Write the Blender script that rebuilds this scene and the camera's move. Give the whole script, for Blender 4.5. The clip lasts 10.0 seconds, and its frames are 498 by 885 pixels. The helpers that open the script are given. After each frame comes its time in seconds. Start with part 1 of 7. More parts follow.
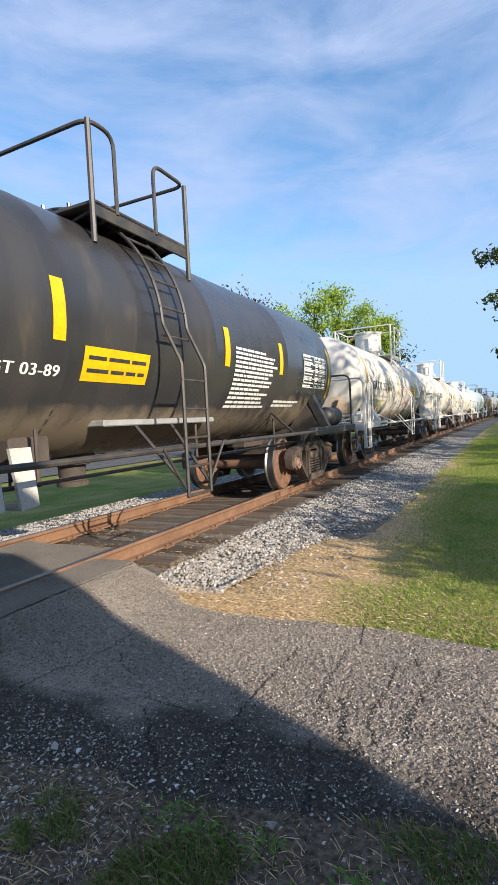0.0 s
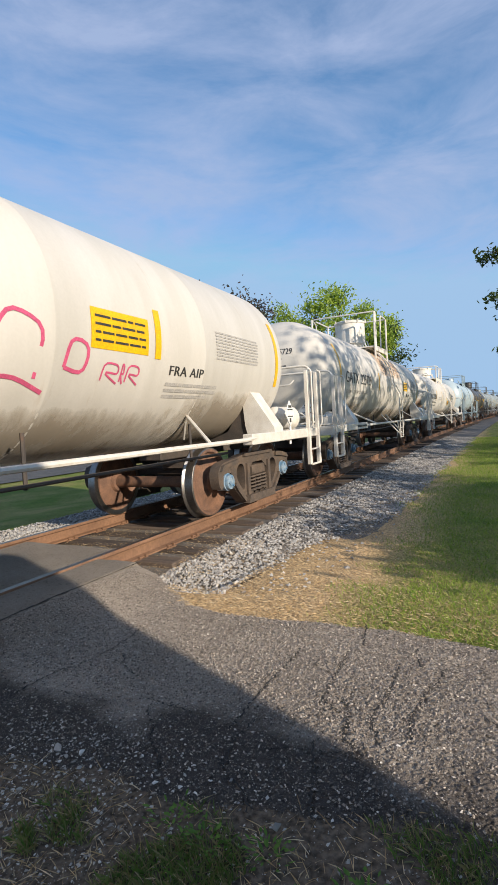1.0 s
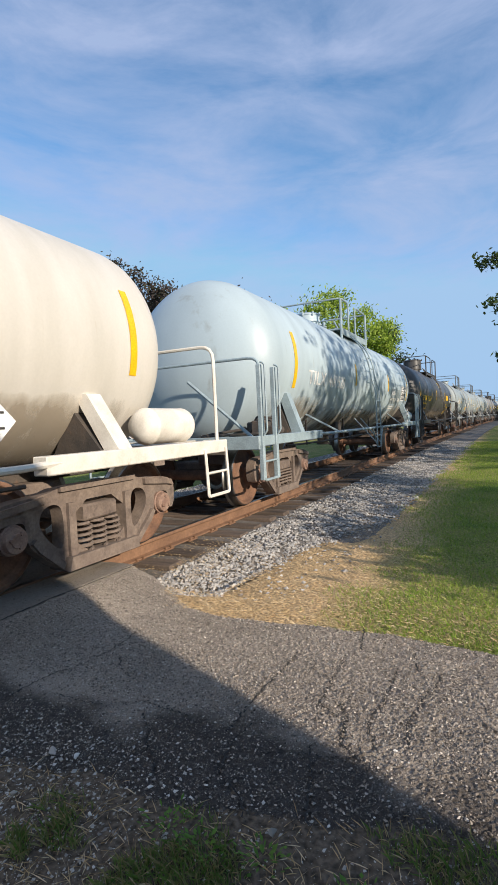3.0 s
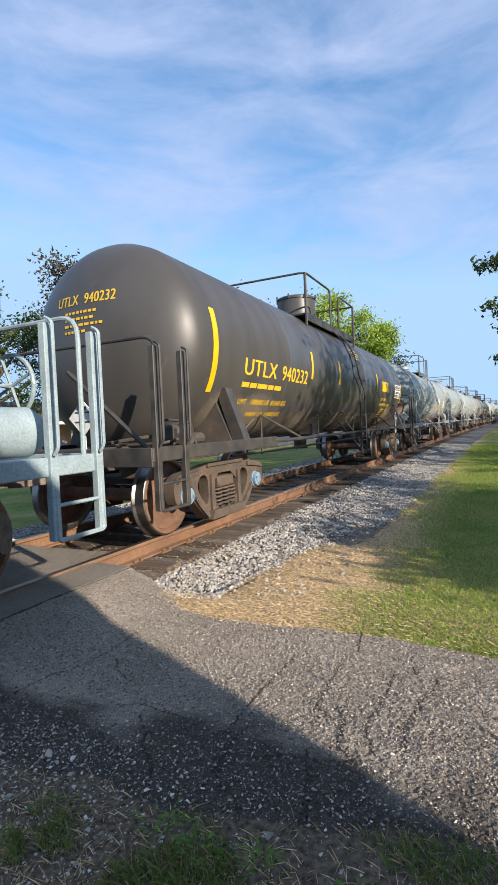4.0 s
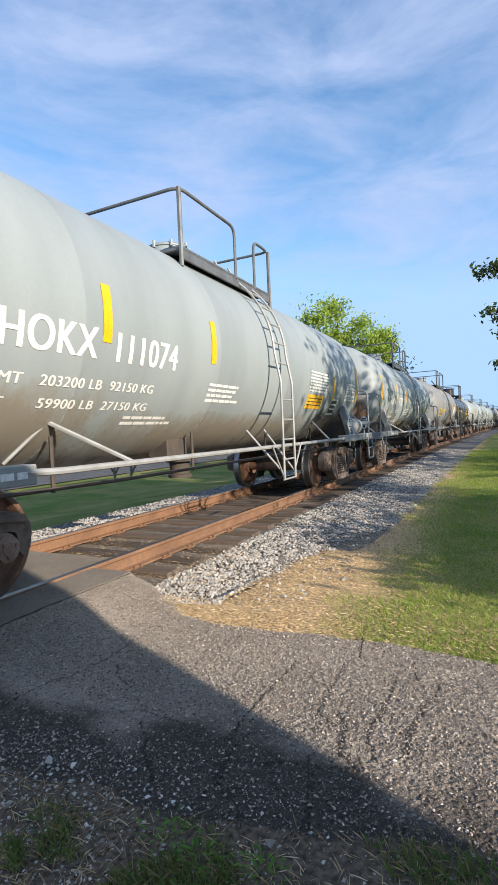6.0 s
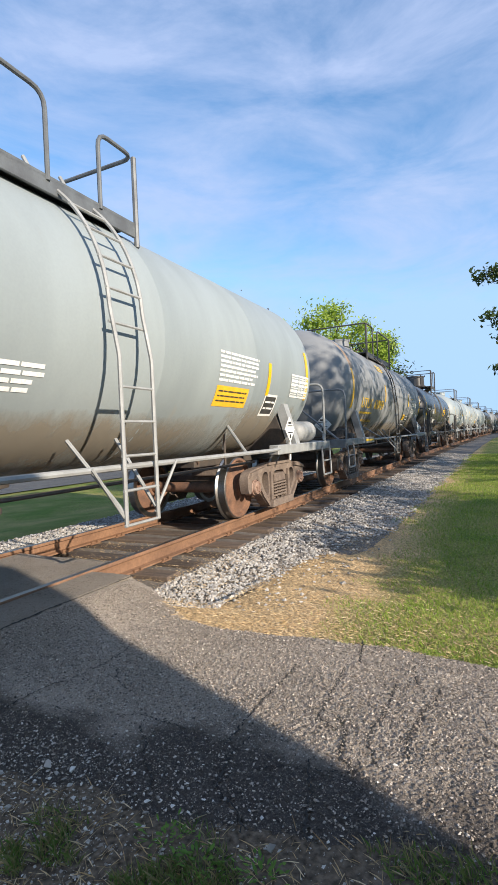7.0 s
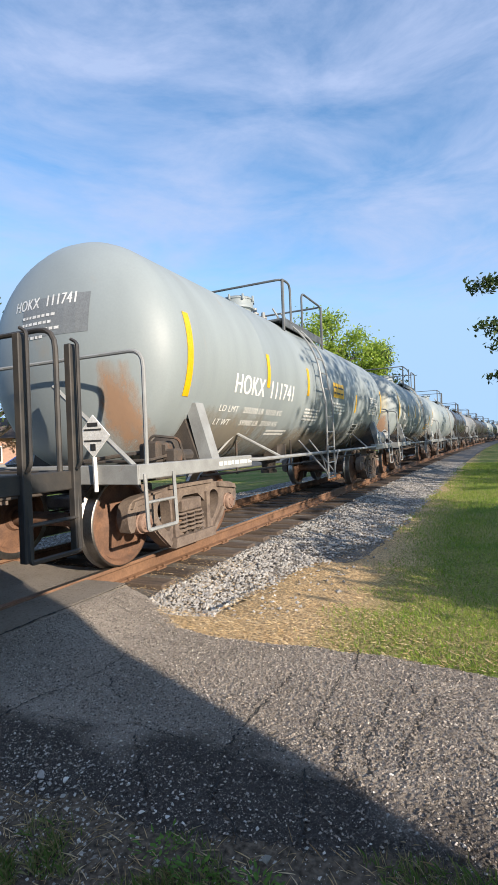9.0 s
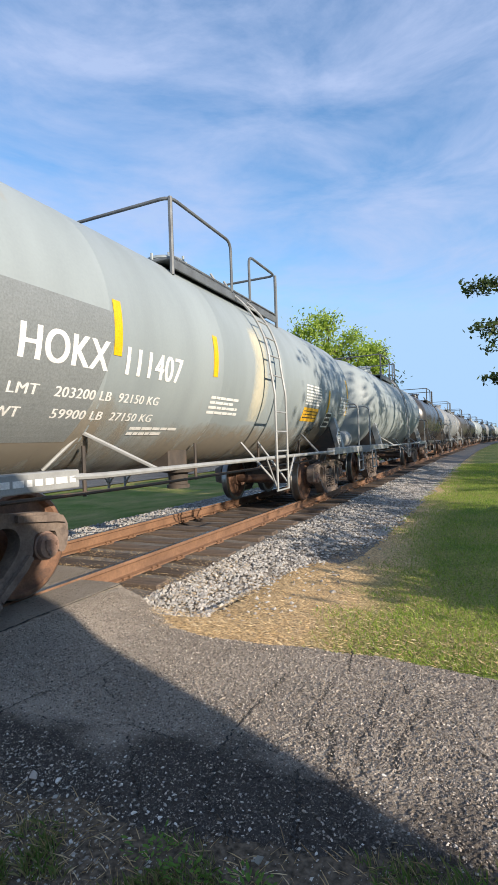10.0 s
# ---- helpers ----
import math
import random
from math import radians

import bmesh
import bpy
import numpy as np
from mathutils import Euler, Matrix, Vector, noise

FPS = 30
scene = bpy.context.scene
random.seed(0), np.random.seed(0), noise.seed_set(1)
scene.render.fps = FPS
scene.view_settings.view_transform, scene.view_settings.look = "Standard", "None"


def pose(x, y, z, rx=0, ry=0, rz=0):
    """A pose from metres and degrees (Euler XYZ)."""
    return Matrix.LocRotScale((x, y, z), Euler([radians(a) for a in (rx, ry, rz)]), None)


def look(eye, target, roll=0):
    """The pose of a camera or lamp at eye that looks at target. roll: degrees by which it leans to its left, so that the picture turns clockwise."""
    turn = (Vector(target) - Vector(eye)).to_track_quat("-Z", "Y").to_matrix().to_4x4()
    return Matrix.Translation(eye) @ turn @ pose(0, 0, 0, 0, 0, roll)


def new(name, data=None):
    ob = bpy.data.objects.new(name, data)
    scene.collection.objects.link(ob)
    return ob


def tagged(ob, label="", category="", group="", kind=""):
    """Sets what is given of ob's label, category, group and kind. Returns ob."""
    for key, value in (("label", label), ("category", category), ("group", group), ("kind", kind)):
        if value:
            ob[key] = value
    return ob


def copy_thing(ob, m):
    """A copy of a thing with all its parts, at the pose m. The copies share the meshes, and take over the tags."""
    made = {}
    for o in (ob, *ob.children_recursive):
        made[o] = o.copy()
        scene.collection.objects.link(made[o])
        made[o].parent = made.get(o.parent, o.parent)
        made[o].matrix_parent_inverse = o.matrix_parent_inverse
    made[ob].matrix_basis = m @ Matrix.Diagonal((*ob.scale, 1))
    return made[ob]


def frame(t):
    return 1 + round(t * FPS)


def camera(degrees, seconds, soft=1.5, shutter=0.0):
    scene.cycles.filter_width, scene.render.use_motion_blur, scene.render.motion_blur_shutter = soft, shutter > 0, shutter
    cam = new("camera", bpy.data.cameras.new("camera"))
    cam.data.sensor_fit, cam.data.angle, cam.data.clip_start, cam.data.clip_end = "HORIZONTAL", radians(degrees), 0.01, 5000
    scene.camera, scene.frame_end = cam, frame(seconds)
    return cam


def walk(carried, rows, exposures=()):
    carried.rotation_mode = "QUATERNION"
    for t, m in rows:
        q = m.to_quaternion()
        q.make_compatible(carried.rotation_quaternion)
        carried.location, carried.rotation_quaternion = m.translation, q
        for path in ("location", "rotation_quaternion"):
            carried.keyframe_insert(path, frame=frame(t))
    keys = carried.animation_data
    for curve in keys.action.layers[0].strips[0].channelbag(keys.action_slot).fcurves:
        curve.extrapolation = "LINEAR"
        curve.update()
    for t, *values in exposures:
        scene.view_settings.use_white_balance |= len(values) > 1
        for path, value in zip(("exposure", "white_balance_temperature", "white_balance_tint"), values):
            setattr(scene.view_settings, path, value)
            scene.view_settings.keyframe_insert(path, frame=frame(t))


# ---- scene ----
cam = camera(52.32, 10.0, soft=0.8)
PATH = [
    (0.0, (4.218, -0.000, 1.184), (3.3290, 1.7893, 1.1035), -2.97),
    (0.5, (4.209, 0.002, 1.188), (3.3181, 1.7907, 1.1037), -2.88),
    (1.0, (4.212, 0.001, 1.188), (3.3193, 1.7887, 1.1069), -3.15),
    (1.5, (4.213, 0.005, 1.185), (3.3192, 1.7923, 1.1074), -3.31),
    (2.0, (4.210, 0.006, 1.185), (3.3176, 1.7944, 1.1077), -3.24),
    (2.5, (4.210, 0.007, 1.184), (3.3174, 1.7958, 1.1101), -2.96),
    (4.0, (4.209, 0.007, 1.187), (3.3282, 1.8021, 1.1240), -2.49),
    (4.5, (4.209, 0.005, 1.184), (3.3289, 1.8000, 1.1268), -2.57),
    (5.0, (4.212, 0.008, 1.185), (3.3316, 1.8028, 1.1326), -2.70),
    (5.5, (4.206, 0.005, 1.186), (3.3259, 1.8003, 1.1384), -2.55),
    (7.0, (4.204, -0.000, 1.180), (3.3255, 1.7961, 1.1545), -2.43),
    (7.5, (4.214, -0.005, 1.182), (3.3359, 1.7918, 1.1683), -2.58),
    (8.0, (4.211, -0.009, 1.186), (3.3364, 1.7892, 1.1805), -2.65),
    (8.5, (4.200, -0.007, 1.183), (3.3355, 1.7967, 1.1826), -2.40),
    (9.0, (4.201, -0.007, 1.180), (3.3405, 1.7987, 1.1842), -2.21),
    (9.5, (4.201, -0.004, 1.177), (3.3488, 1.8053, 1.1835), -2.08),
    (10.0, (4.206, -0.006, 1.183), (3.3604, 1.8066, 1.1867), -1.93),
]
walk(cam, [(t, look(eye, target, roll)) for t, eye, target, roll in PATH],
     exposures=[(t, 0.5 + e) for t, e in ((0, 0.12), (0.5, 0.14), (1.1, -0.30), (2.7, -0.25), (3.8, 0.03), (4.6, 0.27), (5.0, 0.27), (5.5, 0.13), (7.5, 0.16), (8.5, 0.22), (9.0, 0.08), (10.0, 0.05))])

# ---- light ----
SUN_DIR = Vector((-0.90, 0.386, -0.355)).normalized()      # the way in which sunlight travels
SUN_EL = math.asin(-SUN_DIR.z)
SUN_AZ = math.atan2(-SUN_DIR.x, -SUN_DIR.y)                # from +y towards +x
world = bpy.data.worlds.new("world")
scene.world = world
world.use_nodes = True
wn, wl = world.node_tree.nodes, world.node_tree.links
wn.clear()
w_out = wn.new("ShaderNodeOutputWorld")
w_bg = wn.new("ShaderNodeBackground")
w_sky = wn.new("ShaderNodeTexSky")
w_sky.sky_type = "NISHITA"
w_sky.sun_disc = False
w_sky.sun_elevation = SUN_EL + 0.1
w_sky.sun_rotation = SUN_AZ
w_sky.air_density, w_sky.dust_density, w_sky.ozone_density = 1.0, 0.3, 2.5
w_bg.inputs["Strength"].default_value = 0.15
w_tc = wn.new("ShaderNodeTexCoord")
w_map = wn.new("ShaderNodeMapping")
w_map.inputs["Rotation"].default_value = (0.25, 0.12, 0.5)
w_map.inputs["Scale"].default_value = (1.5, 1.1, 4.2)
w_n1 = wn.new("ShaderNodeTexNoise")
w_n1.inputs["Scale"].default_value = 2.2
w_n1.inputs["Detail"].default_value = 9
w_n1.inputs["Roughness"].default_value = 0.62
w_n1.inputs["Distortion"].default_value = 0.45
w_ramp = wn.new("ShaderNodeMapRange")
w_ramp.inputs["From Min"].default_value = 0.36
w_ramp.inputs["From Max"].default_value = 0.68
w_ramp.inputs["To Max"].default_value = 0.80
w_mix = wn.new("ShaderNodeMixRGB")
w_mix.inputs["Color2"].default_value = (2.42, 2.95, 4.3, 1)
wl.new(w_tc.outputs["Generated"], w_map.inputs["Vector"])
wl.new(w_map.outputs["Vector"], w_n1.inputs["Vector"])
wl.new(w_n1.outputs["Fac"], w_ramp.inputs["Value"])
wl.new(w_ramp.outputs["Result"], w_mix.inputs["Fac"])
w_hue = wn.new("ShaderNodeHueSaturation")
w_hue.inputs["Saturation"].default_value = 1.12
w_hue.inputs["Hue"].default_value = 0.497
w_hue.inputs["Value"].default_value = 1.12
wl.new(w_sky.outputs["Color"], w_hue.inputs["Color"])
wl.new(w_hue.outputs["Color"], w_mix.inputs["Color1"])
w_cap = wn.new("ShaderNodeMixRGB")          # haze keeps the horizon from going white
w_cap.blend_type = "DARKEN"
w_cap.inputs["Fac"].default_value = 1
w_cap.inputs["Color2"].default_value = (2.05, 3.15, 4.6, 1)
wl.new(w_mix.outputs["Color"], w_cap.inputs["Color1"])
wl.new(w_cap.outputs["Color"], w_bg.inputs["Color"])
wl.new(w_bg.outputs["Background"], w_out.inputs["Surface"])

sun = new("sun", bpy.data.lights.new("sun", "SUN"))
sun.data.energy, sun.data.angle, sun.data.color = 4.9, radians(0.6), (1.0, 0.885, 0.74)
sun.matrix_world = look((30, -20, 12), Vector((30, -20, 12)) + SUN_DIR)


# ---- materials ----
def surface(name, c1, c2, scale=4.0, rough=0.6, metal=0.0, bump=0.2, fine=60.0, stretch=(1, 1, 1), spots=None, spot_scale=3.0, spot_amount=0.5,
            spot_stretch=(1, 1, 1), rand=0.0, coat=0.0, spec=0.5, rough_var=0.15, grain=0.16):
    """A worn surface: two colours mixed by coarse and fine noise, optional spots (rust, dirt), relief at the fine size."""
    m = bpy.data.materials.new(name)
    m.use_nodes = True
    n, l = m.node_tree.nodes, m.node_tree.links
    b = n["Principled BSDF"]
    tc = n.new("ShaderNodeTexCoord")
    mp = n.new("ShaderNodeMapping")
    mp.inputs["Scale"].default_value = stretch
    l.new(tc.outputs["Object"], mp.inputs["Vector"])
    big = n.new("ShaderNodeTexNoise")
    big.inputs["Scale"].default_value, big.inputs["Detail"].default_value = scale, 6
    l.new(mp.outputs["Vector"], big.inputs["Vector"])
    small = n.new("ShaderNodeTexNoise")
    small.inputs["Scale"].default_value, small.inputs["Detail"].default_value = fine, 3
    l.new(tc.outputs["Object"], small.inputs["Vector"])
    r = n.new("ShaderNodeMapRange")
    r.inputs["From Min"].default_value, r.inputs["From Max"].default_value = 0.35, 0.65
    l.new(big.outputs["Fac"], r.inputs["Value"])
    mix = n.new("ShaderNodeMixRGB")
    mix.inputs["Color1"].default_value, mix.inputs["Color2"].default_value = (*c1, 1), (*c2, 1)
    l.new(r.outputs["Result"], mix.inputs["Fac"])
    col = mix.outputs["Color"]
    r2 = n.new("ShaderNodeMapRange")
    r2.inputs["From Min"].default_value, r2.inputs["From Max"].default_value = 0.3, 0.7
    r2.inputs["To Min"].default_value, r2.inputs["To Max"].default_value = 1 - grain, 1 + grain
    l.new(small.outputs["Fac"], r2.inputs["Value"])
    mul = n.new("ShaderNodeMixRGB")
    mul.blend_type = "MULTIPLY"
    mul.inputs["Fac"].default_value = 1
    l.new(col, mul.inputs["Color1"])
    l.new(r2.outputs["Result"], mul.inputs["Color2"])
    col = mul.outputs["Color"]
    if spots:
        mp2 = n.new("ShaderNodeMapping")
        mp2.inputs["Scale"].default_value = spot_stretch
        l.new(tc.outputs["Object"], mp2.inputs["Vector"])
        sn = n.new("ShaderNodeTexNoise")
        sn.inputs["Scale"].default_value, sn.inputs["Detail"].default_value, sn.inputs["Roughness"].default_value = spot_scale, 8, 0.65
        l.new(mp2.outputs["Vector"], sn.inputs["Vector"])
        sr = n.new("ShaderNodeMapRange")
        sr.inputs["From Min"].default_value, sr.inputs["From Max"].default_value = 0.72 - 0.35 * spot_amount, 0.86 - 0.25 * spot_amount
        l.new(sn.outputs["Fac"], sr.inputs["Value"])
        m3 = n.new("ShaderNodeMixRGB")
        m3.inputs["Color2"].default_value = (*spots, 1)
        l.new(sr.outputs["Result"], m3.inputs["Fac"])
        l.new(col, m3.inputs["Color1"])
        col = m3.outputs["Color"]
    if rand:
        oi = n.new("ShaderNodeObjectInfo")
        rr = n.new("ShaderNodeMapRange")
        rr.inputs["To Min"].default_value, rr.inputs["To Max"].default_value = 1 - rand, 1 + rand
        l.new(oi.outputs["Random"], rr.inputs["Value"])
        m4 = n.new("ShaderNodeMixRGB")
        m4.blend_type = "MULTIPLY"
        m4.inputs["Fac"].default_value = 1
        l.new(col, m4.inputs["Color1"])
        l.new(rr.outputs["Result"], m4.inputs["Color2"])
        col = m4.outputs["Color"]
    l.new(col, b.inputs["Base Color"])
    rv = n.new("ShaderNodeMapRange")
    rv.inputs["To Min"].default_value, rv.inputs["To Max"].default_value = max(0.05, rough - rough_var), min(1, rough + rough_var)
    l.new(big.outputs["Fac"], rv.inputs["Value"])
    l.new(rv.outputs["Result"], b.inputs["Roughness"])
    b.inputs["Metallic"].default_value = metal
    b.inputs["Specular IOR Level"].default_value = spec
    b.inputs["Coat Weight"].default_value = coat
    if bump:
        bp = n.new("ShaderNodeBump")
        bp.inputs["Strength"].default_value, bp.inputs["Distance"].default_value = bump, 0.01
        l.new(small.outputs["Fac"], bp.inputs["Height"])
        l.new(bp.outputs["Normal"], b.inputs["Normal"])
    return m


def island_surface(name, colours, rough=0.9, trans=0.0, bump=0.0):
    """Many small pieces in one mesh, each island with its own colour along a ramp."""
    m = bpy.data.materials.new(name)
    m.use_nodes = True
    n, l = m.node_tree.nodes, m.node_tree.links
    b = n["Principled BSDF"]
    g = n.new("ShaderNodeNewGeometry")
    ramp = n.new("ShaderNodeValToRGB")
    el = ramp.color_ramp.elements
    while len(el) < len(colours):
        el.new(0.5)
    for i, c in enumerate(colours):
        el[i].position = i / (len(colours) - 1)
        el[i].color = (*c, 1)
    l.new(g.outputs["Random Per Island"], ramp.inputs["Fac"])
    l.new(ramp.outputs["Color"], b.inputs["Base Color"])
    b.inputs["Roughness"].default_value = rough
    b.inputs["Specular IOR Level"].default_value = 0.3
    if trans:
        t = n.new("ShaderNodeBsdfTranslucent")
        l.new(ramp.outputs["Color"], t.inputs["Color"])
        mx = n.new("ShaderNodeMixShader")
        mx.inputs["Fac"].default_value = trans
        l.new(b.outputs["BSDF"], mx.inputs[1])
        l.new(t.outputs["BSDF"], mx.inputs[2])
        l.new(mx.outputs["Shader"], n["Material Output"].inputs["Surface"])
    if bump:
        tc = n.new("ShaderNodeTexCoord")
        ns = n.new("ShaderNodeTexNoise")
        ns.inputs["Scale"].default_value = 80
        l.new(tc.outputs["Object"], ns.inputs["Vector"])
        bp = n.new("ShaderNodeBump")
        bp.inputs["Strength"].default_value, bp.inputs["Distance"].default_value = bump, 0.01
        l.new(ns.outputs["Fac"], bp.inputs["Height"])
        l.new(bp.outputs["Normal"], b.inputs["Normal"])
    return m


RUST = (0.20, 0.085, 0.04)
DRIP = (6, 6, 0.55)
M_WHITE = surface("white_tank_paint", (0.63, 0.59, 0.525), (0.54, 0.505, 0.44), 1.1, 0.5, bump=0.03, fine=40, grain=0.025, stretch=(1, 2.5, 0.5), spots=(0.42, 0.34, 0.24), spot_scale=1.6, spot_amount=0.25, spot_stretch=(1, 3.5, 0.4))
M_WHITE_RUST = surface("rust_stained_white_paint", (0.76, 0.72, 0.64), (0.62, 0.55, 0.44), 1.0, 0.45, bump=0.03, fine=40, grain=0.025, stretch=(1, 2.5, 0.5), spots=(0.56, 0.42, 0.27), spot_scale=1.3, spot_amount=0.4, spot_stretch=(1, 1.6, 0.45))
M_GREY = surface("light_grey_tank_paint", (0.288, 0.322, 0.325), (0.25, 0.282, 0.286), 1.2, 0.52, bump=0.03, fine=40, grain=0.025, stretch=(1, 2, 0.5), spots=(0.30, 0.27, 0.22), spot_scale=1.5, spot_amount=0.25, spot_stretch=(1, 3.0, 0.4))
M_GREY_WARM = surface("weathered_grey_tank_paint", (0.222, 0.23, 0.236), (0.19, 0.196, 0.20), 1.2, 0.6, bump=0.03, fine=40, grain=0.025, stretch=(1, 2, 0.5), spots=(0.23, 0.19, 0.15), spot_scale=1.2, spot_amount=0.25, spot_stretch=(1, 2.0, 0.4))
M_BLUE = surface("pale_blue_grey_tank_paint", (0.42, 0.50, 0.53), (0.36, 0.43, 0.46), 1.2, 0.4, bump=0.03, fine=40, grain=0.025, stretch=(1, 2, 0.5), spots=(0.25, 0.25, 0.23), spot_scale=1.4, spot_amount=0.3, spot_stretch=(1, 3.0, 0.4))
M_DARK = surface("dark_grey_tank_paint", (0.072, 0.066, 0.061), (0.056, 0.052, 0.048), 1.4, 0.4, bump=0.03, fine=40, grain=0.025, stretch=(1, 2, 0.5), spots=(0.12, 0.10, 0.08), spot_scale=1.8, spot_amount=0.3, spot_stretch=(1, 3.0, 0.5))
M_BLACK = surface("black_tank_paint", (0.034, 0.034, 0.036), (0.05, 0.047, 0.045), 1.4, 0.28, bump=0.03, fine=40, grain=0.025, stretch=(1, 2, 0.5), spots=(0.10, 0.08, 0.055), spot_scale=1.4, spot_amount=0.35, spot_stretch=(1, 2.0, 0.6))
M_STEEL_DARK = surface("black_painted_steel", (0.035, 0.034, 0.034), (0.07, 0.06, 0.05), 6, 0.5, bump=0.05, grain=0.06, spots=RUST, spot_scale=9, spot_amount=0.15)
M_STEEL_SLATE = surface("slate_painted_steel", (0.13, 0.14, 0.145), (0.09, 0.095, 0.10), 6, 0.5, bump=0.05, grain=0.06, spots=RUST, spot_scale=8, spot_amount=0.15)
M_STEEL_MID = surface("weathered_slate_steel", (0.20, 0.21, 0.22), (0.145, 0.15, 0.155), 6, 0.5, bump=0.05, grain=0.06, spots=RUST, spot_scale=8, spot_amount=0.25)
M_STEEL_GREY = surface("grey_painted_steel", (0.33, 0.335, 0.325), (0.26, 0.26, 0.25), 6, 0.5, bump=0.05, grain=0.06, spots=RUST, spot_scale=8, spot_amount=0.2)
M_STEEL_WHITE = surface("white_painted_steel", (0.74, 0.70, 0.62), (0.62, 0.57, 0.49), 6, 0.5, bump=0.05, grain=0.06, spots=(0.35, 0.2, 0.1), spot_scale=7, spot_amount=0.2)
M_UNDER = surface("grimy_underframe_steel", (0.05, 0.043, 0.038), (0.09, 0.07, 0.055), 5, 0.8, bump=0.2, spots=RUST, spot_scale=5, spot_amount=0.35)
M_TRUCK = surface("dusty_cast_steel", (0.215, 0.165, 0.13), (0.14, 0.105, 0.085), 6, 0.85, bump=0.3, fine=45, spots=(0.06, 0.045, 0.04), spot_scale=7, spot_amount=0.4)
M_TRUCK_DARK = surface("greasy_cast_steel", (0.075, 0.06, 0.05), (0.12, 0.085, 0.06), 6, 0.75, bump=0.3, fine=45, spots=(0.03, 0.026, 0.024), spot_scale=7, spot_amount=0.4)
M_WHEEL = surface("rusty_wheel_steel", (0.21, 0.11, 0.065), (0.13, 0.072, 0.048), 7, 0.75, bump=0.2, fine=50, spots=(0.07, 0.045, 0.035), spot_scale=4, spot_amount=0.45)
M_TREAD = surface("polished_wheel_tread", (0.36, 0.34, 0.32), (0.26, 0.24, 0.22), 5, 0.38, metal=1.0, bump=0.05)
M_CAP = surface("bearing_cap_steel", (0.20, 0.12, 0.09), (0.30, 0.20, 0.15), 9, 0.6, bump=0.1)
M_CAP_BLUE = surface("blue_bearing_cap", (0.10, 0.20, 0.31), (0.30, 0.36, 0.40), 12, 0.5, bump=0.1)
M_CAP_RED = surface("red_bearing_housing", (0.25, 0.10, 0.07), (0.18, 0.085, 0.065), 9, 0.6, bump=0.1)
M_YELLOW = surface("yellow_reflective_film", (0.80, 0.465, 0.006), (0.74, 0.41, 0.006), 9, 0.4, bump=0.02)
M_ORANGE = surface("orange_yellow_sign", (0.85, 0.48, 0.03), (0.80, 0.42, 0.03), 9, 0.45, bump=0.02)
M_LET_WHITE = surface("white_lettering", (0.80, 0.79, 0.76), (0.70, 0.68, 0.64), 15, 0.5, bump=0)
M_LET_BLACK = surface("black_lettering", (0.03, 0.03, 0.03), (0.06, 0.055, 0.05), 15, 0.5, bump=0)
M_LET_YELLOW = surface("yellow_lettering", (0.80, 0.50, 0.02), (0.68, 0.42, 0.03), 15, 0.5, bump=0)
M_LET_FADED = surface("faded_grey_lettering", (0.35, 0.33, 0.30), (0.45, 0.42, 0.38), 15, 0.6, bump=0)
M_SPRAY_PINK = surface("pink_spray_paint", (0.62, 0.10, 0.20), (0.5, 0.08, 0.16), 9, 0.5, bump=0)
M_SPRAY_BLACK = surface("black_spray_paint", (0.07, 0.07, 0.08), (0.12, 0.12, 0.12), 9, 0.5, bump=0)
M_SPRAY_YELLOW = surface("yellow_spray_paint", (0.75, 0.66, 0.12), (0.6, 0.55, 0.2), 9, 0.5, bump=0)
M_RAIL = surface("rusty_rail_steel", (0.23, 0.125, 0.07), (0.165, 0.088, 0.05), 3, 0.8, bump=0.25, fine=40, spots=(0.13, 0.06, 0.035), spot_scale=4, spot_amount=0.3)
M_RAILTOP = surface("worn_rail_head", (0.36, 0.33, 0.30), (0.26, 0.22, 0.19), 4, 0.33, metal=0.9, bump=0.05)
M_TIE = surface("weathered_timber_tie", (0.13, 0.095, 0.07), (0.075, 0.055, 0.042), 3, 0.9, bump=0.5, fine=35, stretch=(0.5, 6, 6), spots=(0.03, 0.024, 0.02), spot_scale=3, spot_amount=0.35, rand=0.3)
M_CONCRETE = surface("pale_concrete", (0.5, 0.48, 0.44), (0.42, 0.40, 0.36), 2, 0.85, bump=0.2)


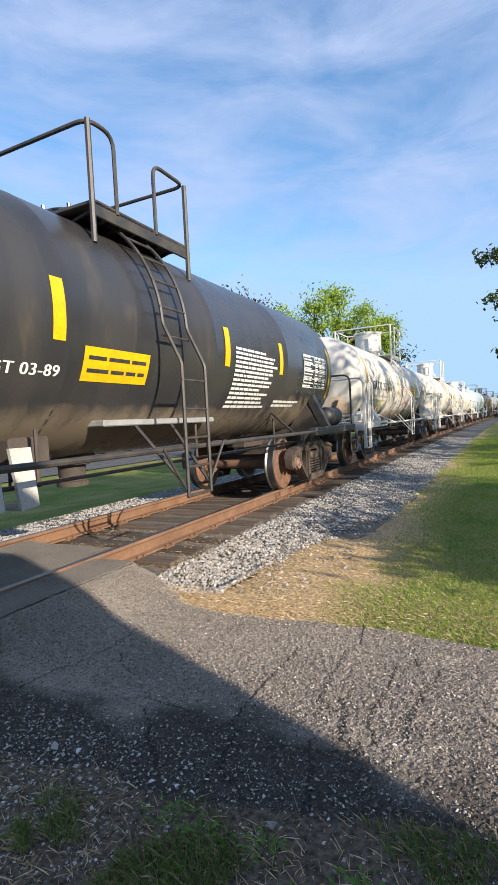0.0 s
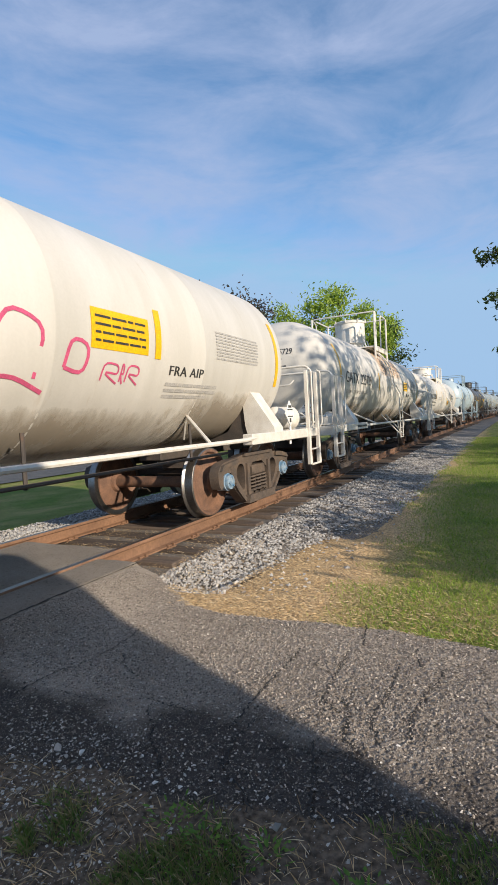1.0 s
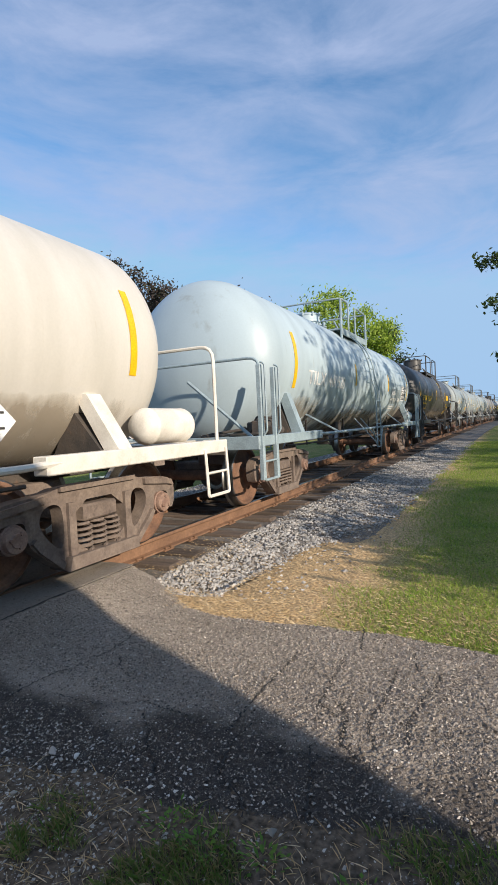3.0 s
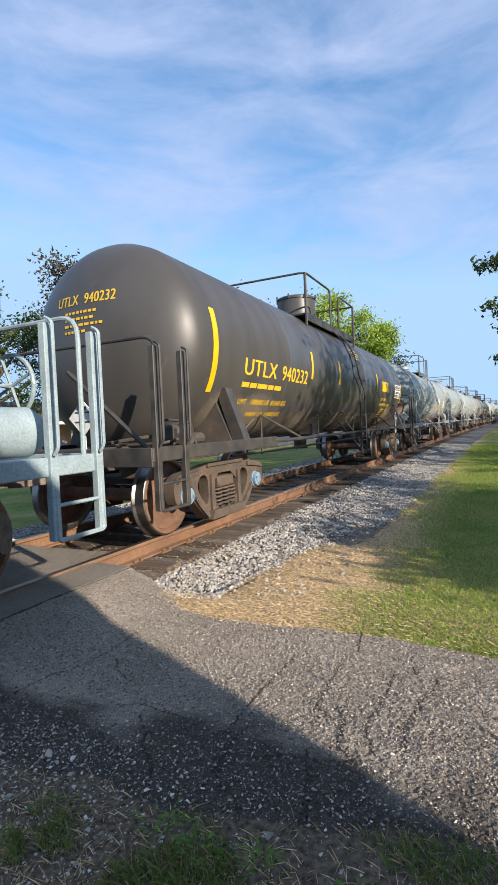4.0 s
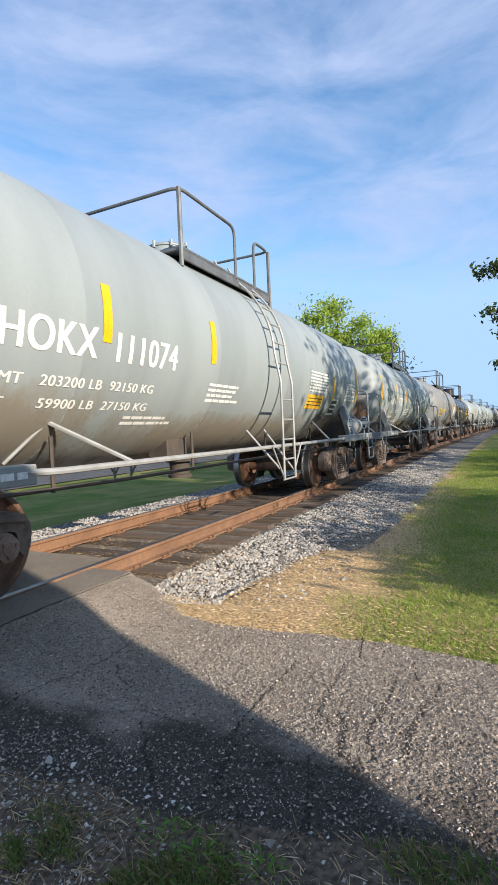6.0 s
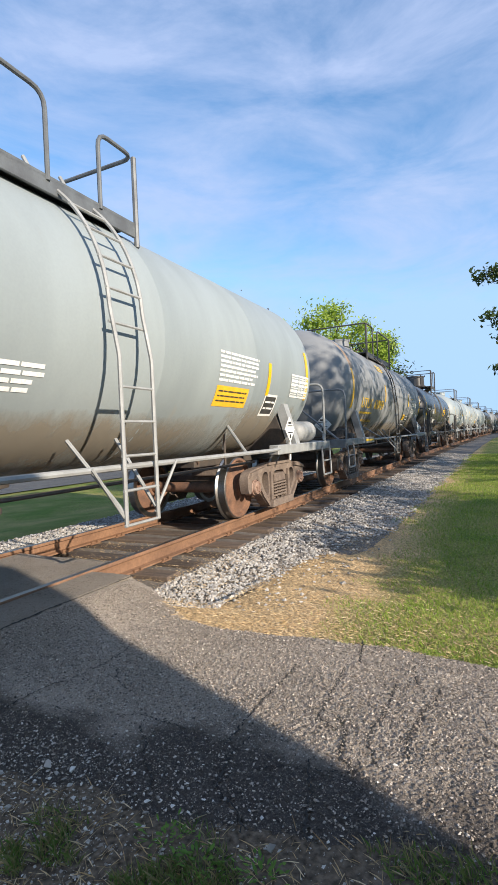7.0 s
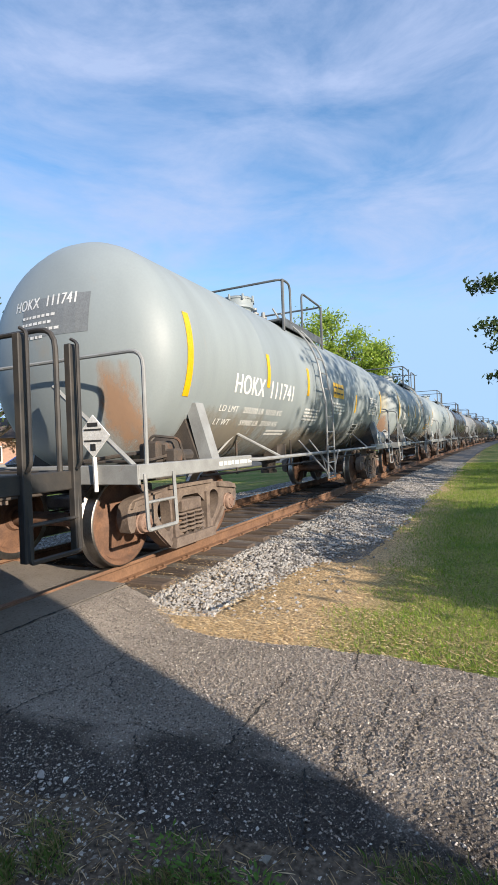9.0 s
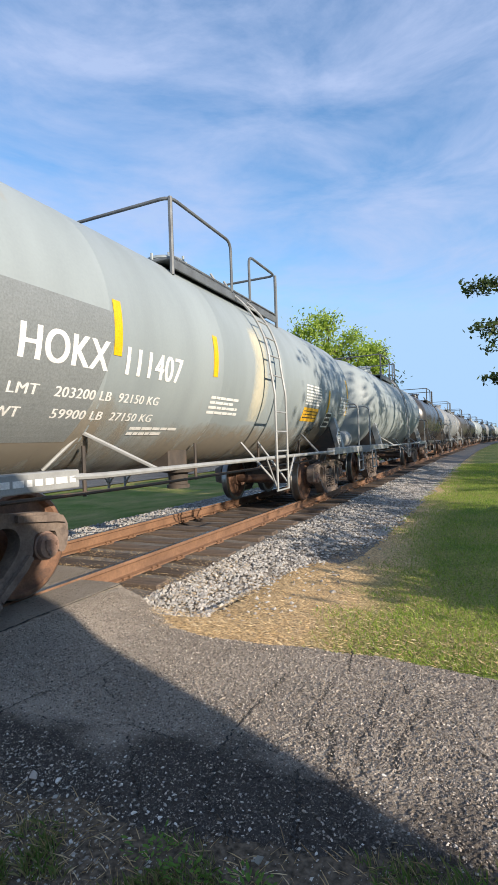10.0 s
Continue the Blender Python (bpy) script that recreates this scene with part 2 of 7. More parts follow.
def stain_material(name, c1, c2, strength, scale=5.0, stretch=(1, 1, 1)):
    """A see-through film of rust, dust or paint: thick in its middle, ragged and fading towards its rim."""
    m = bpy.data.materials.new(name)
    m.use_nodes = True
    n, l = m.node_tree.nodes, m.node_tree.links
    b = n["Principled BSDF"]
    tc = n.new("ShaderNodeTexCoord")
    ns = n.new("ShaderNodeTexNoise")
    mp = n.new("ShaderNodeMapping")
    mp.inputs["Scale"].default_value = stretch
    l.new(tc.outputs["Object"], mp.inputs["Vector"])
    ns.inputs["Scale"].default_value, ns.inputs["Detail"].default_value, ns.inputs["Roughness"].default_value = scale, 8, 0.65
    l.new(mp.outputs["Vector"], ns.inputs["Vector"])
    at = n.new("ShaderNodeAttribute")
    at.attribute_name = "film"
    add = n.new("ShaderNodeMath")
    add.operation = "MULTIPLY_ADD"
    add.inputs[1].default_value, add.inputs[2].default_value = 1.5, -0.75
    l.new(ns.outputs["Fac"], add.inputs[0])
    both = n.new("ShaderNodeMath")
    both.operation = "ADD"
    l.new(add.outputs[0], both.inputs[0])
    l.new(at.outputs["Fac"], both.inputs[1])
    r = n.new("ShaderNodeMapRange")
    r.inputs["From Min"].default_value, r.inputs["From Max"].default_value, r.inputs["To Max"].default_value = 0.25, 0.85, strength
    l.new(both.outputs[0], r.inputs["Value"])
    l.new(r.outputs["Result"], b.inputs["Alpha"])
    mix = n.new("ShaderNodeMixRGB")
    mix.inputs["Color1"].default_value, mix.inputs["Color2"].default_value = (*c1, 1), (*c2, 1)
    l.new(ns.outputs["Fac"], mix.inputs["Fac"])
    l.new(mix.outputs["Color"], b.inputs["Base Color"])
    b.inputs["Roughness"].default_value = 0.75
    return m


M_STAIN = stain_material("rust_stain", (0.22, 0.11, 0.055), (0.36, 0.21, 0.12), 0.85, 6.0, (1.5, 1.5, 0.6))
M_ORANGE_RUST = stain_material("orange_rust_streak", (0.36, 0.19, 0.09), (0.46, 0.29, 0.16), 0.55, 3.0, (1, 2.2, 0.5))
M_DUST = stain_material("brown_dust_film", (0.17, 0.135, 0.09), (0.25, 0.20, 0.14), 0.75, 2.2, (1, 1.6, 0.7))
M_PRIMER = stain_material("beige_repaint", (0.52, 0.47, 0.33), (0.58, 0.53, 0.40), 0.8, 2.0)


# ---- mesh helpers ----
def part(name, bm, material, parent=None, label="", smooth=True):
    """Links a bmesh as one mesh object under a thing or a part."""
    me = bpy.data.meshes.new(name)
    bm.to_mesh(me)
    bm.free()
    return part_of(name, me, material, parent, label, smooth)


def part_of(name, me, material=None, parent=None, label="", smooth=True):
    if material is not None and not me.materials:
        me.materials.append(material)
    if smooth and len(me.polygons):
        me.polygons.foreach_set("use_smooth", [True] * len(me.polygons))
        me.set_sharp_from_angle(angle=radians(38))
    ob = new(name, me)
    ob.parent = parent
    if label:
        tagged(ob, label)
    return ob


def box(bm, x0, x1, y0, y1, z0, z1, bevel=0.0):
    made = bmesh.ops.create_cube(bm, size=1, matrix=Matrix.LocRotScale(((x0 + x1) / 2, (y0 + y1) / 2, (z0 + z1) / 2), None, (abs(x1 - x0), abs(y1 - y0), abs(z1 - z0))))
    if bevel:
        edges = {e for v in made["verts"] for e in v.link_edges}
        bmesh.ops.bevel(bm, geom=list(edges), offset=bevel, segments=1, affect="EDGES")
    return bm


def rounded(pts, radius, steps=4):
    """The way through pts with its corners rounded."""
    pts = [Vector(p) for p in pts]
    if not radius or len(pts) < 3:
        return pts
    out = [pts[0]]
    for a, b, c in zip(pts, pts[1:], pts[2:]):
        d1, d2 = a - b, c - b
        r = min(radius, d1.length * 0.49, d2.length * 0.49)
        p, q = b + d1.normalized() * r, b + d2.normalized() * r
        for i in range(steps + 1):
            s = i / steps
            out.append(p * (1 - s) ** 2 + b * 2 * s * (1 - s) + q * s * s)
    out.append(pts[-1])
    return out


def tube(bm, pts, r, sides=7, radius=0.0, r_end=None, closed_ends=True):
    """A round bar along pts, tapering to r_end."""
    pts = rounded(pts, radius)
    n = len(pts)
    rings = []
    up = None
    for i, p in enumerate(pts):
        d = (pts[min(i + 1, n - 1)] - pts[max(i - 1, 0)]).normalized()
        if up is None:
            up = d.orthogonal().normalized()
        up = (up - d * up.dot(d))
        up = up.normalized() if up.length > 1e-6 else d.orthogonal().normalized()
        side = d.cross(up)
        rr = r if r_end is None else r + (r_end - r) * i / (n - 1)
        rings.append([bm.verts.new(p + (up * math.cos(k * 2 * math.pi / sides) + side * math.sin(k * 2 * math.pi / sides)) * rr) for k in range(sides)])
    for a, b in zip(rings, rings[1:]):
        for k in range(sides):
            bm.faces.new((a[k], a[(k + 1) % sides], b[(k + 1) % sides], b[k]))
    if closed_ends:
        bm.faces.new(rings[0][::-1])
        bm.faces.new(rings[-1])
    return bm


def lathe(bm, profile, axis="z", segments=32, centre=(0, 0, 0)):
    """Turns (radius, height) pairs round an axis through centre."""
    c = Vector(centre)
    rings = []
    for r, h in profile:
        ring = []
        for k in range(segments if r > 1e-6 else 1):
            a = 2 * math.pi * k / segments
            u, v = r * math.cos(a), r * math.sin(a)
            ring.append(bm.verts.new(c + Vector((u, v, h) if axis == "z" else (h, u, v) if axis == "x" else (u, h, v))))
        rings.append(ring)
    for a, b in zip(rings, rings[1:]):
        for k in range(segments):
            va = [a[k % len(a)], a[(k + 1) % len(a)]] if len(a) > 1 else [a[0]]
            vb = [b[(k + 1) % len(b)], b[k % len(b)]] if len(b) > 1 else [b[0]]
            if len(va) + len(vb) >= 3:
                bm.faces.new(va + vb)
    bmesh.ops.recalc_face_normals(bm, faces=bm.faces[:])
    return bm


def plate(bm, outline, offset):
    """A flat plate: the outline (3D points in one plane) thickened by the vector offset."""
    o = Vector(offset)
    a = [bm.verts.new(Vector(p)) for p in outline]
    b = [bm.verts.new(Vector(p) + o) for p in outline]
    bm.faces.new(a[::-1])
    bm.faces.new(b)
    n = len(a)
    for i in range(n):
        bm.faces.new((a[i], a[(i + 1) % n], b[(i + 1) % n], b[i]))
    bmesh.ops.recalc_face_normals(bm, faces=bm.faces[:])
    return bm


def smoothstep(a, b, x):
    s = min(1.0, max(0.0, (x - a) / (b - a)))
    return s * s * (3 - 2 * s)


# ---- the line's course ----
def bend(y):
    """How far the line has swung to the right at y: straight past the crossing, then a very wide curve."""
    return 0.00031 * max(0.0, y - 4.0) ** 2


# ---- ground ----
def road_far_edge(x):
    """The edge of the asphalt towards the grass and the ballast."""
    return 3.0 + 0.55 * smoothstep(2.6, 1.2, x) + 0.05 * math.sin(x * 2.3) + 0.03 * noise.noise((x * 4, 2.0, 0)) + 0.25 * smoothstep(5, 12, x)


def road_near_edge(x):
    return 1.36 + 0.32 * smoothstep(3.2, 4.4, x) - 3.5 * smoothstep(2.5, 0.2, x) + 0.06 * noise.noise((x * 3, 7.0, 0))


def ground_height(x, y):
    """The lie of the land: flat verge, a little higher at the crossing, a shallow ditch beyond the track."""
    x = x - bend(y) if y < 420 else x
    side = -0.30 if x > 0 else -0.30 - 0.18 * smoothstep(2.6, 5.5, -x)
    near = smoothstep(5.4, 3.0, y)
    z = side + (-0.115 - side) * near
    if y > 3.4 and abs(x) < 2.7:
        z = min(z, -0.22 + 0.05 * smoothstep(5, 3.6, y) * smoothstep(1.8, 2.2, x) - 0.2 * smoothstep(3.4, 4.0, y) * smoothstep(2.75, 2.5, abs(x)) * (1 - smoothstep(1.85, 2.2, x) * smoothstep(6.8, 5.2, y)))
    return z + 0.012 * noise.noise((x * 1.3, y * 1.3, 0)) * smoothstep(0.9, 1.6, abs(x))


def axis_steps(lo, hi, fine_lo, fine_hi, fine):
    vals, s, p = [], fine, fine_hi
    n = round((fine_hi - fine_lo) / fine)
    vals = [fine_lo + i * fine for i in range(n + 1)]
    while p < hi:
        s *= 1.35
        p += s
        vals.append(min(p, hi))
    s, p = fine, fine_lo
    while p > lo:
        s *= 1.35
        p -= s
        vals.insert(0, max(p, lo))
    return vals


def sheet(xs, ys, height):
    bm = bmesh.new()
    grid = [[bm.verts.new((x, y, height(x, y))) for y in ys] for x in xs]
    for i in range(len(xs) - 1):
        for j in range(len(ys) - 1):
            bm.faces.new((grid[i][j], grid[i + 1][j], grid[i + 1][j + 1], grid[i][j + 1]))
    return bm


def ground_material():
    """Grass turf: green and straw patches, with bare soil close to the camera's verge and straw by the ballast."""
    m = bpy.data.materials.new("turf")
    m.use_nodes = True
    n, l = m.node_tree.nodes, m.node_tree.links
    b = n["Principled BSDF"]
    tc = n.new("ShaderNodeTexCoord")
    big = n.new("ShaderNodeTexNoise")
    big.inputs["Scale"].default_value, big.inputs["Detail"].default_value = 0.9, 6
    l.new(tc.outputs["Object"], big.inputs["Vector"])
    fine = n.new("ShaderNodeTexNoise")
    fine.inputs["Scale"].default_value, fine.inputs["Detail"].default_value = 45, 5
    l.new(tc.outputs["Object"], fine.inputs["Vector"])
    ramp = n.new("ShaderNodeValToRGB")
    e = ramp.color_ramp.elements
    e[0].position, e[0].color = 0.35, (0.13, 0.19, 0.03, 1)
    e[1].position, e[1].color = 0.68, (0.33, 0.28, 0.10, 1)
    l.new(big.outputs["Fac"], ramp.inputs["Fac"])
    sep = n.new("ShaderNodeSeparateXYZ")
    l.new(tc.outputs["Object"], sep.inputs["Vector"])
    # soil on the verge where the camera stands (y below 1.8 m)
    soil = n.new("ShaderNodeMapRange")
    soil.inputs["From Min"].default_value, soil.inputs["From Max"].default_value = 2.6, 1.9
    l.new(sep.outputs["Y"], soil.inputs["Value"])
    mix = n.new("ShaderNodeMixRGB")
    mix.inputs["Color2"].default_value = (0.135, 0.104, 0.075, 1)
    l.new(soil.outputs["Result"], mix.inputs["Fac"])
    l.new(ramp.outputs["Color"], mix.inputs["Color1"])
    # straw between the ballast and the lawn
    wob = n.new("ShaderNodeMath")
    wob.operation = "MULTIPLY_ADD"
    wob.inputs[1].default_value, wob.inputs[2].default_value = 1.6, -0.8
    l.new(big.outputs["Fac"], wob.inputs[0])
    xx = n.new("ShaderNodeMath")
    xx.operation = "ADD"
    l.new(sep.outputs["X"], xx.inputs[0])
    l.new(wob.outputs[0], xx.inputs[1])
    straw = n.new("ShaderNodeMapRange")
    straw.inputs["From Min"].default_value, straw.inputs["From Max"].default_value = 3.55, 2.95
    l.new(xx.outputs[0], straw.inputs["Value"])
    pos = n.new("ShaderNodeMath")
    pos.operation = "GREATER_THAN"
    pos.inputs[1].default_value = 0.0
    l.new(sep.outputs["X"], pos.inputs[0])
    sm = n.new("ShaderNodeMath")
    sm.operation = "MULTIPLY"
    l.new(straw.outputs["Result"], sm.inputs[0])
    l.new(pos.outputs[0], sm.inputs[1])
    inv = n.new("ShaderNodeMath")
    inv.operation = "SUBTRACT"
    inv.inputs[0].default_value = 1
    l.new(soil.outputs["Result"], inv.inputs[1])
    sm2 = n.new("ShaderNodeMath")
    sm2.operation = "MULTIPLY"
    l.new(sm.outputs[0], sm2.inputs[0])
    l.new(inv.outputs[0], sm2.inputs[1])
    mix2 = n.new("ShaderNodeMixRGB")
    mix2.inputs["Color2"].default_value = (0.60, 0.415, 0.22, 1)
    l.new(sm2.outputs[0], mix2.inputs["Fac"])
    l.new(mix.outputs["Color"], mix2.inputs["Color1"])
    var = n.new("ShaderNodeMapRange")
    var.inputs["From Min"].default_value, var.inputs["From Max"].default_value = 0.3, 0.7
    var.inputs["To Min"].default_value, var.inputs["To Max"].default_value = 0.35, 1.5
    l.new(fine.outputs["Fac"], var.inputs["Value"])
    mul = n.new("ShaderNodeMixRGB")
    mul.blend_type = "MULTIPLY"
    mul.inputs["Fac"].default_value = 1
    l.new(mix2.outputs["Color"], mul.inputs["Color1"])
    l.new(var.outputs["Result"], mul.inputs["Color2"])
    l.new(mul.outputs["Color"], b.inputs["Base Color"])
    b.inputs["Roughness"].default_value = 0.95
    b.inputs["Specular IOR Level"].default_value = 0.2
    bp = n.new("ShaderNodeBump")
    bp.inputs["Strength"].default_value, bp.inputs["Distance"].default_value = 0.8, 0.03
    l.new(fine.outputs["Fac"], bp.inputs["Height"])
    l.new(bp.outputs["Normal"], b.inputs["Normal"])
    return m


def asphalt_material(name, dark, light, stone, amount=0.5, newer_shade=None):
    """Old asphalt: binder, pale aggregate of about a centimetre, worn patches and hairline cracks."""
    m = bpy.data.materials.new(name)
    m.use_nodes = True
    n, l = m.node_tree.nodes, m.node_tree.links
    b = n["Principled BSDF"]
    tc = n.new("ShaderNodeTexCoord")
    big = n.new("ShaderNodeTexNoise")
    big.inputs["Scale"].default_value, big.inputs["Detail"].default_value = 1.7, 6
    l.new(tc.outputs["Object"], big.inputs["Vector"])
    mix = n.new("ShaderNodeMixRGB")
    mix.inputs["Color1"].default_value, mix.inputs["Color2"].default_value = (*dark, 1), (*light, 1)
    mr = n.new("ShaderNodeMapRange")
    mr.inputs["From Min"].default_value, mr.inputs["From Max"].default_value = 0.35, 0.65
    l.new(big.outputs["Fac"], mr.inputs["Value"])
    l.new(mr.outputs["Result"], mix.inputs["Fac"])
    col = mix.outputs["Color"]
    if newer_shade:
        # a darker, newer patch along the road's near side, with an uneven edge; its tone also paints in deeper shadow
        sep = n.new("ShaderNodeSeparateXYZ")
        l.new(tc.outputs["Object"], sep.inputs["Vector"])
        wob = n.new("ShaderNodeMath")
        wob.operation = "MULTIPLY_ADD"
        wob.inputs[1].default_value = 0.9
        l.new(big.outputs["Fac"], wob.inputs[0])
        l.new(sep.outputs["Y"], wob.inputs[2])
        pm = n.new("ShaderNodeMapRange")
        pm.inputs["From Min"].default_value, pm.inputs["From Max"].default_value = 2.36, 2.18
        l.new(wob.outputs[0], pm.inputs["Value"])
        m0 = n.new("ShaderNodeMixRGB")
        m0.inputs["Color2"].default_value = (*newer_shade, 1)
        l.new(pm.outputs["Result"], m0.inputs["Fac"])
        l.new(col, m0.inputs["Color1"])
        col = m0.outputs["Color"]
    heights = []
    dark_pit = tuple(0.22 * c for c in dark)
    for size, lim, strength, tone in ((48, 0.34, 0.75, dark_pit), (95, 0.50, 0.75, stone), (150, 0.45, 0.75, dark_pit), (230, 0.55, 0.65, stone)):
        vo = n.new("ShaderNodeTexVoronoi")
        vo.inputs["Scale"].default_value = size
        l.new(tc.outputs["Object"], vo.inputs["Vector"])
        sp = n.new("ShaderNodeSeparateColor")
        l.new(vo.outputs["Color"], sp.inputs["Color"])
        pick = n.new("ShaderNodeMapRange")
        pick.inputs["From Min"].default_value, pick.inputs["From Max"].default_value = 1 - lim * amount, 1.0
        l.new(sp.outputs["Red"], pick.inputs["Value"])
        edge = n.new("ShaderNodeMapRange")
        edge.inputs["From Min"].default_value, edge.inputs["From Max"].default_value = 0.5, 0.3
        l.new(vo.outputs["Distance"], edge.inputs["Value"])
        f = n.new("ShaderNodeMath")
        f.operation = "MULTIPLY"
        l.new(pick.outputs["Result"], f.inputs[0])
        l.new(edge.outputs["Result"], f.inputs[1])
        f2 = n.new("ShaderNodeMath")
        f2.operation = "MULTIPLY"
        f2.inputs[1].default_value = strength
        l.new(f.outputs[0], f2.inputs[0])
        m2 = n.new("ShaderNodeMixRGB")
        m2.inputs["Color2"].default_value = (*tone, 1)
        fac = f2.outputs[0]
        if newer_shade and tone is stone:
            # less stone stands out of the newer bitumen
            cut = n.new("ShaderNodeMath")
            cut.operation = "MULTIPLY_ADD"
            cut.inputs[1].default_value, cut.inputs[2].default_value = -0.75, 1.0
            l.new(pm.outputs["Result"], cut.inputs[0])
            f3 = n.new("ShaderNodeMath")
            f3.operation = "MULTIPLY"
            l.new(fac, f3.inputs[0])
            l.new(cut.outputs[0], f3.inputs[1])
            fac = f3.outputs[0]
        l.new(fac, m2.inputs["Fac"])
        l.new(col, m2.inputs["Color1"])
        col = m2.outputs["Color"]
        heights.append(vo.outputs["Distance"])
    l.new(col, b.inputs["Base Color"])
    b.inputs["Roughness"].default_value = 0.9
    b.inputs["Specular IOR Level"].default_value = 0.3
    bp = n.new("ShaderNodeBump")
    bp.invert = True
    bp.inputs["Strength"].default_value, bp.inputs["Distance"].default_value = 0.7, 0.008
    l.new(heights[1], bp.inputs["Height"])
    grit = n.new("ShaderNodeTexNoise")
    grit.inputs["Scale"].default_value, grit.inputs["Detail"].default_value, grit.inputs["Roughness"].default_value = 85, 5, 0.75
    l.new(tc.outputs["Object"], grit.inputs["Vector"])
    bp3 = n.new("ShaderNodeBump")
    bp3.inputs["Strength"].default_value, bp3.inputs["Distance"].default_value = 1.0, 0.024
    l.new(grit.outputs["Fac"], bp3.inputs["Height"])
    l.new(bp3.outputs["Normal"], bp.inputs["Normal"])
    bp2 = n.new("ShaderNodeBump")
    bp2.invert = True
    bp2.inputs["Strength"].default_value, bp2.inputs["Distance"].default_value = 0.4, 0.004
    l.new(heights[3], bp2.inputs["Height"])
    l.new(bp.outputs["Normal"], bp2.inputs["Normal"])
    l.new(bp2.outputs["Normal"], b.inputs["Normal"])
    return m


M_TURF = ground_material()
# the last tone is new bitumen, darkened further to deepen the shadow there
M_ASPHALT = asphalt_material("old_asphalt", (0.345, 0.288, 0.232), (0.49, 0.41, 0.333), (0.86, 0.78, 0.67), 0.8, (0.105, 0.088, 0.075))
M_PANEL = asphalt_material("crossing_asphalt", (0.29, 0.245, 0.20), (0.37, 0.315, 0.26), (0.52, 0.46, 0.38), 0.75)
M_CRACK = surface("crack_filler", (0.022, 0.02, 0.018), (0.03, 0.027, 0.024), 20, 0.95, bump=0.3)
M_STONES = island_surface("ballast_stones", [(0.20, 0.19, 0.18), (0.44, 0.42, 0.39), (0.30, 0.285, 0.265), (0.56, 0.53, 0.49), (0.26, 0.22, 0.175), (0.38, 0.365, 0.34)], 0.9, bump=0.3)
M_BED = surface("ballast_bed", (0.12, 0.105, 0.09), (0.19, 0.17, 0.15), 7, 0.95, bump=0.9, fine=28, spots=(0.09, 0.07, 0.055), spot_scale=5, spot_amount=0.4)
M_PEBBLE = island_surface("pale_pebbles", [(0.50, 0.47, 0.42), (0.28, 0.25, 0.21), (0.74, 0.70, 0.64), (0.20, 0.17, 0.14), (0.62, 0.57, 0.50)], 0.8)
M_GRASS = island_surface("grass_blades", [(0.13, 0.26, 0.02), (0.24, 0.35, 0.04), (0.38, 0.43, 0.09), (0.15, 0.28, 0.025), (0.52, 0.47, 0.19)], 0.7, trans=0.35)
M_STRAW = island_surface("dry_straw", [(0.66, 0.49, 0.27), (0.50, 0.34, 0.16), (0.78, 0.62, 0.40), (0.34, 0.22, 0.11), (0.60, 0.42, 0.21)], 0.85)
M_WEED = island_surface("weed_leaves", [(0.09, 0.17, 0.03), (0.14, 0.24, 0.045), (0.20, 0.24, 0.07), (0.34, 0.27, 0.13), (0.11, 0.19, 0.035), (0.42, 0.34, 0.19)], 0.6, trans=0.3)

ground = part("ground", sheet(axis_steps(-1500, 1500, -6, 8, 0.25), axis_steps(-1500, 2500, -2, 16, 0.25), ground_height), M_TURF)
tagged(ground, "patchy mown lawn with straw and bare soil beside a railway", "ground", kind="structure")


def strip(edge_a, edge_b, xs, n, height):
    bm = bmesh.new()
    cols = []
    for x in xs:
        a, b = edge_a(x), edge_b(x)
        cols.append([bm.verts.new((x, a + (b - a) * j / n, height(x, a + (b - a) * j / n, j / n))) for j in range(n + 1)])
    for i in range(len(xs) - 1):
        for j in range(n):
            bm.faces.new((cols[i][j], cols[i + 1][j], cols[i + 1][j + 1], cols[i][j + 1]))
    return bm


def road_z(x, y, s=0.5):
    edge = min(s, 1 - s)
    return -0.095 + 0.010 * noise.noise((x * 1.1, y * 1.1, 3)) + 0.006 * noise.noise((x * 4, y * 4, 5)) - 0.02 * smoothstep(0.06, 0.0, edge) + 0.075 * smoothstep(2.0, 1.25, x)


def crack_way(pts):
    """A jagged line along pts."""
    way = []
    for (x0, y0), (x1, y1) in zip(pts, pts[1:]):
        n = max(2, int(math.hypot(x1 - x0, y1 - y0) / 0.012))
        for i in range(n):
            s = i / n
            way.append((x0 + (x1 - x0) * s + random.uniform(-0.008, 0.008), y0 + (y1 - y0) * s + random.uniform(-0.008, 0.008)))
    return way + [pts[-1]]


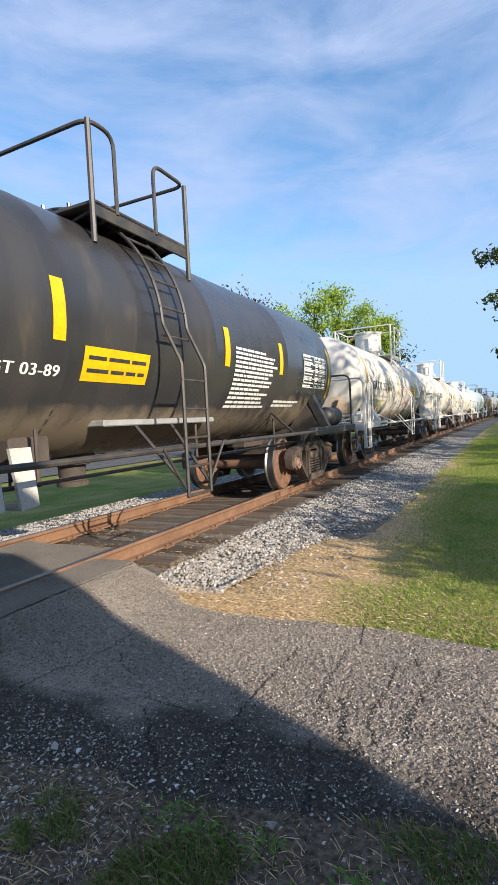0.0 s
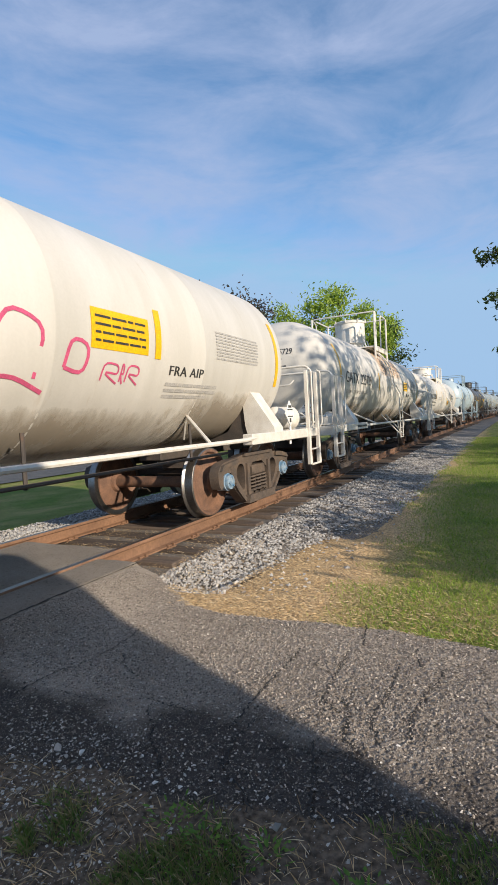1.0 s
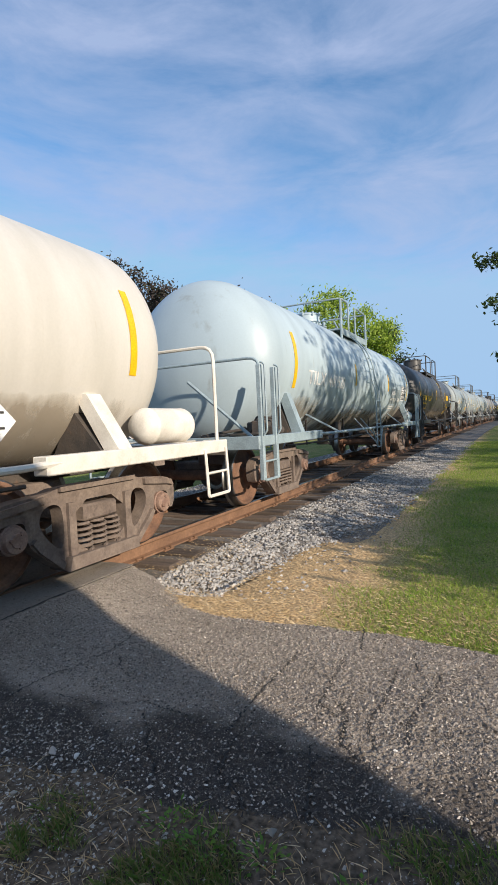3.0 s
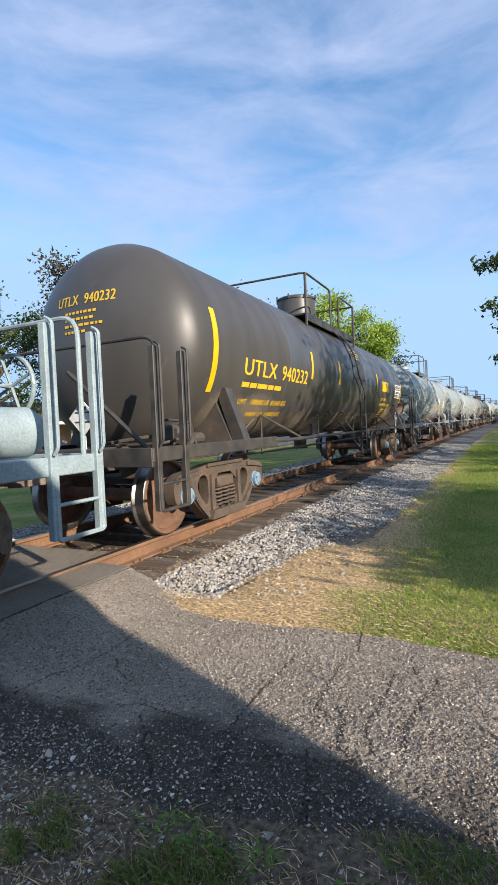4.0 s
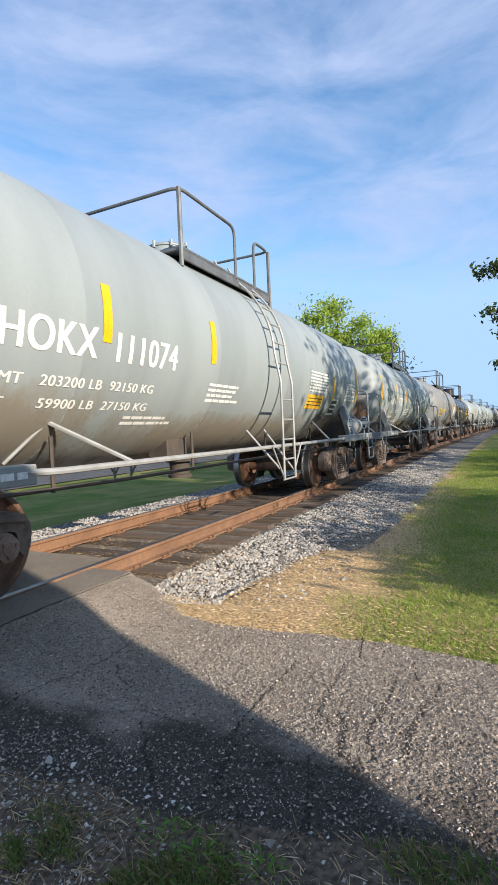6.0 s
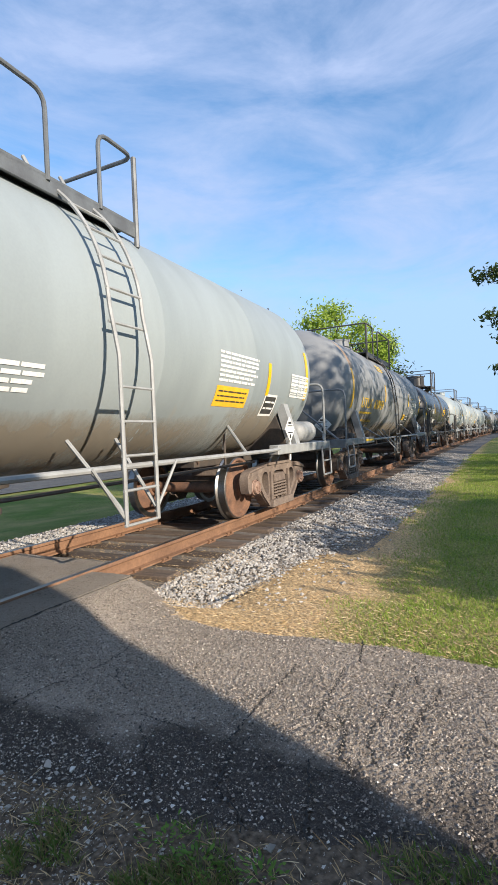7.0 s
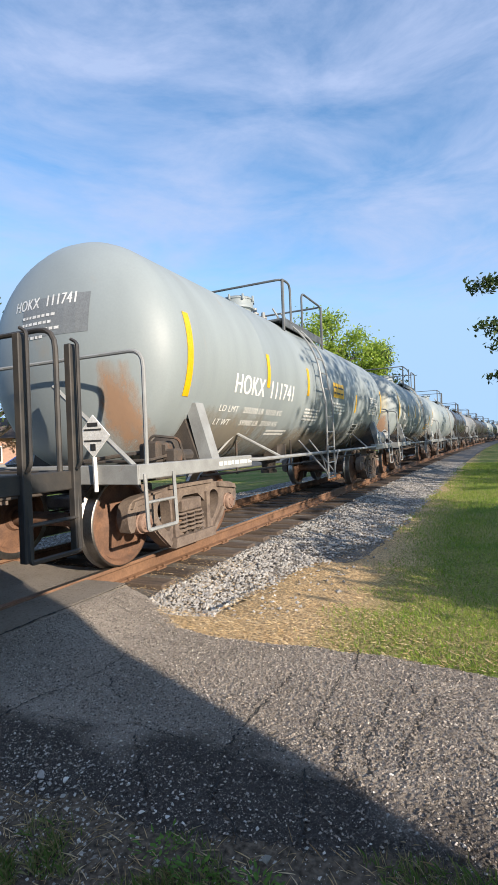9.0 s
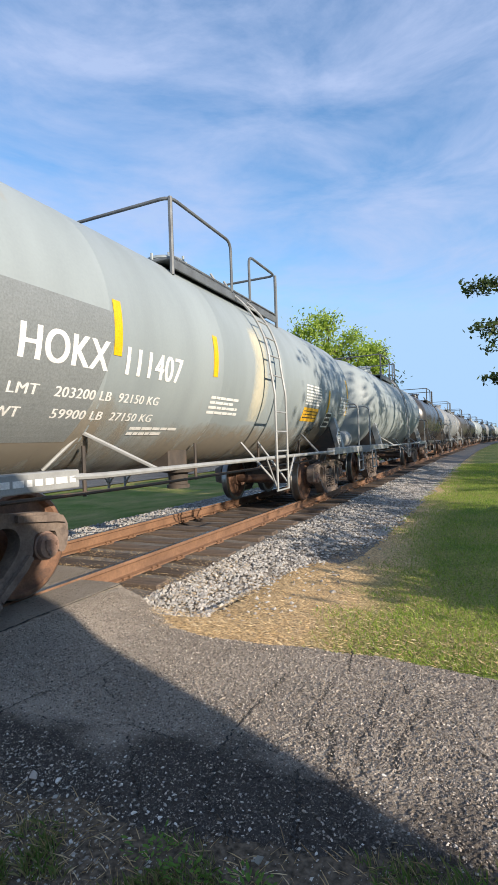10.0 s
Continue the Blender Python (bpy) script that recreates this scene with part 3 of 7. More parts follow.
CRACKS = (
    (((3.16, 2.62), (3.16, 2.35), (3.14, 2.11), (3.15, 1.96), (3.15, 1.80)), 0.0038),
    (((3.77, 2.81), (3.78, 2.71), (3.81, 2.60)), 0.0038),
    (((3.92, 2.63), (3.91, 2.50), (3.88, 2.42), (3.86, 2.32)), 0.0038),
    (((3.71, 2.30), (3.68, 2.14), (3.67, 2.08), (3.71, 2.01), (3.74, 1.92)), 0.0038),
    (((3.53, 2.20), (3.59, 2.04), (3.60, 1.92), (3.69, 1.84)), 0.0038),
    (((3.44, 2.15), (3.53, 2.09)), 0.0038),
    (((2.10, 2.53), (2.13, 2.24), (2.10, 2.05), (2.03, 1.92), (2.00, 1.64)), 0.0038),
    (((2.20, 2.23), (2.36, 2.08), (2.46, 2.02)), 0.0038),
    (((2.72, 1.79), (2.83, 1.70), (2.89, 1.60), (2.96, 1.56), (3.01, 1.49)), 0.0038),
    (((3.50, 1.85), (3.57, 1.67), (3.59, 1.56), (3.63, 1.47)), 0.0038),
    (((3.35, 1.73), (3.46, 1.79), (3.60, 1.81), (3.71, 1.86)), 0.0038),
    (((4.11, 2.25), (4.18, 2.20)), 0.0038),
    (((2.19, 1.77), (2.36, 1.75), (2.51, 1.78), (2.67, 1.87), (2.93, 1.85)), 0.0038),
    (((3.27, 1.56), (3.37, 1.50), (3.43, 1.42)), 0.0038),
    (((3.43, 3.05), (3.48, 2.74)), 0.0038),
    (((3.22, 1.90), (3.20, 1.73), (3.24, 1.57)), 0.0038),
    (((3.42, 2.68), (3.43, 2.45), (3.44, 2.15)), 0.0038),
    (((3.71, 2.61), (3.71, 2.30)), 0.0038),
    (((3.86, 2.32), (3.83, 2.14), (3.85, 1.98)), 0.0038),
    (((1.24, 2.0), (1.24, 3.0), (1.24, 3.6)), 0.010),
)
WAYS = [(crack_way(way), wd) for way, wd in CRACKS]
SUNK = {(round(x / 0.012), round(y / 0.012)) for way, wd in WAYS for x, y in way}


def worn_road(x, y, s=0.5):
    """The road's surface with its ravelled, open grain where the camera stands near."""
    grain = random.gauss(0, 0.0030) + 0.004 * noise.noise((x * 38, y * 38, 2))
    if (round(x / 0.012), round(y / 0.012)) in SUNK:
        grain -= 0.012
    return road_z(x, y, s) + grain * smoothstep(5.4, 4.6, x) - 0.003


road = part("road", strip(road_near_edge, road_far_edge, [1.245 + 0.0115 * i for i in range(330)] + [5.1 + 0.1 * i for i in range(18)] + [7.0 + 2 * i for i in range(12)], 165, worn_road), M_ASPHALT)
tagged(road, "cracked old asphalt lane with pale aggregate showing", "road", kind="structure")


def slab(x0, x1, y0, y1, z):
    bm = bmesh.new()
    nx, ny = max(2, int((x1 - x0) / 0.1)), max(2, int((y1 - y0) / 0.1))
    g = [[bm.verts.new((x0 + (x1 - x0) * i / nx, y0 + (y1 - y0) * j / ny + (0.05 * noise.noise((x0 + i * 0.3, 1, 1)) if j == ny else 0), z + 0.004 * noise.noise((i * 0.35, j * 0.35, x0)))) for j in range(ny + 1)] for i in range(nx + 1)]
    for i in range(nx):
        for j in range(ny):
            bm.faces.new((g[i][j], g[i + 1][j], g[i + 1][j + 1], g[i][j + 1]))
    rim = [e for e in bm.edges if e.is_boundary]
    ext = bmesh.ops.extrude_edge_only(bm, edges=rim)
    for v in [v for v in ext["geom"] if isinstance(v, bmesh.types.BMVert)]:
        v.co.z -= 0.2
        if v.co.y > y1 - 0.08:
            v.co.y += 0.22
    bmesh.ops.recalc_face_normals(bm, faces=bm.faces[:])
    return bm


crossing = part("road_crossing", slab(0.80, 1.235, -3.2, 3.55, -0.014), M_PANEL)
tagged(crossing, "asphalt crossing strip along the near rail", "road", kind="structure")
crossing = part("road_crossing", slab(-0.645, 0.645, -3.2, 3.95, -0.03), M_PANEL)
tagged(crossing, "asphalt crossing surface between the rails", "road", kind="structure")
crossing = part("road_crossing", slab(-6.0, -0.80, -3.2, 3.9, -0.06), M_PANEL)
tagged(crossing, "asphalt crossing road beyond the far rail", "road", kind="structure")


def crack(way, width):
    """A jagged open crack in the asphalt, with its dark filling."""
    bm = bmesh.new()
    rows = []
    for i, (x, y) in enumerate(way):
        w = width * random.uniform(0.15, 1.5) * (0.35 if i in (0, len(way) - 1) else 1)
        rows.append((bm.verts.new((x - w, y - w * 0.3, road_z(x, y) + 0.001)), bm.verts.new((x + w, y + w * 0.3, road_z(x, y) + 0.001))))
    for a, b in zip(rows, rows[1:]):
        bm.faces.new((a[0], a[1], b[1], b[0]))
    part("crack", bm, M_CRACK, road, smooth=False)


for way, wd in WAYS:
    crack(way, wd)


# ---- track ----
def rail_profile():
    half = [(0.0, 0.0), (0.030, 0.0), (0.036, -0.008), (0.037, -0.032), (0.012, -0.046), (0.009, -0.10), (0.013, -0.140), (0.070, -0.152), (0.072, -0.168), (0.0, -0.168)]
    return half + [(-x, z) for x, z in half[-2:0:-1]]


def rail(x, name, label):
    bm = bmesh.new()
    ys = [-160, 3.4] + [6 + 3 * i for i in range(20)] + [70 + 12 * i for i in range(30)]
    prof = rail_profile()
    rings = [[bm.verts.new((x + px + bend(y), y, pz)) for px, pz in prof] for y in ys]
    n = len(prof)
    for a, b in zip(rings, rings[1:]):
        for k in range(n):
            f = bm.faces.new((a[k], a[(k + 1) % n], b[(k + 1) % n], b[k]))
            f.material_index = 1 if k in (0, n - 1) else 0
    bmesh.ops.recalc_face_normals(bm, faces=bm.faces[:])
    ob = part(name, bm, M_RAIL)
    ob.data.materials.append(M_RAILTOP)
    tagged(ob, label, "rail", kind="structure")
    return ob


RAIL_X = 0.7545
rail_near = rail(RAIL_X, "rail_near", "rusty steel rail with a worn head on timber ties")
rail_far = rail(-RAIL_X, "rail_far", "rusty steel rail on the far side of the track")


def bed_height(x, y):
    x -= bend(y)
    a = abs(x)
    if a < 1.35:
        z = -0.215
    else:
        z = -0.215 - 0.085 * smoothstep(1.35, 2.6, a)
    z += 0.02 * noise.noise((x * 3, y * 3, 1))
    if x > 1.6:
        z -= 0.16 * smoothstep(1.9, 2.3, x) * smoothstep(6.8, 5.0, y)
    if y < 4.0:
        z -= 0.1 * smoothstep(4.0, 3.4, y)
    return z


track = part("track_bed", sheet([-2.75 + 0.1 * i for i in range(56)], [3.3 + 0.16 * i for i in range(170)] + [31 + 12 * i for i in range(33)], lambda x, y: bed_height(x + bend(y), y)), M_BED)
for v in track.data.vertices:
    v.co.x += bend(v.co.y)
tagged(track, "grey crushed-stone ballast bed under the track", "track bed", kind="structure")

tie_bm = bmesh.new()
box(tie_bm, -1.30, 1.30, -0.115, 0.115, -0.36, -0.175, 0.012)
tie_me = bpy.data.meshes.new("tie")
tie_bm.to_mesh(tie_me)
tie_bm.free()
tie_me.materials.append(M_TIE)
plate_bm = bmesh.new()
box(plate_bm, -0.10, 0.10, -0.09, 0.09, -0.18, -0.163, 0.004)
for sx in (-0.085, 0.085):
    for sy in (-0.05, 0.05):
        box(plate_bm, sx - 0.012, sx + 0.012, sy - 0.012, sy + 0.012, -0.165, -0.135, 0.003)
plate_me = bpy.data.meshes.new("tie_plate")
plate_bm.to_mesh(plate_me)
plate_bm.free()
plate_me.materials.append(M_RAIL)
for i in range(110):
    tie = part_of("tie", tie_me, parent=track, smooth=False)
    y = 4.15 + 0.5 * i
    tie.location = (bend(y) + random.uniform(-0.06, 0.06), y + random.uniform(-0.03, 0.03), random.uniform(-0.015, 0.008))
    tie.rotation_euler = (0, random.uniform(-0.006, 0.006), random.uniform(-0.02, 0.02))
    if i < 36:
        for s in (-1, 1):
            pl = part_of("tie_plate", plate_me, parent=track, smooth=False)
            pl.location = (s * RAIL_X + bend(y), y, 0)


def scatter_mesh(name, items, material, label, category):
    """Many small solid pieces as one mesh. items: (points, faces)."""
    verts, faces = [], []
    for pts, fcs in items:
        o = len(verts)
        verts.extend(pts)
        faces.extend([tuple(o + k for k in f) for f in fcs])
    me = bpy.data.meshes.new(name)
    me.from_pydata(verts, [], faces)
    me.update()
    me.materials.append(material)
    ob = new(name, me)
    tagged(ob, label, category, kind="stuff")
    return ob


STONE_FACES = ((0, 2, 4), (2, 1, 4), (1, 3, 4), (3, 0, 4), (2, 0, 5), (1, 2, 5), (3, 1, 5), (0, 3, 5))


def stone(x, y, z, s):
    """An angular crushed stone: an uneven octahedron with blunt proportions."""
    a = random.uniform(0, 6.28)
    c, d = math.cos(a), math.sin(a)
    sx, sy, sz = s * random.uniform(0.7, 1.3), s * random.uniform(0.6, 1.1), s * random.uniform(0.45, 0.85)
    pts = []
    for px, py, pz in ((1, 0.2, 0.1), (-1, -0.2, 0), (0.15, 1, -0.1), (-0.1, -1, 0.15), (0.3, 0.1, 1), (-0.2, 0, -1)):
        px, py, pz = (px + random.uniform(-.35, .35)) * sx, (py + random.uniform(-.35, .35)) * sy, (pz + random.uniform(-.3, .3)) * sz
        pts.append((x + px * c - py * d, y + px * d + py * c, z + pz))
    return pts, STONE_FACES


stones = []
for _ in range(44000):
    y = 3.45 + 26 * random.random() ** 1.7
    r = random.random()
    if r < 0.52:
        x = random.uniform(1.22, 2.85 + 0.25 * noise.noise((y * 0.8, 0, 0)))
        edge = 1.95 + 0.75 * smoothstep(5.0, 8.0, y) + 0.12 * noise.noise((y * 1.7, 3, 0))
        if random.random() < smoothstep(edge - 0.05, edge + 0.3, x) * 0.97:
            continue
    elif r < 0.78:
        x = random.uniform(-2.7, -1.22)
    else:
        x = random.uniform(-1.25, 1.25)
        if abs((y - 4.15 + 0.25) % 0.5 - 0.25) < 0.13:
            continue
    if y < 3.7 and abs(x) < 1.25:
        continue
    x += bend(y)
    stones.append(stone(x, y, max(bed_height(x, y), ground_height(x, y)) + 0.012 + (0.0 if abs(x - bend(y)) > 1.3 else -0.03), random.uniform(0.013, 0.027)))
scatter_mesh("ballast", stones, M_STONES, "pale grey crushed ballast stones", "ballast")


def blade(x, y, z, h, w, lean, a=None):
    a = random.uniform(0, 6.28) if a is None else a
    c, d = math.cos(a), math.sin(a)
    lx, ly = lean * math.cos(a + 1.3), lean * math.sin(a + 1.3)
    return [(x - c * w, y - d * w, z), (x + c * w, y + d * w, z), (x + lx * 0.4 + c * w * 0.7, y + ly * 0.4 + d * w * 0.7, z + h * 0.6), (x + lx, y + ly, z + h)], ((0, 1, 2), (0, 2, 3))


grass = []
for _ in range(95000):
    y = 3.0 + 26 * random.random() ** 1.9
    x = random.uniform(2.35, 5.6)
    if y < road_far_edge(x) + random.uniform(-0.16, 0.1):
        continue
    green = smoothstep(2.95 - 0.35 * smoothstep(5, 9, y), 3.7 - 0.5 * smoothstep(5, 9, y), x + 0.5 * noise.noise((x * 1.5, y * 1.5, 9)))
    if random.random() > green * (0.45 + 0.55 * smoothstep(0.1, 1.0, y - road_far_edge(x))):
        continue
    k = 1 + y * 0.05
    grass.append(blade(x, y, (road_z(x, y, 1.0) if y < road_far_edge(x) else ground_height(x, y)) - 0.003, random.uniform(0.012, 0.036) * (1 + y * 0.04), 0.0024 * k * random.uniform(0.6, 1.3), random.uniform(0.0, 0.04)))
scatter_mesh("grass", grass, M_GRASS, "short green lawn grass in sun and shade", "grass")
straws = []
for _ in range(48000):
    y = 3.0 + 9 * random.random() ** 1.6
    x = random.uniform(1.5, 5.4)
    if y < road_far_edge(x) + random.uniform(-0.2, 0.1) or (x < 1.75 + 0.6 * smoothstep(4.2, 6.5, y)):
        continue
    if random.random() < smoothstep(3.0, 4.1, x) * (0.45 + 0.5 * smoothstep(0.3, 1.2, y - road_far_edge(x))):
        continue
    if y > 5.2 and random.random() < smoothstep(5.2, 8.0, y) * smoothstep(2.6, 3.2, x):
        continue
    straws.append(blade(x, y, max(ground_height(x, y), bed_height(x, y) if x < 2.7 else -9, road_z(x, y, 1.0) if y < road_far_edge(x) else -9) + 0.004, random.uniform(0.003, 0.018), 0.0015, random.uniform(0.015, 0.06)))
for _ in range(5000):
    x, y = random.uniform(-0.7, 1.75), 3.5 + 1.9 * random.random() ** 1.8
    if abs(x - RAIL_X) < 0.09 or (x < RAIL_X and y < 3.98):
        continue
    straws.append(blade(x, y, bed_height(x, y) + random.uniform(0.01, 0.035), random.uniform(0.003, 0.018), 0.0022, random.uniform(0.015, 0.05)))
scatter_mesh("straw", straws, M_STRAW, "dry straw lying over the soil beside the ballast", "straw")

verge = []
for _ in range(90000):
    x, y = random.uniform(1.9, 5.0), random.uniform(0.85, 1.75)
    if y > road_near_edge(x) + random.uniform(-0.22, 0.05) - 0.12 * smoothstep(3.15, 2.9, x):
        continue
    tuft = noise.noise((x * 2.6, y * 2.6, 4)) + 0.6 * noise.noise((x * 9, y * 9, 1))
    if tuft < 0.3 - 0.45 * smoothstep(3.12, 3.25, x) + 0.3 * smoothstep(3.0, 2.2, x) * smoothstep(1.05, 1.25, y) or random.random() < 0.35:
        continue
    h = random.uniform(0.012, 0.05) * (1 + 0.6 * max(0, tuft))
    verge.append(blade(x, y, ground_height(x, y) - 0.003, h, random.uniform(0.0012, 0.0026), random.uniform(0.0, 0.05)))
scatter_mesh("verge_grass", verge, M_WEED, "thin weedy grass on bare soil in the shade", "grass")
dry = []
for _ in range(4200):
    x, y = random.uniform(1.9, 5.0), random.uniform(0.9, 1.7)
    if y > road_near_edge(x) + random.uniform(-0.25, 0.1):
        continue
    dry.append(blade(x, y, ground_height(x, y) + 0.002, random.uniform(0.003, 0.03), 0.0012, random.uniform(0.015, 0.07)))
scatter_mesh("dry_grass", dry, M_STRAW, "scattered dead grass stalks on the verge", "straw")
pebbles = []
for _ in range(36000):
    x, y = random.uniform(1.6, 5.0), random.uniform(0.8, 2.1)
    d = y - road_near_edge(x)
    if d > 0.5 or random.random() < smoothstep(-0.1, 0.5, d) or random.random() < 0.75 * smoothstep(2.6, 3.4, x):
        continue
    z = road_z(x, y, min(0.5, max(0.0, d / 1.6))) if d > 0 else ground_height(x, y)
    pebbles.append(stone(x, y, z + 0.001, 0.0014 + 0.0075 * random.random() ** 5))
for x, y, s in ((2.56, 1.42, 0.026), (2.68, 1.43, 0.013), (2.64, 1.39, 0.012), (2.86, 1.56, 0.009), (2.55, 1.52, 0.011), (3.06, 1.40, 0.012), (2.29, 1.16, 0.02), (2.46, 1.17, 0.010), (2.74, 1.36, 0.012), (3.543, 1.388, 0.018), (3.09, 1.36, 0.012), (2.62, 1.19, 0.014), (2.95, 1.22, 0.011)):
    pebbles.append(stone(x, y, -0.085, s))
chips = []
for _ in range(100000):
    x, y = random.uniform(1.3, 5.0), random.uniform(1.3, 3.4)
    a, b = road_near_edge(x), road_far_edge(x)
    if not a + 0.03 < y < b - 0.03:
        continue
    if y < 1.9 and random.random() < 0.6:
        continue
    chips.append(stone(x, y, road_z(x, y, (y - a) / (b - a)), 0.002 + 0.0055 * random.random() ** 3))
scatter_mesh("road_chippings", chips, island_surface("road_chippings", [(0.06, 0.05, 0.042), (0.34, 0.285, 0.235), (0.11, 0.092, 0.076), (0.46, 0.39, 0.32), (0.075, 0.064, 0.054), (0.37, 0.31, 0.25), (0.66, 0.58, 0.49)], 0.9), "worn aggregate standing out of the old asphalt", "aggregate")
scatter_mesh("pebbles", pebbles, M_PEBBLE, "pale pebbles and grit along the road's broken edge", "gravel")


M_CLOVER = island_surface("clover_leaves", [(0.10, 0.21, 0.03), (0.14, 0.27, 0.04), (0.08, 0.16, 0.025)], 0.6, trans=0.3)


def weed(x, y, s):
    """A low broad-leaved weed clump."""
    bm = bmesh.new()
    for i in range(60):
        a, r = random.uniform(0, 6.28), s * random.uniform(0.1, 1.0)
        L, w = random.uniform(0.012, 0.03), random.uniform(0.003, 0.007)
        p = Vector((x + r * math.cos(a), y + 0.7 * r * math.sin(a), ground_height(x, y) + random.uniform(0.005, 0.05)))
        d = Vector((math.cos(a), math.sin(a), random.uniform(-0.1, 0.9))).normalized()
        side = d.cross(Vector((0, 0, 1))).normalized() * w
        v = [bm.verts.new(q) for q in (p, p + d * L * 0.5 + side, p + d * L, p + d * L * 0.5 - side)]
        bm.faces.new(v)
    ob = part("weed", bm, M_CLOVER, smooth=False)
    tagged(ob, "low broad-leaved green weed clump on the verge", "weed", "weeds on the verge", "stuff")


for x, y, s in ((3.22, 1.30, 0.11), (3.36, 1.26, 0.09), (3.55, 1.30, 0.08), (3.85, 1.28, 0.09), (4.1, 1.32, 0.08), (3.7, 1.18, 0.07)):
    weed(x, y, s)


# ---- the train: shared running gear ----
WHEEL_R = 0.445
SPEED = 16.5
STRETCH = 1.0645


def mesh_of(name, bm, *mats):
    me = bpy.data.meshes.new(name)
    bm.to_mesh(me)
    bm.free()
    for m in mats:
        me.materials.append(m)
    me.polygons.foreach_set("use_smooth", [True] * len(me.polygons))
    me.set_sharp_from_angle(angle=radians(38))
    return me


def wheel_mesh(side):
    """A dished rolled-steel wheel with flange and hub; the outer face towards side * x."""
    bm = bmesh.new()
    prof = [(0.085, 0.905), (0.125, 0.90), (0.135, 0.86), (0.20, 0.815), (0.30, 0.795), (0.365, 0.80), (0.385, 0.835), (0.39, 0.845), (0.425, 0.845), (0.44, 0.835),
            (WHEEL_R, 0.73), (WHEEL_R + 0.008, 0.722), (WHEEL_R + 0.026, 0.708), (WHEEL_R + 0.022, 0.694), (0.40, 0.69), (0.37, 0.70), (0.34, 0.745), (0.15, 0.70), (0.13, 0.66), (0.085, 0.655)]
    lathe(bm, [(r, side * x) for r, x in prof], "x", 48)
    for f in bm.faces:
        c = f.calc_center_median()
        r = math.hypot(c.y, c.z)
        f.material_index = 1 if r > 0.428 else 0
    return mesh_of("wheel", bm, M_WHEEL, M_TREAD)


def axle_mesh():
    bm = bmesh.new()
    lathe(bm, [(0, -1.02), (0.07, -1.02), (0.075, -0.92), (0.09, -0.9), (0.09, -0.64), (0.075, -0.4), (0.075, 0.4), (0.09, 0.64), (0.09, 0.9), (0.075, 0.92), (0.07, 1.02), (0, 1.02)], "x", 14)
    return mesh_of("axle", bm, M_WHEEL)


def cap_mesh(side, mat):
    """A roller-bearing housing with its end cap and three bolts."""
    bm = bmesh.new()
    lathe(bm, [(0.0, side * 1.155), (0.05, side * 1.155), (0.055, side * 1.145), (0.092, side * 1.14), (0.098, side * 1.125), (0.098, side * 1.10), (0.112, side * 1.095), (0.115, side * 0.96), (0.09, side * 0.94), (0, side * 0.94)], "x", 20)
    for k in range(3):
        a = k * 2.094
        lathe(bm, [(0, side * 1.165), (0.015, side * 1.163), (0.017, side * 1.138), (0, side * 1.138)], "x", 6, (0, 0.055 * math.cos(a), 0.055 * math.sin(a)))
    return mesh_of("bearing_cap", bm, mat)


def cut_corners(pts, times=1):
    """A closed outline with its corners rounded off."""
    for _ in range(times):
        out = []
        for (ax, ay), (bx, by) in zip(pts, pts[1:] + pts[:1]):
            out += [(ax * 0.75 + bx * 0.25, ay * 0.75 + by * 0.25), (ax * 0.25 + bx * 0.75, ay * 0.25 + by * 0.75)]
        pts = out
    return pts


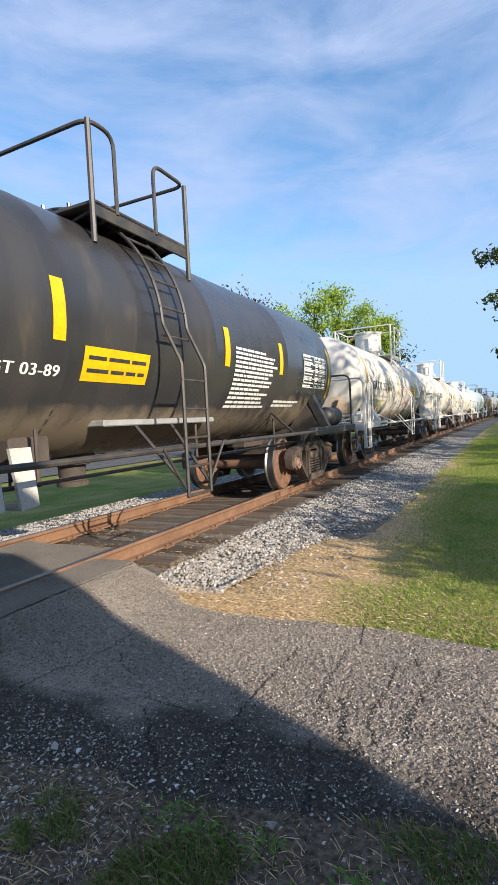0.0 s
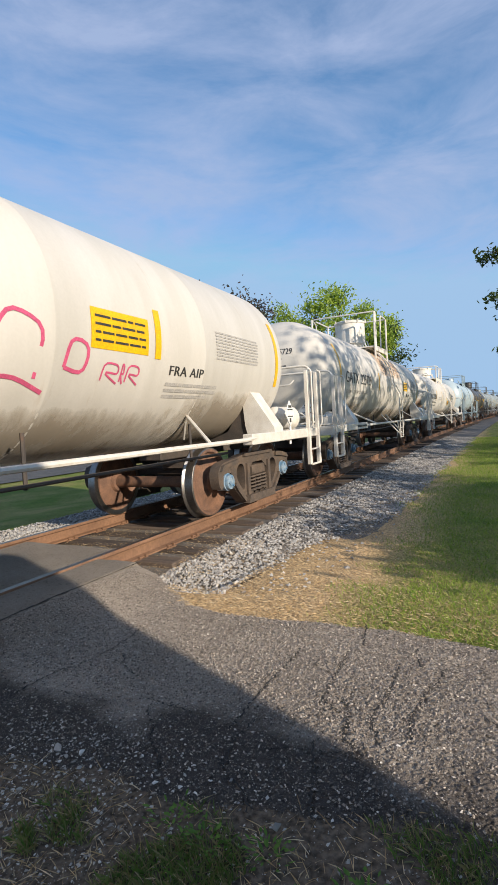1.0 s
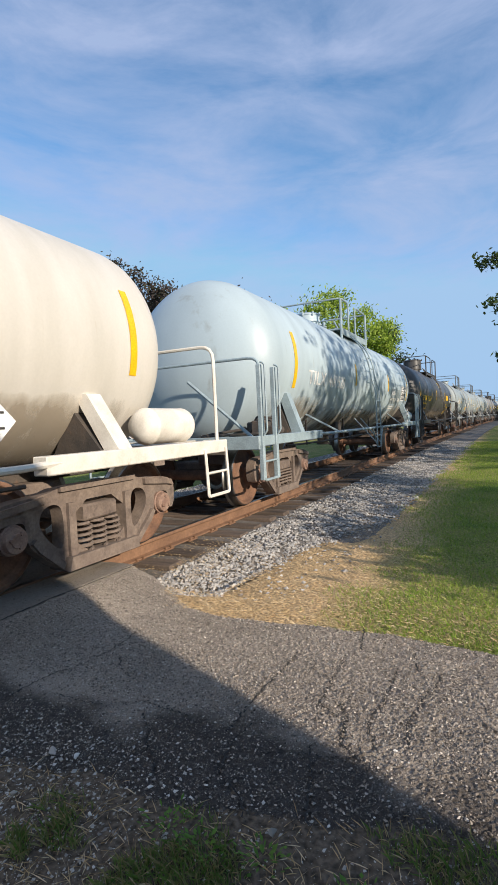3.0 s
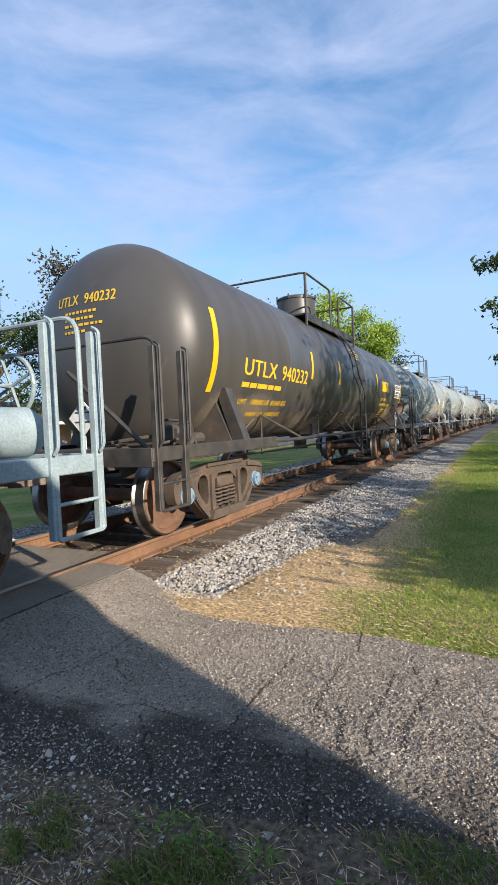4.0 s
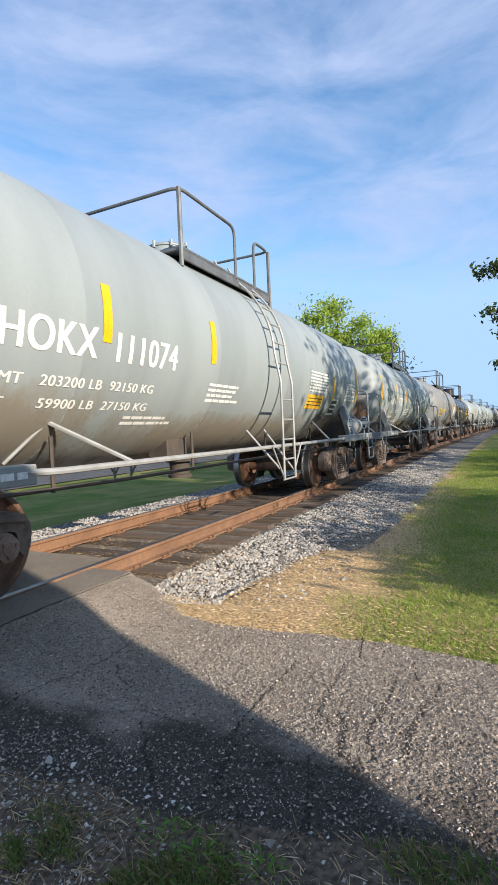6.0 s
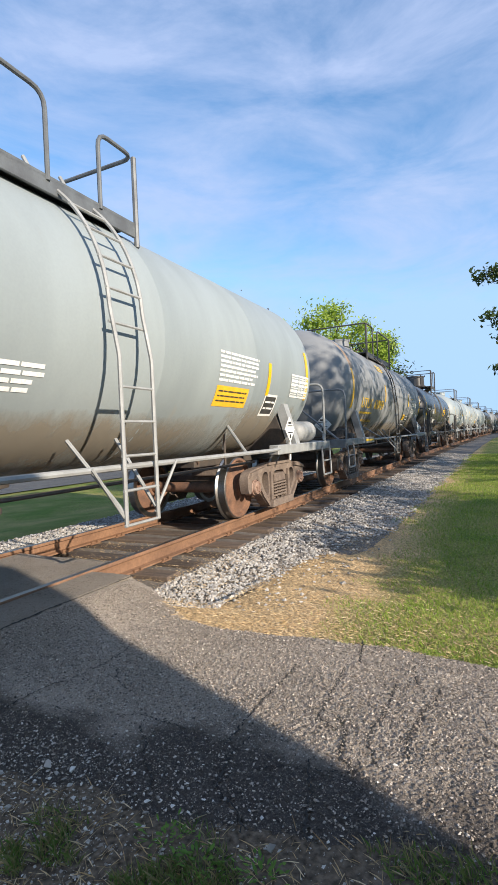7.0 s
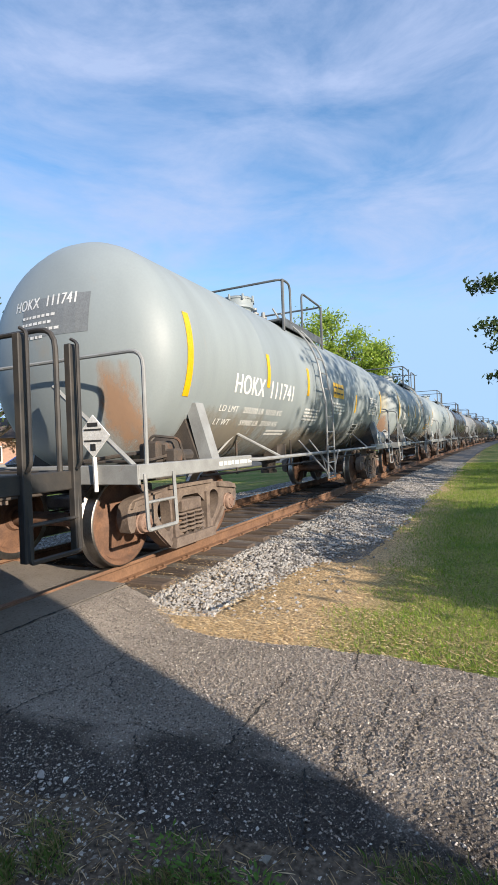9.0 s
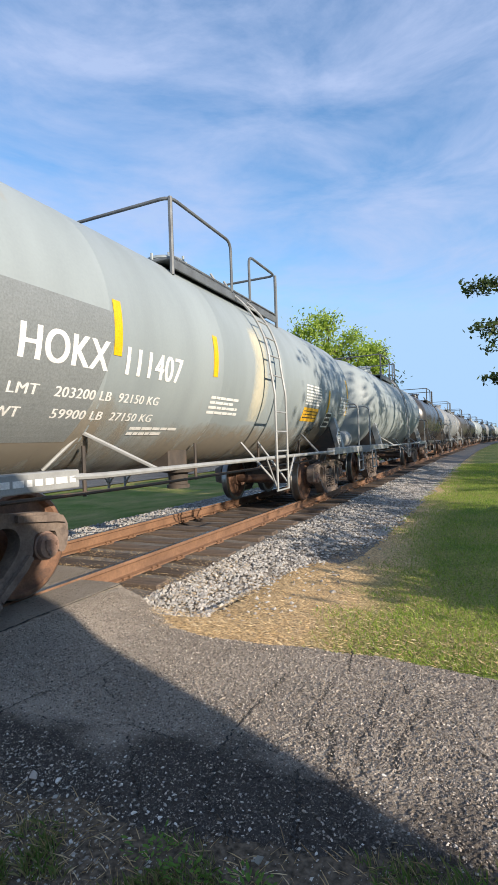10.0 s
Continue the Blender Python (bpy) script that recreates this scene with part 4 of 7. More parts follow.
def side_frame_mesh(side, mat):
    """A cast side frame: one heavy casting with two drop-shaped windows, the spring opening, pedestal jaws and ribs."""
    bm = bmesh.new()
    x0, t = side * 0.965, side * 0.13
    half = [(0.30, 0.10), (0.45, 0.11), (0.67, 0.29), (0.755, 0.38), (0.765, 0.52), (0.80, 0.555), (0.96, 0.555), (0.995, 0.52), (1.0, 0.37), (1.09, 0.37), (1.125, 0.56), (1.06, 0.67), (0.88, 0.71), (0.58, 0.725), (0.42, 0.765)]
    outer = cut_corners(half + [(-y, z) for y, z in half[::-1]])
    window = cut_corners([(0.415, 0.23), (0.60, 0.40), (0.655, 0.52), (0.60, 0.625), (0.47, 0.645), (0.405, 0.57)], 2)
    middle = cut_corners([(-0.30, 0.20), (0.30, 0.20), (0.30, 0.63), (-0.30, 0.63)])
    edges = []
    for loop in (outer, window, [(-y, z) for y, z in window], middle):
        ring = [bm.verts.new((x0, y, z)) for y, z in loop]
        edges += [bm.edges.new((p, q)) for p, q in zip(ring, ring[1:] + ring[:1])]
    bmesh.ops.triangle_fill(bm, use_beauty=True, use_dissolve=False, edges=edges)
    made = bmesh.ops.extrude_face_region(bm, geom=bm.faces[:])
    for v in made["geom"]:
        if isinstance(v, bmesh.types.BMVert):
            v.co.x += t
    bmesh.ops.recalc_face_normals(bm, faces=bm.faces[:])

    def pl(pts, x, th):
        plate(bm, [(x, p, q) for p, q in pts], (th, 0, 0))
    # flanged rims, columns and the spring seat stand proud of the web
    for s in (-1, 1):
        pl([(s * 1.07, 0.60), (s * 1.03, 0.665), (s * 0.60, 0.715), (s * 0.60, 0.665), (s * 0.98, 0.62)], x0 + t, side * 0.035)
        pl([(s * 0.46, 0.12), (s * 0.67, 0.30), (s * 0.735, 0.38), (s * 0.70, 0.41), (s * 0.62, 0.33), (s * 0.43, 0.17)], x0 + t, side * 0.035)
        pl([(s * 0.30, 0.20), (s * 0.375, 0.20), (s * 0.375, 0.63), (s * 0.30, 0.63)], x0 + t, side * 0.03)
    pl([(-0.43, 0.10), (0.43, 0.10), (0.40, 0.205), (-0.40, 0.205)], x0 - side * 0.03, side * 0.23)
    pl([(-0.45, 0.73), (0.45, 0.73), (0.45, 0.77), (-0.45, 0.77)], x0 + t, side * 0.035)
    return mesh_of("side_frame", bm, mat)


def spring_mesh(mat):
    bm = bmesh.new()
    turns, n = 5, 12
    pts = [(0.07 * math.cos(2 * math.pi * i / n), 0.07 * math.sin(2 * math.pi * i / n), 0.21 + 0.23 * i / (turns * n)) for i in range(turns * n + 1)]
    tube(bm, pts, 0.015, 5)
    return mesh_of("spring", bm, mat)


def bolster_mesh(mat):
    bm = bmesh.new()
    box(bm, -1.12, 1.12, -0.2, 0.2, 0.45, 0.59, 0.02)
    box(bm, -0.35, 0.35, -0.30, 0.30, 0.55, 0.74, 0.02)
    for s in (-1, 1):
        box(bm, -0.80, 0.80, s * 0.36 - 0.04, s * 0.36 + 0.04, 0.30, 0.40, 0.01)
    return mesh_of("bolster", bm, mat)


GEAR = {}
for key, mat in (("dusty", M_TRUCK), ("greasy", M_TRUCK_DARK)):
    GEAR[key] = {"frame": {s: side_frame_mesh(s, mat) for s in (-1, 1)}, "spring": spring_mesh(mat), "bolster": bolster_mesh(mat)}
WHEEL_ME = {s: wheel_mesh(s) for s in (-1, 1)}
AXLE_ME = axle_mesh()
CAP_ME = {(s, k): cap_mesh(s, m) for s in (-1, 1) for k, m in (("rust", M_CAP), ("blue", M_CAP_BLUE), ("red", M_CAP_RED))}
CARS, WHEELSETS = [], []


# ---- the train: paint on the shell ----
def shell_point(sp, y, s, lift=0.004):
    """A point on the near side of the shell: y along the car, s the height of arc above the axis."""
    r = sp["R"] + lift
    y *= STRETCH
    return (r * math.cos(s / sp["R"]), y, sp["zc"] + r * math.sin(s / sp["R"]))


def arc_of(sp, z):
    return sp["R"] * math.asin(max(-0.999, min(0.999, (z - sp["zc"]) / sp["R"])))


def head_point(sp, x, z, lift=0.006):
    """A point on the front head of the tank."""
    rr = min(0.98, ((x * x + (z - sp["zc"]) ** 2) / sp["R"] ** 2))
    return (x, sp["y0"] - sp["hd"] * math.sqrt(1 - rr) - lift, z)


def patch(bm, sp, y0, y1, z0, z1, lift=0.004, slant=0.0):
    """A thin sheet curved on the shell between two heights."""
    a0, a1 = arc_of(sp, z0), arc_of(sp, z1)
    n = max(1, int((a1 - a0) / 0.06))
    prev = None
    for i in range(n + 1):
        a = a0 + (a1 - a0) * i / n
        sl = slant * i / n
        row = [bm.verts.new(shell_point(sp, y0 + sl, a, lift)), bm.verts.new(shell_point(sp, y1 + sl, a, lift))]
        if prev:
            bm.faces.new((prev[0], prev[1], row[1], row[0]))
        prev = row


def text_bm(body, cap):
    cu = bpy.data.curves.new("text", "FONT")
    cu.body = body
    cu.size = cap / 0.69
    cu.space_character = 1.08
    ob = new("text", cu)
    dg = bpy.context.evaluated_depsgraph_get()
    me = bpy.data.meshes.new_from_object(ob.evaluated_get(dg))
    bm = bmesh.new()
    bm.from_mesh(me)
    bpy.data.objects.remove(ob)
    bpy.data.curves.remove(cu)
    bpy.data.meshes.remove(me)
    return bm


def islands(bm):
    """The connected pieces of a mesh, as lists of vertices."""
    left, out = set(bm.verts), []
    while left:
        grow = [left.pop()]
        piece = []
        while grow:
            v = grow.pop()
            piece.append(v)
            for e in v.link_edges:
                w = e.other_vert(v)
                if w in left:
                    left.discard(w)
                    grow.append(w)
        out.append(piece)
    return sorted(out, key=lambda vs: min(v.co.x for v in vs))


def letters(sp, car, body, y0, y1, z, cap, mat, where="side"):
    """Painted lettering of the given cap height, fitted between y0 and y1, wrapped on the shell or on the front head; large marks letter by letter."""
    bm = text_bm(body, cap)
    xs = [v.co.x for v in bm.verts]
    lo, hi = min(xs), max(xs)
    k = (y1 - y0) / (hi - lo)
    zs = 0.05
    while zs < cap * 1.2:
        bmesh.ops.bisect_plane(bm, geom=bm.verts[:] + bm.edges[:] + bm.faces[:], plane_co=(0, zs, 0), plane_no=(0, 1, 0))
        zs += 0.05
    bm.verts.index_update()
    large = cap >= 0.18
    groups = islands(bm) if large else [bm.verts[:]]
    for group in groups:
        keep = {v.index for v in group}
        one = bmesh.new()
        # two coats, shifted by a little, give the heavy strokes of a stencil
        for i in range(2):
            dy, up = (i - 0.5) * 0.075 * cap, 0.0035 + 0.001 * i
            made = {}
            for v in group:
                y = y0 + (v.co.x - lo) * k + dy
                made[v.index] = one.verts.new(shell_point(sp, y, arc_of(sp, z) + v.co.y, up) if where == "side" else head_point(sp, y, z + v.co.y, up))
            for f in bm.faces:
                if f.verts[0].index in keep:
                    one.faces.new([made[v.index] for v in f.verts])
        ob = part("letter" if large else "lettering", one, mat, car, smooth=False)
        tagged(ob, kind="stuff") if not large else None
    bm.free()


def bars(sp, car, rows, mat, name="lettering", lift=0.005):
    """Lines of small print as plain bars with word gaps. rows: (y0, y1, z, height)."""
    bm = bmesh.new()
    for y0, y1, z, h in rows:
        y = y0
        while y < y1 - 0.02:
            w = min(random.uniform(1.8, 6.5) * h, y1 - y)
            patch(bm, sp, y, y + w, z, z + h, lift)
            y += w + h * 0.45
    return tagged(part(name, bm, mat, car, smooth=False), kind="stuff")


def block(y0, y1, z0, z1, n, ragged=0.0):
    """Rows for bars(): n lines between two heights."""
    step = (z1 - z0) / n
    return [(y0, y1 - ragged * random.random() * (y1 - y0), z1 - (i + 0.8) * step, step * 0.55) for i in range(n)]


def panel(sp, car, y0, y1, z0, z1, mat, ink, n, name="notice", label=""):
    """A notice on the shell: a sheet with lines of print, the black ones in a white frame."""
    bm = bmesh.new()
    if mat is M_LET_BLACK:
        patch(bm, sp, y0 - 0.03, y1 + 0.03, z0 - 0.03, z1 + 0.03, 0.003)
        part("notice_frame", bm, M_LET_WHITE, car, smooth=False)
        bm = bmesh.new()
    patch(bm, sp, y0, y1, z0, z1, 0.004)
    ob = part(name, bm, mat, car, label, smooth=False)
    bm = bmesh.new()
    m = 0.06 * (y1 - y0)
    for a, b, z, h in block(y0 + m, y1 - m, z0 + 0.04, z1 - 0.03, n):
        y = a
        while y < b - 0.02:
            w = min(random.uniform(1.5, 5) * h, b - y)
            patch(bm, sp, y, y + w, z + h * 0.2, z + h * 0.75, 0.007)
            y += w + h * 0.5
    tagged(part("print", bm, ink, ob, smooth=False), kind="stuff")


def table_panel(sp, car, y0, y1, z0, z1, light, dark):
    """A ruled test-date table: a ground, thin rules, and short lines of print in its cells."""
    bm = bmesh.new()
    patch(bm, sp, y0, y1, z0, z1, 0.004)
    ob = part("notice", bm, dark, car, smooth=False)
    bm = bmesh.new()
    rows, t = 11, 0.008
    cols = [0.0, 0.46, 0.64, 0.82, 1.0]
    for i in (0, 3, 6, 8, rows):
        z = z0 + (z1 - z0) * i / rows
        patch(bm, sp, y0, y1, z - t, z + t, 0.0065)
    for c in cols:
        y = y0 + (y1 - y0) * c
        patch(bm, sp, y - t, y + t, z0, z1, 0.0070)
    for i in range(rows):
        za, zb = z0 + (z1 - z0) * (i + 0.30) / rows, z0 + (z1 - z0) * (i + 0.72) / rows
        for c0, c1 in zip(cols, cols[1:]):
            ya = y0 + (y1 - y0) * (c0 + 0.02)
            patch(bm, sp, ya, ya + (y1 - y0) * (c1 - c0 - 0.04) * random.uniform(0.55, 1.0), za, zb, 0.0075)
    tagged(part("print", bm, light, ob, smooth=False), kind="stuff")


def stripes(sp, car, ys, mat=None, w=0.11, z0=None, z1=None):
    for y in ys:
        bm = bmesh.new()
        patch(bm, sp, y, y + w, z0 or sp["zc"] - 0.24, z1 or sp["zc"] + 0.24, 0.005)
        part("reflective_stripe", bm, mat or M_YELLOW, car)


def placard(car, x, y, z, ink=None, facing="end"):
    """A diamond hazard placard in a metal holder on a short stem."""
    bm = bmesh.new()
    s = 0.19
    if facing == "end":
        plate(bm, [(x - s, y, z), (x, y, z - s), (x + s, y, z), (x, y, z + s)], (0, 0.012, 0))
        tube(bm, [(x, y + 0.01, z - s), (x, y + 0.02, z - 0.5)], 0.02, 6)
    else:
        plate(bm, [(x, y - s, z), (x, y, z - s), (x, y + s, z), (x, y, z + s)], (-0.012, 0, 0))
        tube(bm, [(x - 0.01, y, z - s), (x - 0.02, y, z - 0.45)], 0.02, 6)
    ob = part("placard", bm, M_LET_WHITE, car, "white diamond hazard placard", smooth=False)
    bm = bmesh.new()
    d = 0.004
    quads = [(-0.10, 0.10, -0.05, -0.035), (-0.10, 0.10, 0.05, 0.065), (-0.06, 0.06, 0.085, 0.12), (-0.03, 0.03, -0.13, -0.07)]
    for a, b, e, f in quads:
        if facing == "end":
            box(bm, x + a, x + b, y - d, y - d / 2, z + e, z + f)
        else:
            box(bm, x + d / 2, x + d, y + a, y + b, z + e, z + f)
    tagged(part("print", bm, M_LET_BLACK, ob, smooth=False), kind="stuff")


# ---- the train: one car ----
def build_car(sp):
    """A tank car; the origin is at its middle, on top of the rails, y along the train and x towards the near side."""
    R, zc, a1, a4 = sp["R"], sp["zc"], sp["a1"] - sp["u"], sp["a4"] - sp["u"]
    paint, steel = sp["paint"], sp["steel"]
    rails = sp.get("rails", M_STEEL_SLATE if steel is M_STEEL_GREY else steel)
    car = new("tank_car")
    car.empty_display_size = 0.3
    tagged(car, sp["label"], "tank car", "cars of the freight train")
    y0, y1, hd = a1 + sp.get("f", 0.45), a4 - sp.get("r", 0.45), sp.get("hd", R * 0.5)
    sp["y0"], sp["y1"], sp["hd"] = y0, y1, hd
    lad = sp.get("ladder", sp["u"]) - sp["u"]
    full = sp.get("full", True)

    # shell with bulged heads and faint weld seams
    prof = [(R * math.sin(i * math.pi / 20), y0 - hd * math.cos(i * math.pi / 20)) for i in range(10)] + [(R, y0)]
    n_ring = 5
    for i in range(1, n_ring):
        y = y0 + (y1 - y0) * i / n_ring
        prof += [(R, y - 0.02), (R + 0.003, y - 0.008), (R + 0.003, y + 0.008), (R, y + 0.02)]
    prof += [(R, y1)] + [(R * math.sin(i * math.pi / 20), y1 + hd * math.cos(i * math.pi / 20)) for i in range(9, -1, -1)]
    bm = lathe(bmesh.new(), prof, "y", 72, (0, 0, zc))
    part("tank", bm, paint, car)
    if sp.get("jacket"):
        for ye in (y0, y1):
            bm = lathe(bmesh.new(), [(R, ye - 0.03), (R + 0.03, ye - 0.028), (R + 0.03, ye + 0.028), (R, ye + 0.03)], "y", 72, (0, 0, zc))
            part("head_ring", bm, steel, car)
    # stub sills, draft gear and couplers
    for s, a, e in ((-1, a1, y0 - hd), (1, a4, y1 + hd)):
        end = a + s * 0.95
        bm = bmesh.new()
        box(bm, -0.18, 0.18, min(end, a - s * 1.9), max(end, a - s * 1.9), 0.74, 1.02, 0.01)
        part("stub_sill", bm, M_UNDER, car, smooth=False)
        bm = bmesh.new()
        box(bm, -0.07, 0.07, min(end, end + s * 0.28), max(end, end + s * 0.28), 0.78, 0.93, 0.02)
        plate(bm, [(-0.15, end + s * 0.26, 0.70), (0.13, end + s * 0.26, 0.70), (0.16, end + s * 0.44, 0.70), (0.05, end + s * 0.50, 0.70), (0.02, end + s * 0.36, 0.70), (-0.13, end + s * 0.40, 0.70)], (0, 0, 0.3))
        part("coupler", bm, M_TRUCK, car, smooth=False)
        # platform deck, end sill
        po = a + s * sp.get("po", 0.62)
        bm = bmesh.new()
        lo, hi = sorted((po + s * 0.16, po - s * 0.42))
        box(bm, -1.46, 1.46, lo, hi, 0.985, 1.015, 0.006)
        box(bm, -1.46, 1.46, *sorted((po + s * 0.17, po + s * 0.13)), 0.86, 1.035, 0.006)
        part("end_platform", bm, steel, car, smooth=False)
        # hoop across the end
        bm = bmesh.new()
        tube(bm, [(1.43, po, 1.0), (1.43, po, 2.06), (-1.43, po, 2.06), (-1.43, po, 1.0)], 0.02, 8, 0.16)
        part("end_handrail", bm, steel, car)
        if s < 0 and sp.get("full", True):
            bm = bmesh.new()
            if sp.get("wide"):
                tube(bm, [(-1.3, po + 0.1, 1.20), (1.25, po + 0.1, 1.22)], 0.022, 6)
                tube(bm, [(-1.3, po + 0.14, 1.32), (0.75, po + 0.14, 1.30), (0.95, po + 0.14, 1.05)], 0.018, 6, 0.08)
                tube(bm, [(-1.43, po + 0.04, 1.80), (0.55, po + 0.06, 1.86), (0.62, po + 0.10, 1.95)], 0.016, 6, 0.06)
                part("end_pipe", bm, steel, car)
            else:
                tube(bm, [(0.30, po + 0.03, 1.82), (1.29, po + 0.03, 1.0)], 0.024, 6)
                part("end_brace", bm, steel, car, smooth=False)
            # brake valves and pipes crowded on the platform beside the head
            bm = bmesh.new()
            box(bm, 1.06, 1.24, po + 0.42, po + 0.66, 1.02, 1.24, 0.02)
            box(bm, 1.27, 1.40, po + 0.50, po + 0.64, 1.02, 1.16, 0.02)
            box(bm, 1.10, 1.20, po + 0.70, po + 0.84, 1.08, 1.20, 0.02)
            lathe(bm, [(0.0, po + 0.62), (0.06, po + 0.62), (0.06, po + 0.86), (0.0, po + 0.86)], "y", 10, (1.33, 0, 1.09))
            tube(bm, [(0.2, po + 0.5, 1.05), (1.0, po + 0.5, 1.05), (1.12, po + 0.5, 1.3), (1.38, po + 0.6, 1.26), (1.38, po + 0.7, 1.02)], 0.014, 6, 0.05)
            tube(bm, [(0.3, po + 0.3, 1.04), (1.25, po + 0.3, 1.06), (1.3, po + 0.55, 1.1)], 0.014, 6, 0.05)
            part("brake_valve", bm, M_UNDER if steel is not M_STEEL_WHITE else steel, car, smooth=False)
        for x in (1, -1):
            # bolster gusset that carries the shell
            tc = a - s * 0.88
            top = zc - R * 0.42
            xt = math.sqrt(R * R - (top - zc) ** 2) + 0.02
            bm = bmesh.new()
            if sp.get("wide"):
                plate(bm, [(x * 1.05, tc - 0.13, 0.95), (x * 1.46, tc - 0.13, 0.97), (x * 1.44, tc - 0.13, 1.10), (x * xt, tc - 0.13, top), (x * (xt - 0.14), tc - 0.13, top), (x * 1.0, tc - 0.13, zc - R * 0.8)], (0, 0.30, 0))
            else:
                plate(bm, [(x * 1.30, tc - 0.08, 0.96), (x * 1.46, tc - 0.08, 0.97), (x * (xt + 0.02), tc - 0.08, top), (x * (xt - 0.12), tc - 0.08, top)], (0, 0.17, 0))
            part("bolster_gusset", bm, steel, car, smooth=False)
            bm = bmesh.new()
            plate(bm, [(x * 0.30, tc - 0.1, 0.93), (x * 1.30, tc - 0.1, 0.96), (x * (xt - 0.14), tc - 0.1, top - 0.12), (x * 0.7, tc - 0.1, zc - R + 0.16), (x * 0.3, tc - 0.1, zc - R + 0.02)], (0, 0.2, 0))
            part("saddle", bm, M_UNDER, car, smooth=False)
            # side sill over the truck
            bm = bmesh.new()
            box(bm, x * 1.33, x * 1.47, *sorted((po + s * 0.16, a - s * 1.75)), 0.90, 1.035, 0.008)
            part("side_sill", bm, steel, car, smooth=False)
            # sill step
            bm = bmesh.new()
            ya, yb = po + s * 0.10, po - s * 0.34
            tube(bm, [(x * 1.48, ya, 0.95), (x * 1.50, ya, 0.46), (x * 1.50, yb, 0.46), (x * 1.48, yb, 0.95)], 0.018, 6, 0.03)
            tube(bm, [(x * 1.49, ya, 0.70), (x * 1.49, yb, 0.70)], 0.014, 6)
            part("sill_step", bm, steel, car)
            if sp.get("posts") and x > 0:
                bm = bmesh.new()
                for yy in (ya, yb):
                    box(bm, 1.44, 1.50, yy - 0.035, yy + 0.035, 0.46, 1.95, 0.006)
                    tube(bm, [(1.52, yy - 0.02, 1.05), (1.56, yy - 0.02, 1.1), (1.56, yy - 0.02, 1.95), (1.50, yy - 0.02, 1.98)], 0.013, 6, 0.04)
                part("corner_post", bm, steel, car, smooth=False)
        if full and s < 0:
            # brake gear beside the front sill
            bm = bmesh.new()
            lathe(bm, [(0, 1.0), (0.10, 1.01), (0.12, 1.04), (0.12, 1.24), (0.10, 1.27), (0, 1.28)], "x", 16, (0, po + 0.72, 1.17))
            box(bm, 0.95, 1.30, po + 0.50, po + 0.62, 1.04, 1.22, 0.02)
            tube(bm, [(0.4, po + 0.3, 1.06), (0.9, po + 0.45, 1.12), (1.1, po + 0.7, 1.15)], 0.02, 6, 0.1)
            part("brake_cylinder", bm, M_UNDER if paint not in (M_WHITE, M_WHITE_RUST) else steel, car)
    if full:
        # round air reservoir on the rear platform
        yr = a4 + 0.05
        bm = bmesh.new()
        lathe(bm, [(0, yr - 0.42), (0.07, yr - 0.415), (0.135, yr - 0.385), (0.175, yr - 0.32), (0.18, yr - 0.30), (0.184, yr - 0.29), (0.18, yr - 0.28), (0.18, yr + 0.28), (0.184, yr + 0.29), (0.18, yr + 0.30), (0.175, yr + 0.32), (0.135, yr + 0.385), (0.07, yr + 0.415), (0, yr + 0.42)], "y", 22, (1.14, 0, 1.215))
        part("air_reservoir", bm, steel, car)
    # pipe rails along both sides with their brackets
    s0, s1 = a1 + 1.75, a4 - 1.75
    for x in (1, -1):
        bm = bmesh.new()
        tube(bm, [(x * 1.44, s0 - 0.2, 0.985), (x * 1.47, s0 + 0.2, 0.97), (x * 1.47, s1 - 0.2, 0.97), (x * 1.44, s1 + 0.2, 0.985)], 0.026, 8, 0.1)
        part("side_handrail", bm, steel, car)
        for yb, s in ((s0 + 0.55, 1), (s1 - 0.55, -1)):
            za = zc - R * 0.70
            xa = math.sqrt(R * R - (za - zc) ** 2)
            bm = bmesh.new()
            tube(bm, [(x * 1.47, yb + s * 0.45, 0.97), (x * (xa + 0.02), yb, za + 0.05)], 0.02, 6)
            tube(bm, [(x * (xa + 0.02), yb, za + 0.05), (x * (xa - 0.2), yb - s * 0.25, zc - R * 0.9)], 0.016, 6)
            part("rail_bracket", bm, steel, car)
    # lower running pipe and hangers
    bm = bmesh.new()
    tube(bm, [(0.95, s0 - 0.4, 0.80), (0.95, s0 + 1.4, 0.78), (1.0, s1 + 0.2, 0.80)], 0.018, 6)
    for k in range(4):
        yy = s0 + 0.6 + (s1 - s0 - 1.2) * k / 3
        tube(bm, [(0.95, yy, 0.76), (0.95, yy, zc - R * 0.75)], 0.018, 6)
    part("brake_pipe", bm, M_UNDER, car)
    # bottom outlet and rigging
    if sp.get("brake_wheel"):
        yb = a4 + sp.get("po", 0.62) + 0.2
        bm = bmesh.new()
        tube(bm, [(0.45 + 0.27 * math.cos(k * math.pi / 12), yb, 1.62 + 0.27 * math.sin(k * math.pi / 12)) for k in range(25)], 0.02, 7)
        for k in range(4):
            tube(bm, [(0.45, yb, 1.62), (0.45 + 0.26 * math.cos(k * 1.571 + 0.4), yb, 1.62 + 0.26 * math.sin(k * 1.571 + 0.4))], 0.014, 6)
        tube(bm, [(0.45, yb - 0.02, 1.62), (0.45, yb - 0.15, 1.62), (0.45, yb - 0.15, 1.0)], 0.03, 7)
        part("brake_wheel", bm, steel, car)
    bm = bmesh.new()
    lathe(bm, [(0.26, zc - R + 0.1), (0.24, zc - R - 0.08), (0.15, zc - R - 0.1), (0.14, zc - R - 0.26), (0.17, zc - R - 0.27), (0.17, zc - R - 0.32), (0, zc - R - 0.32)], "z", 20, (0, 0.1, 0))
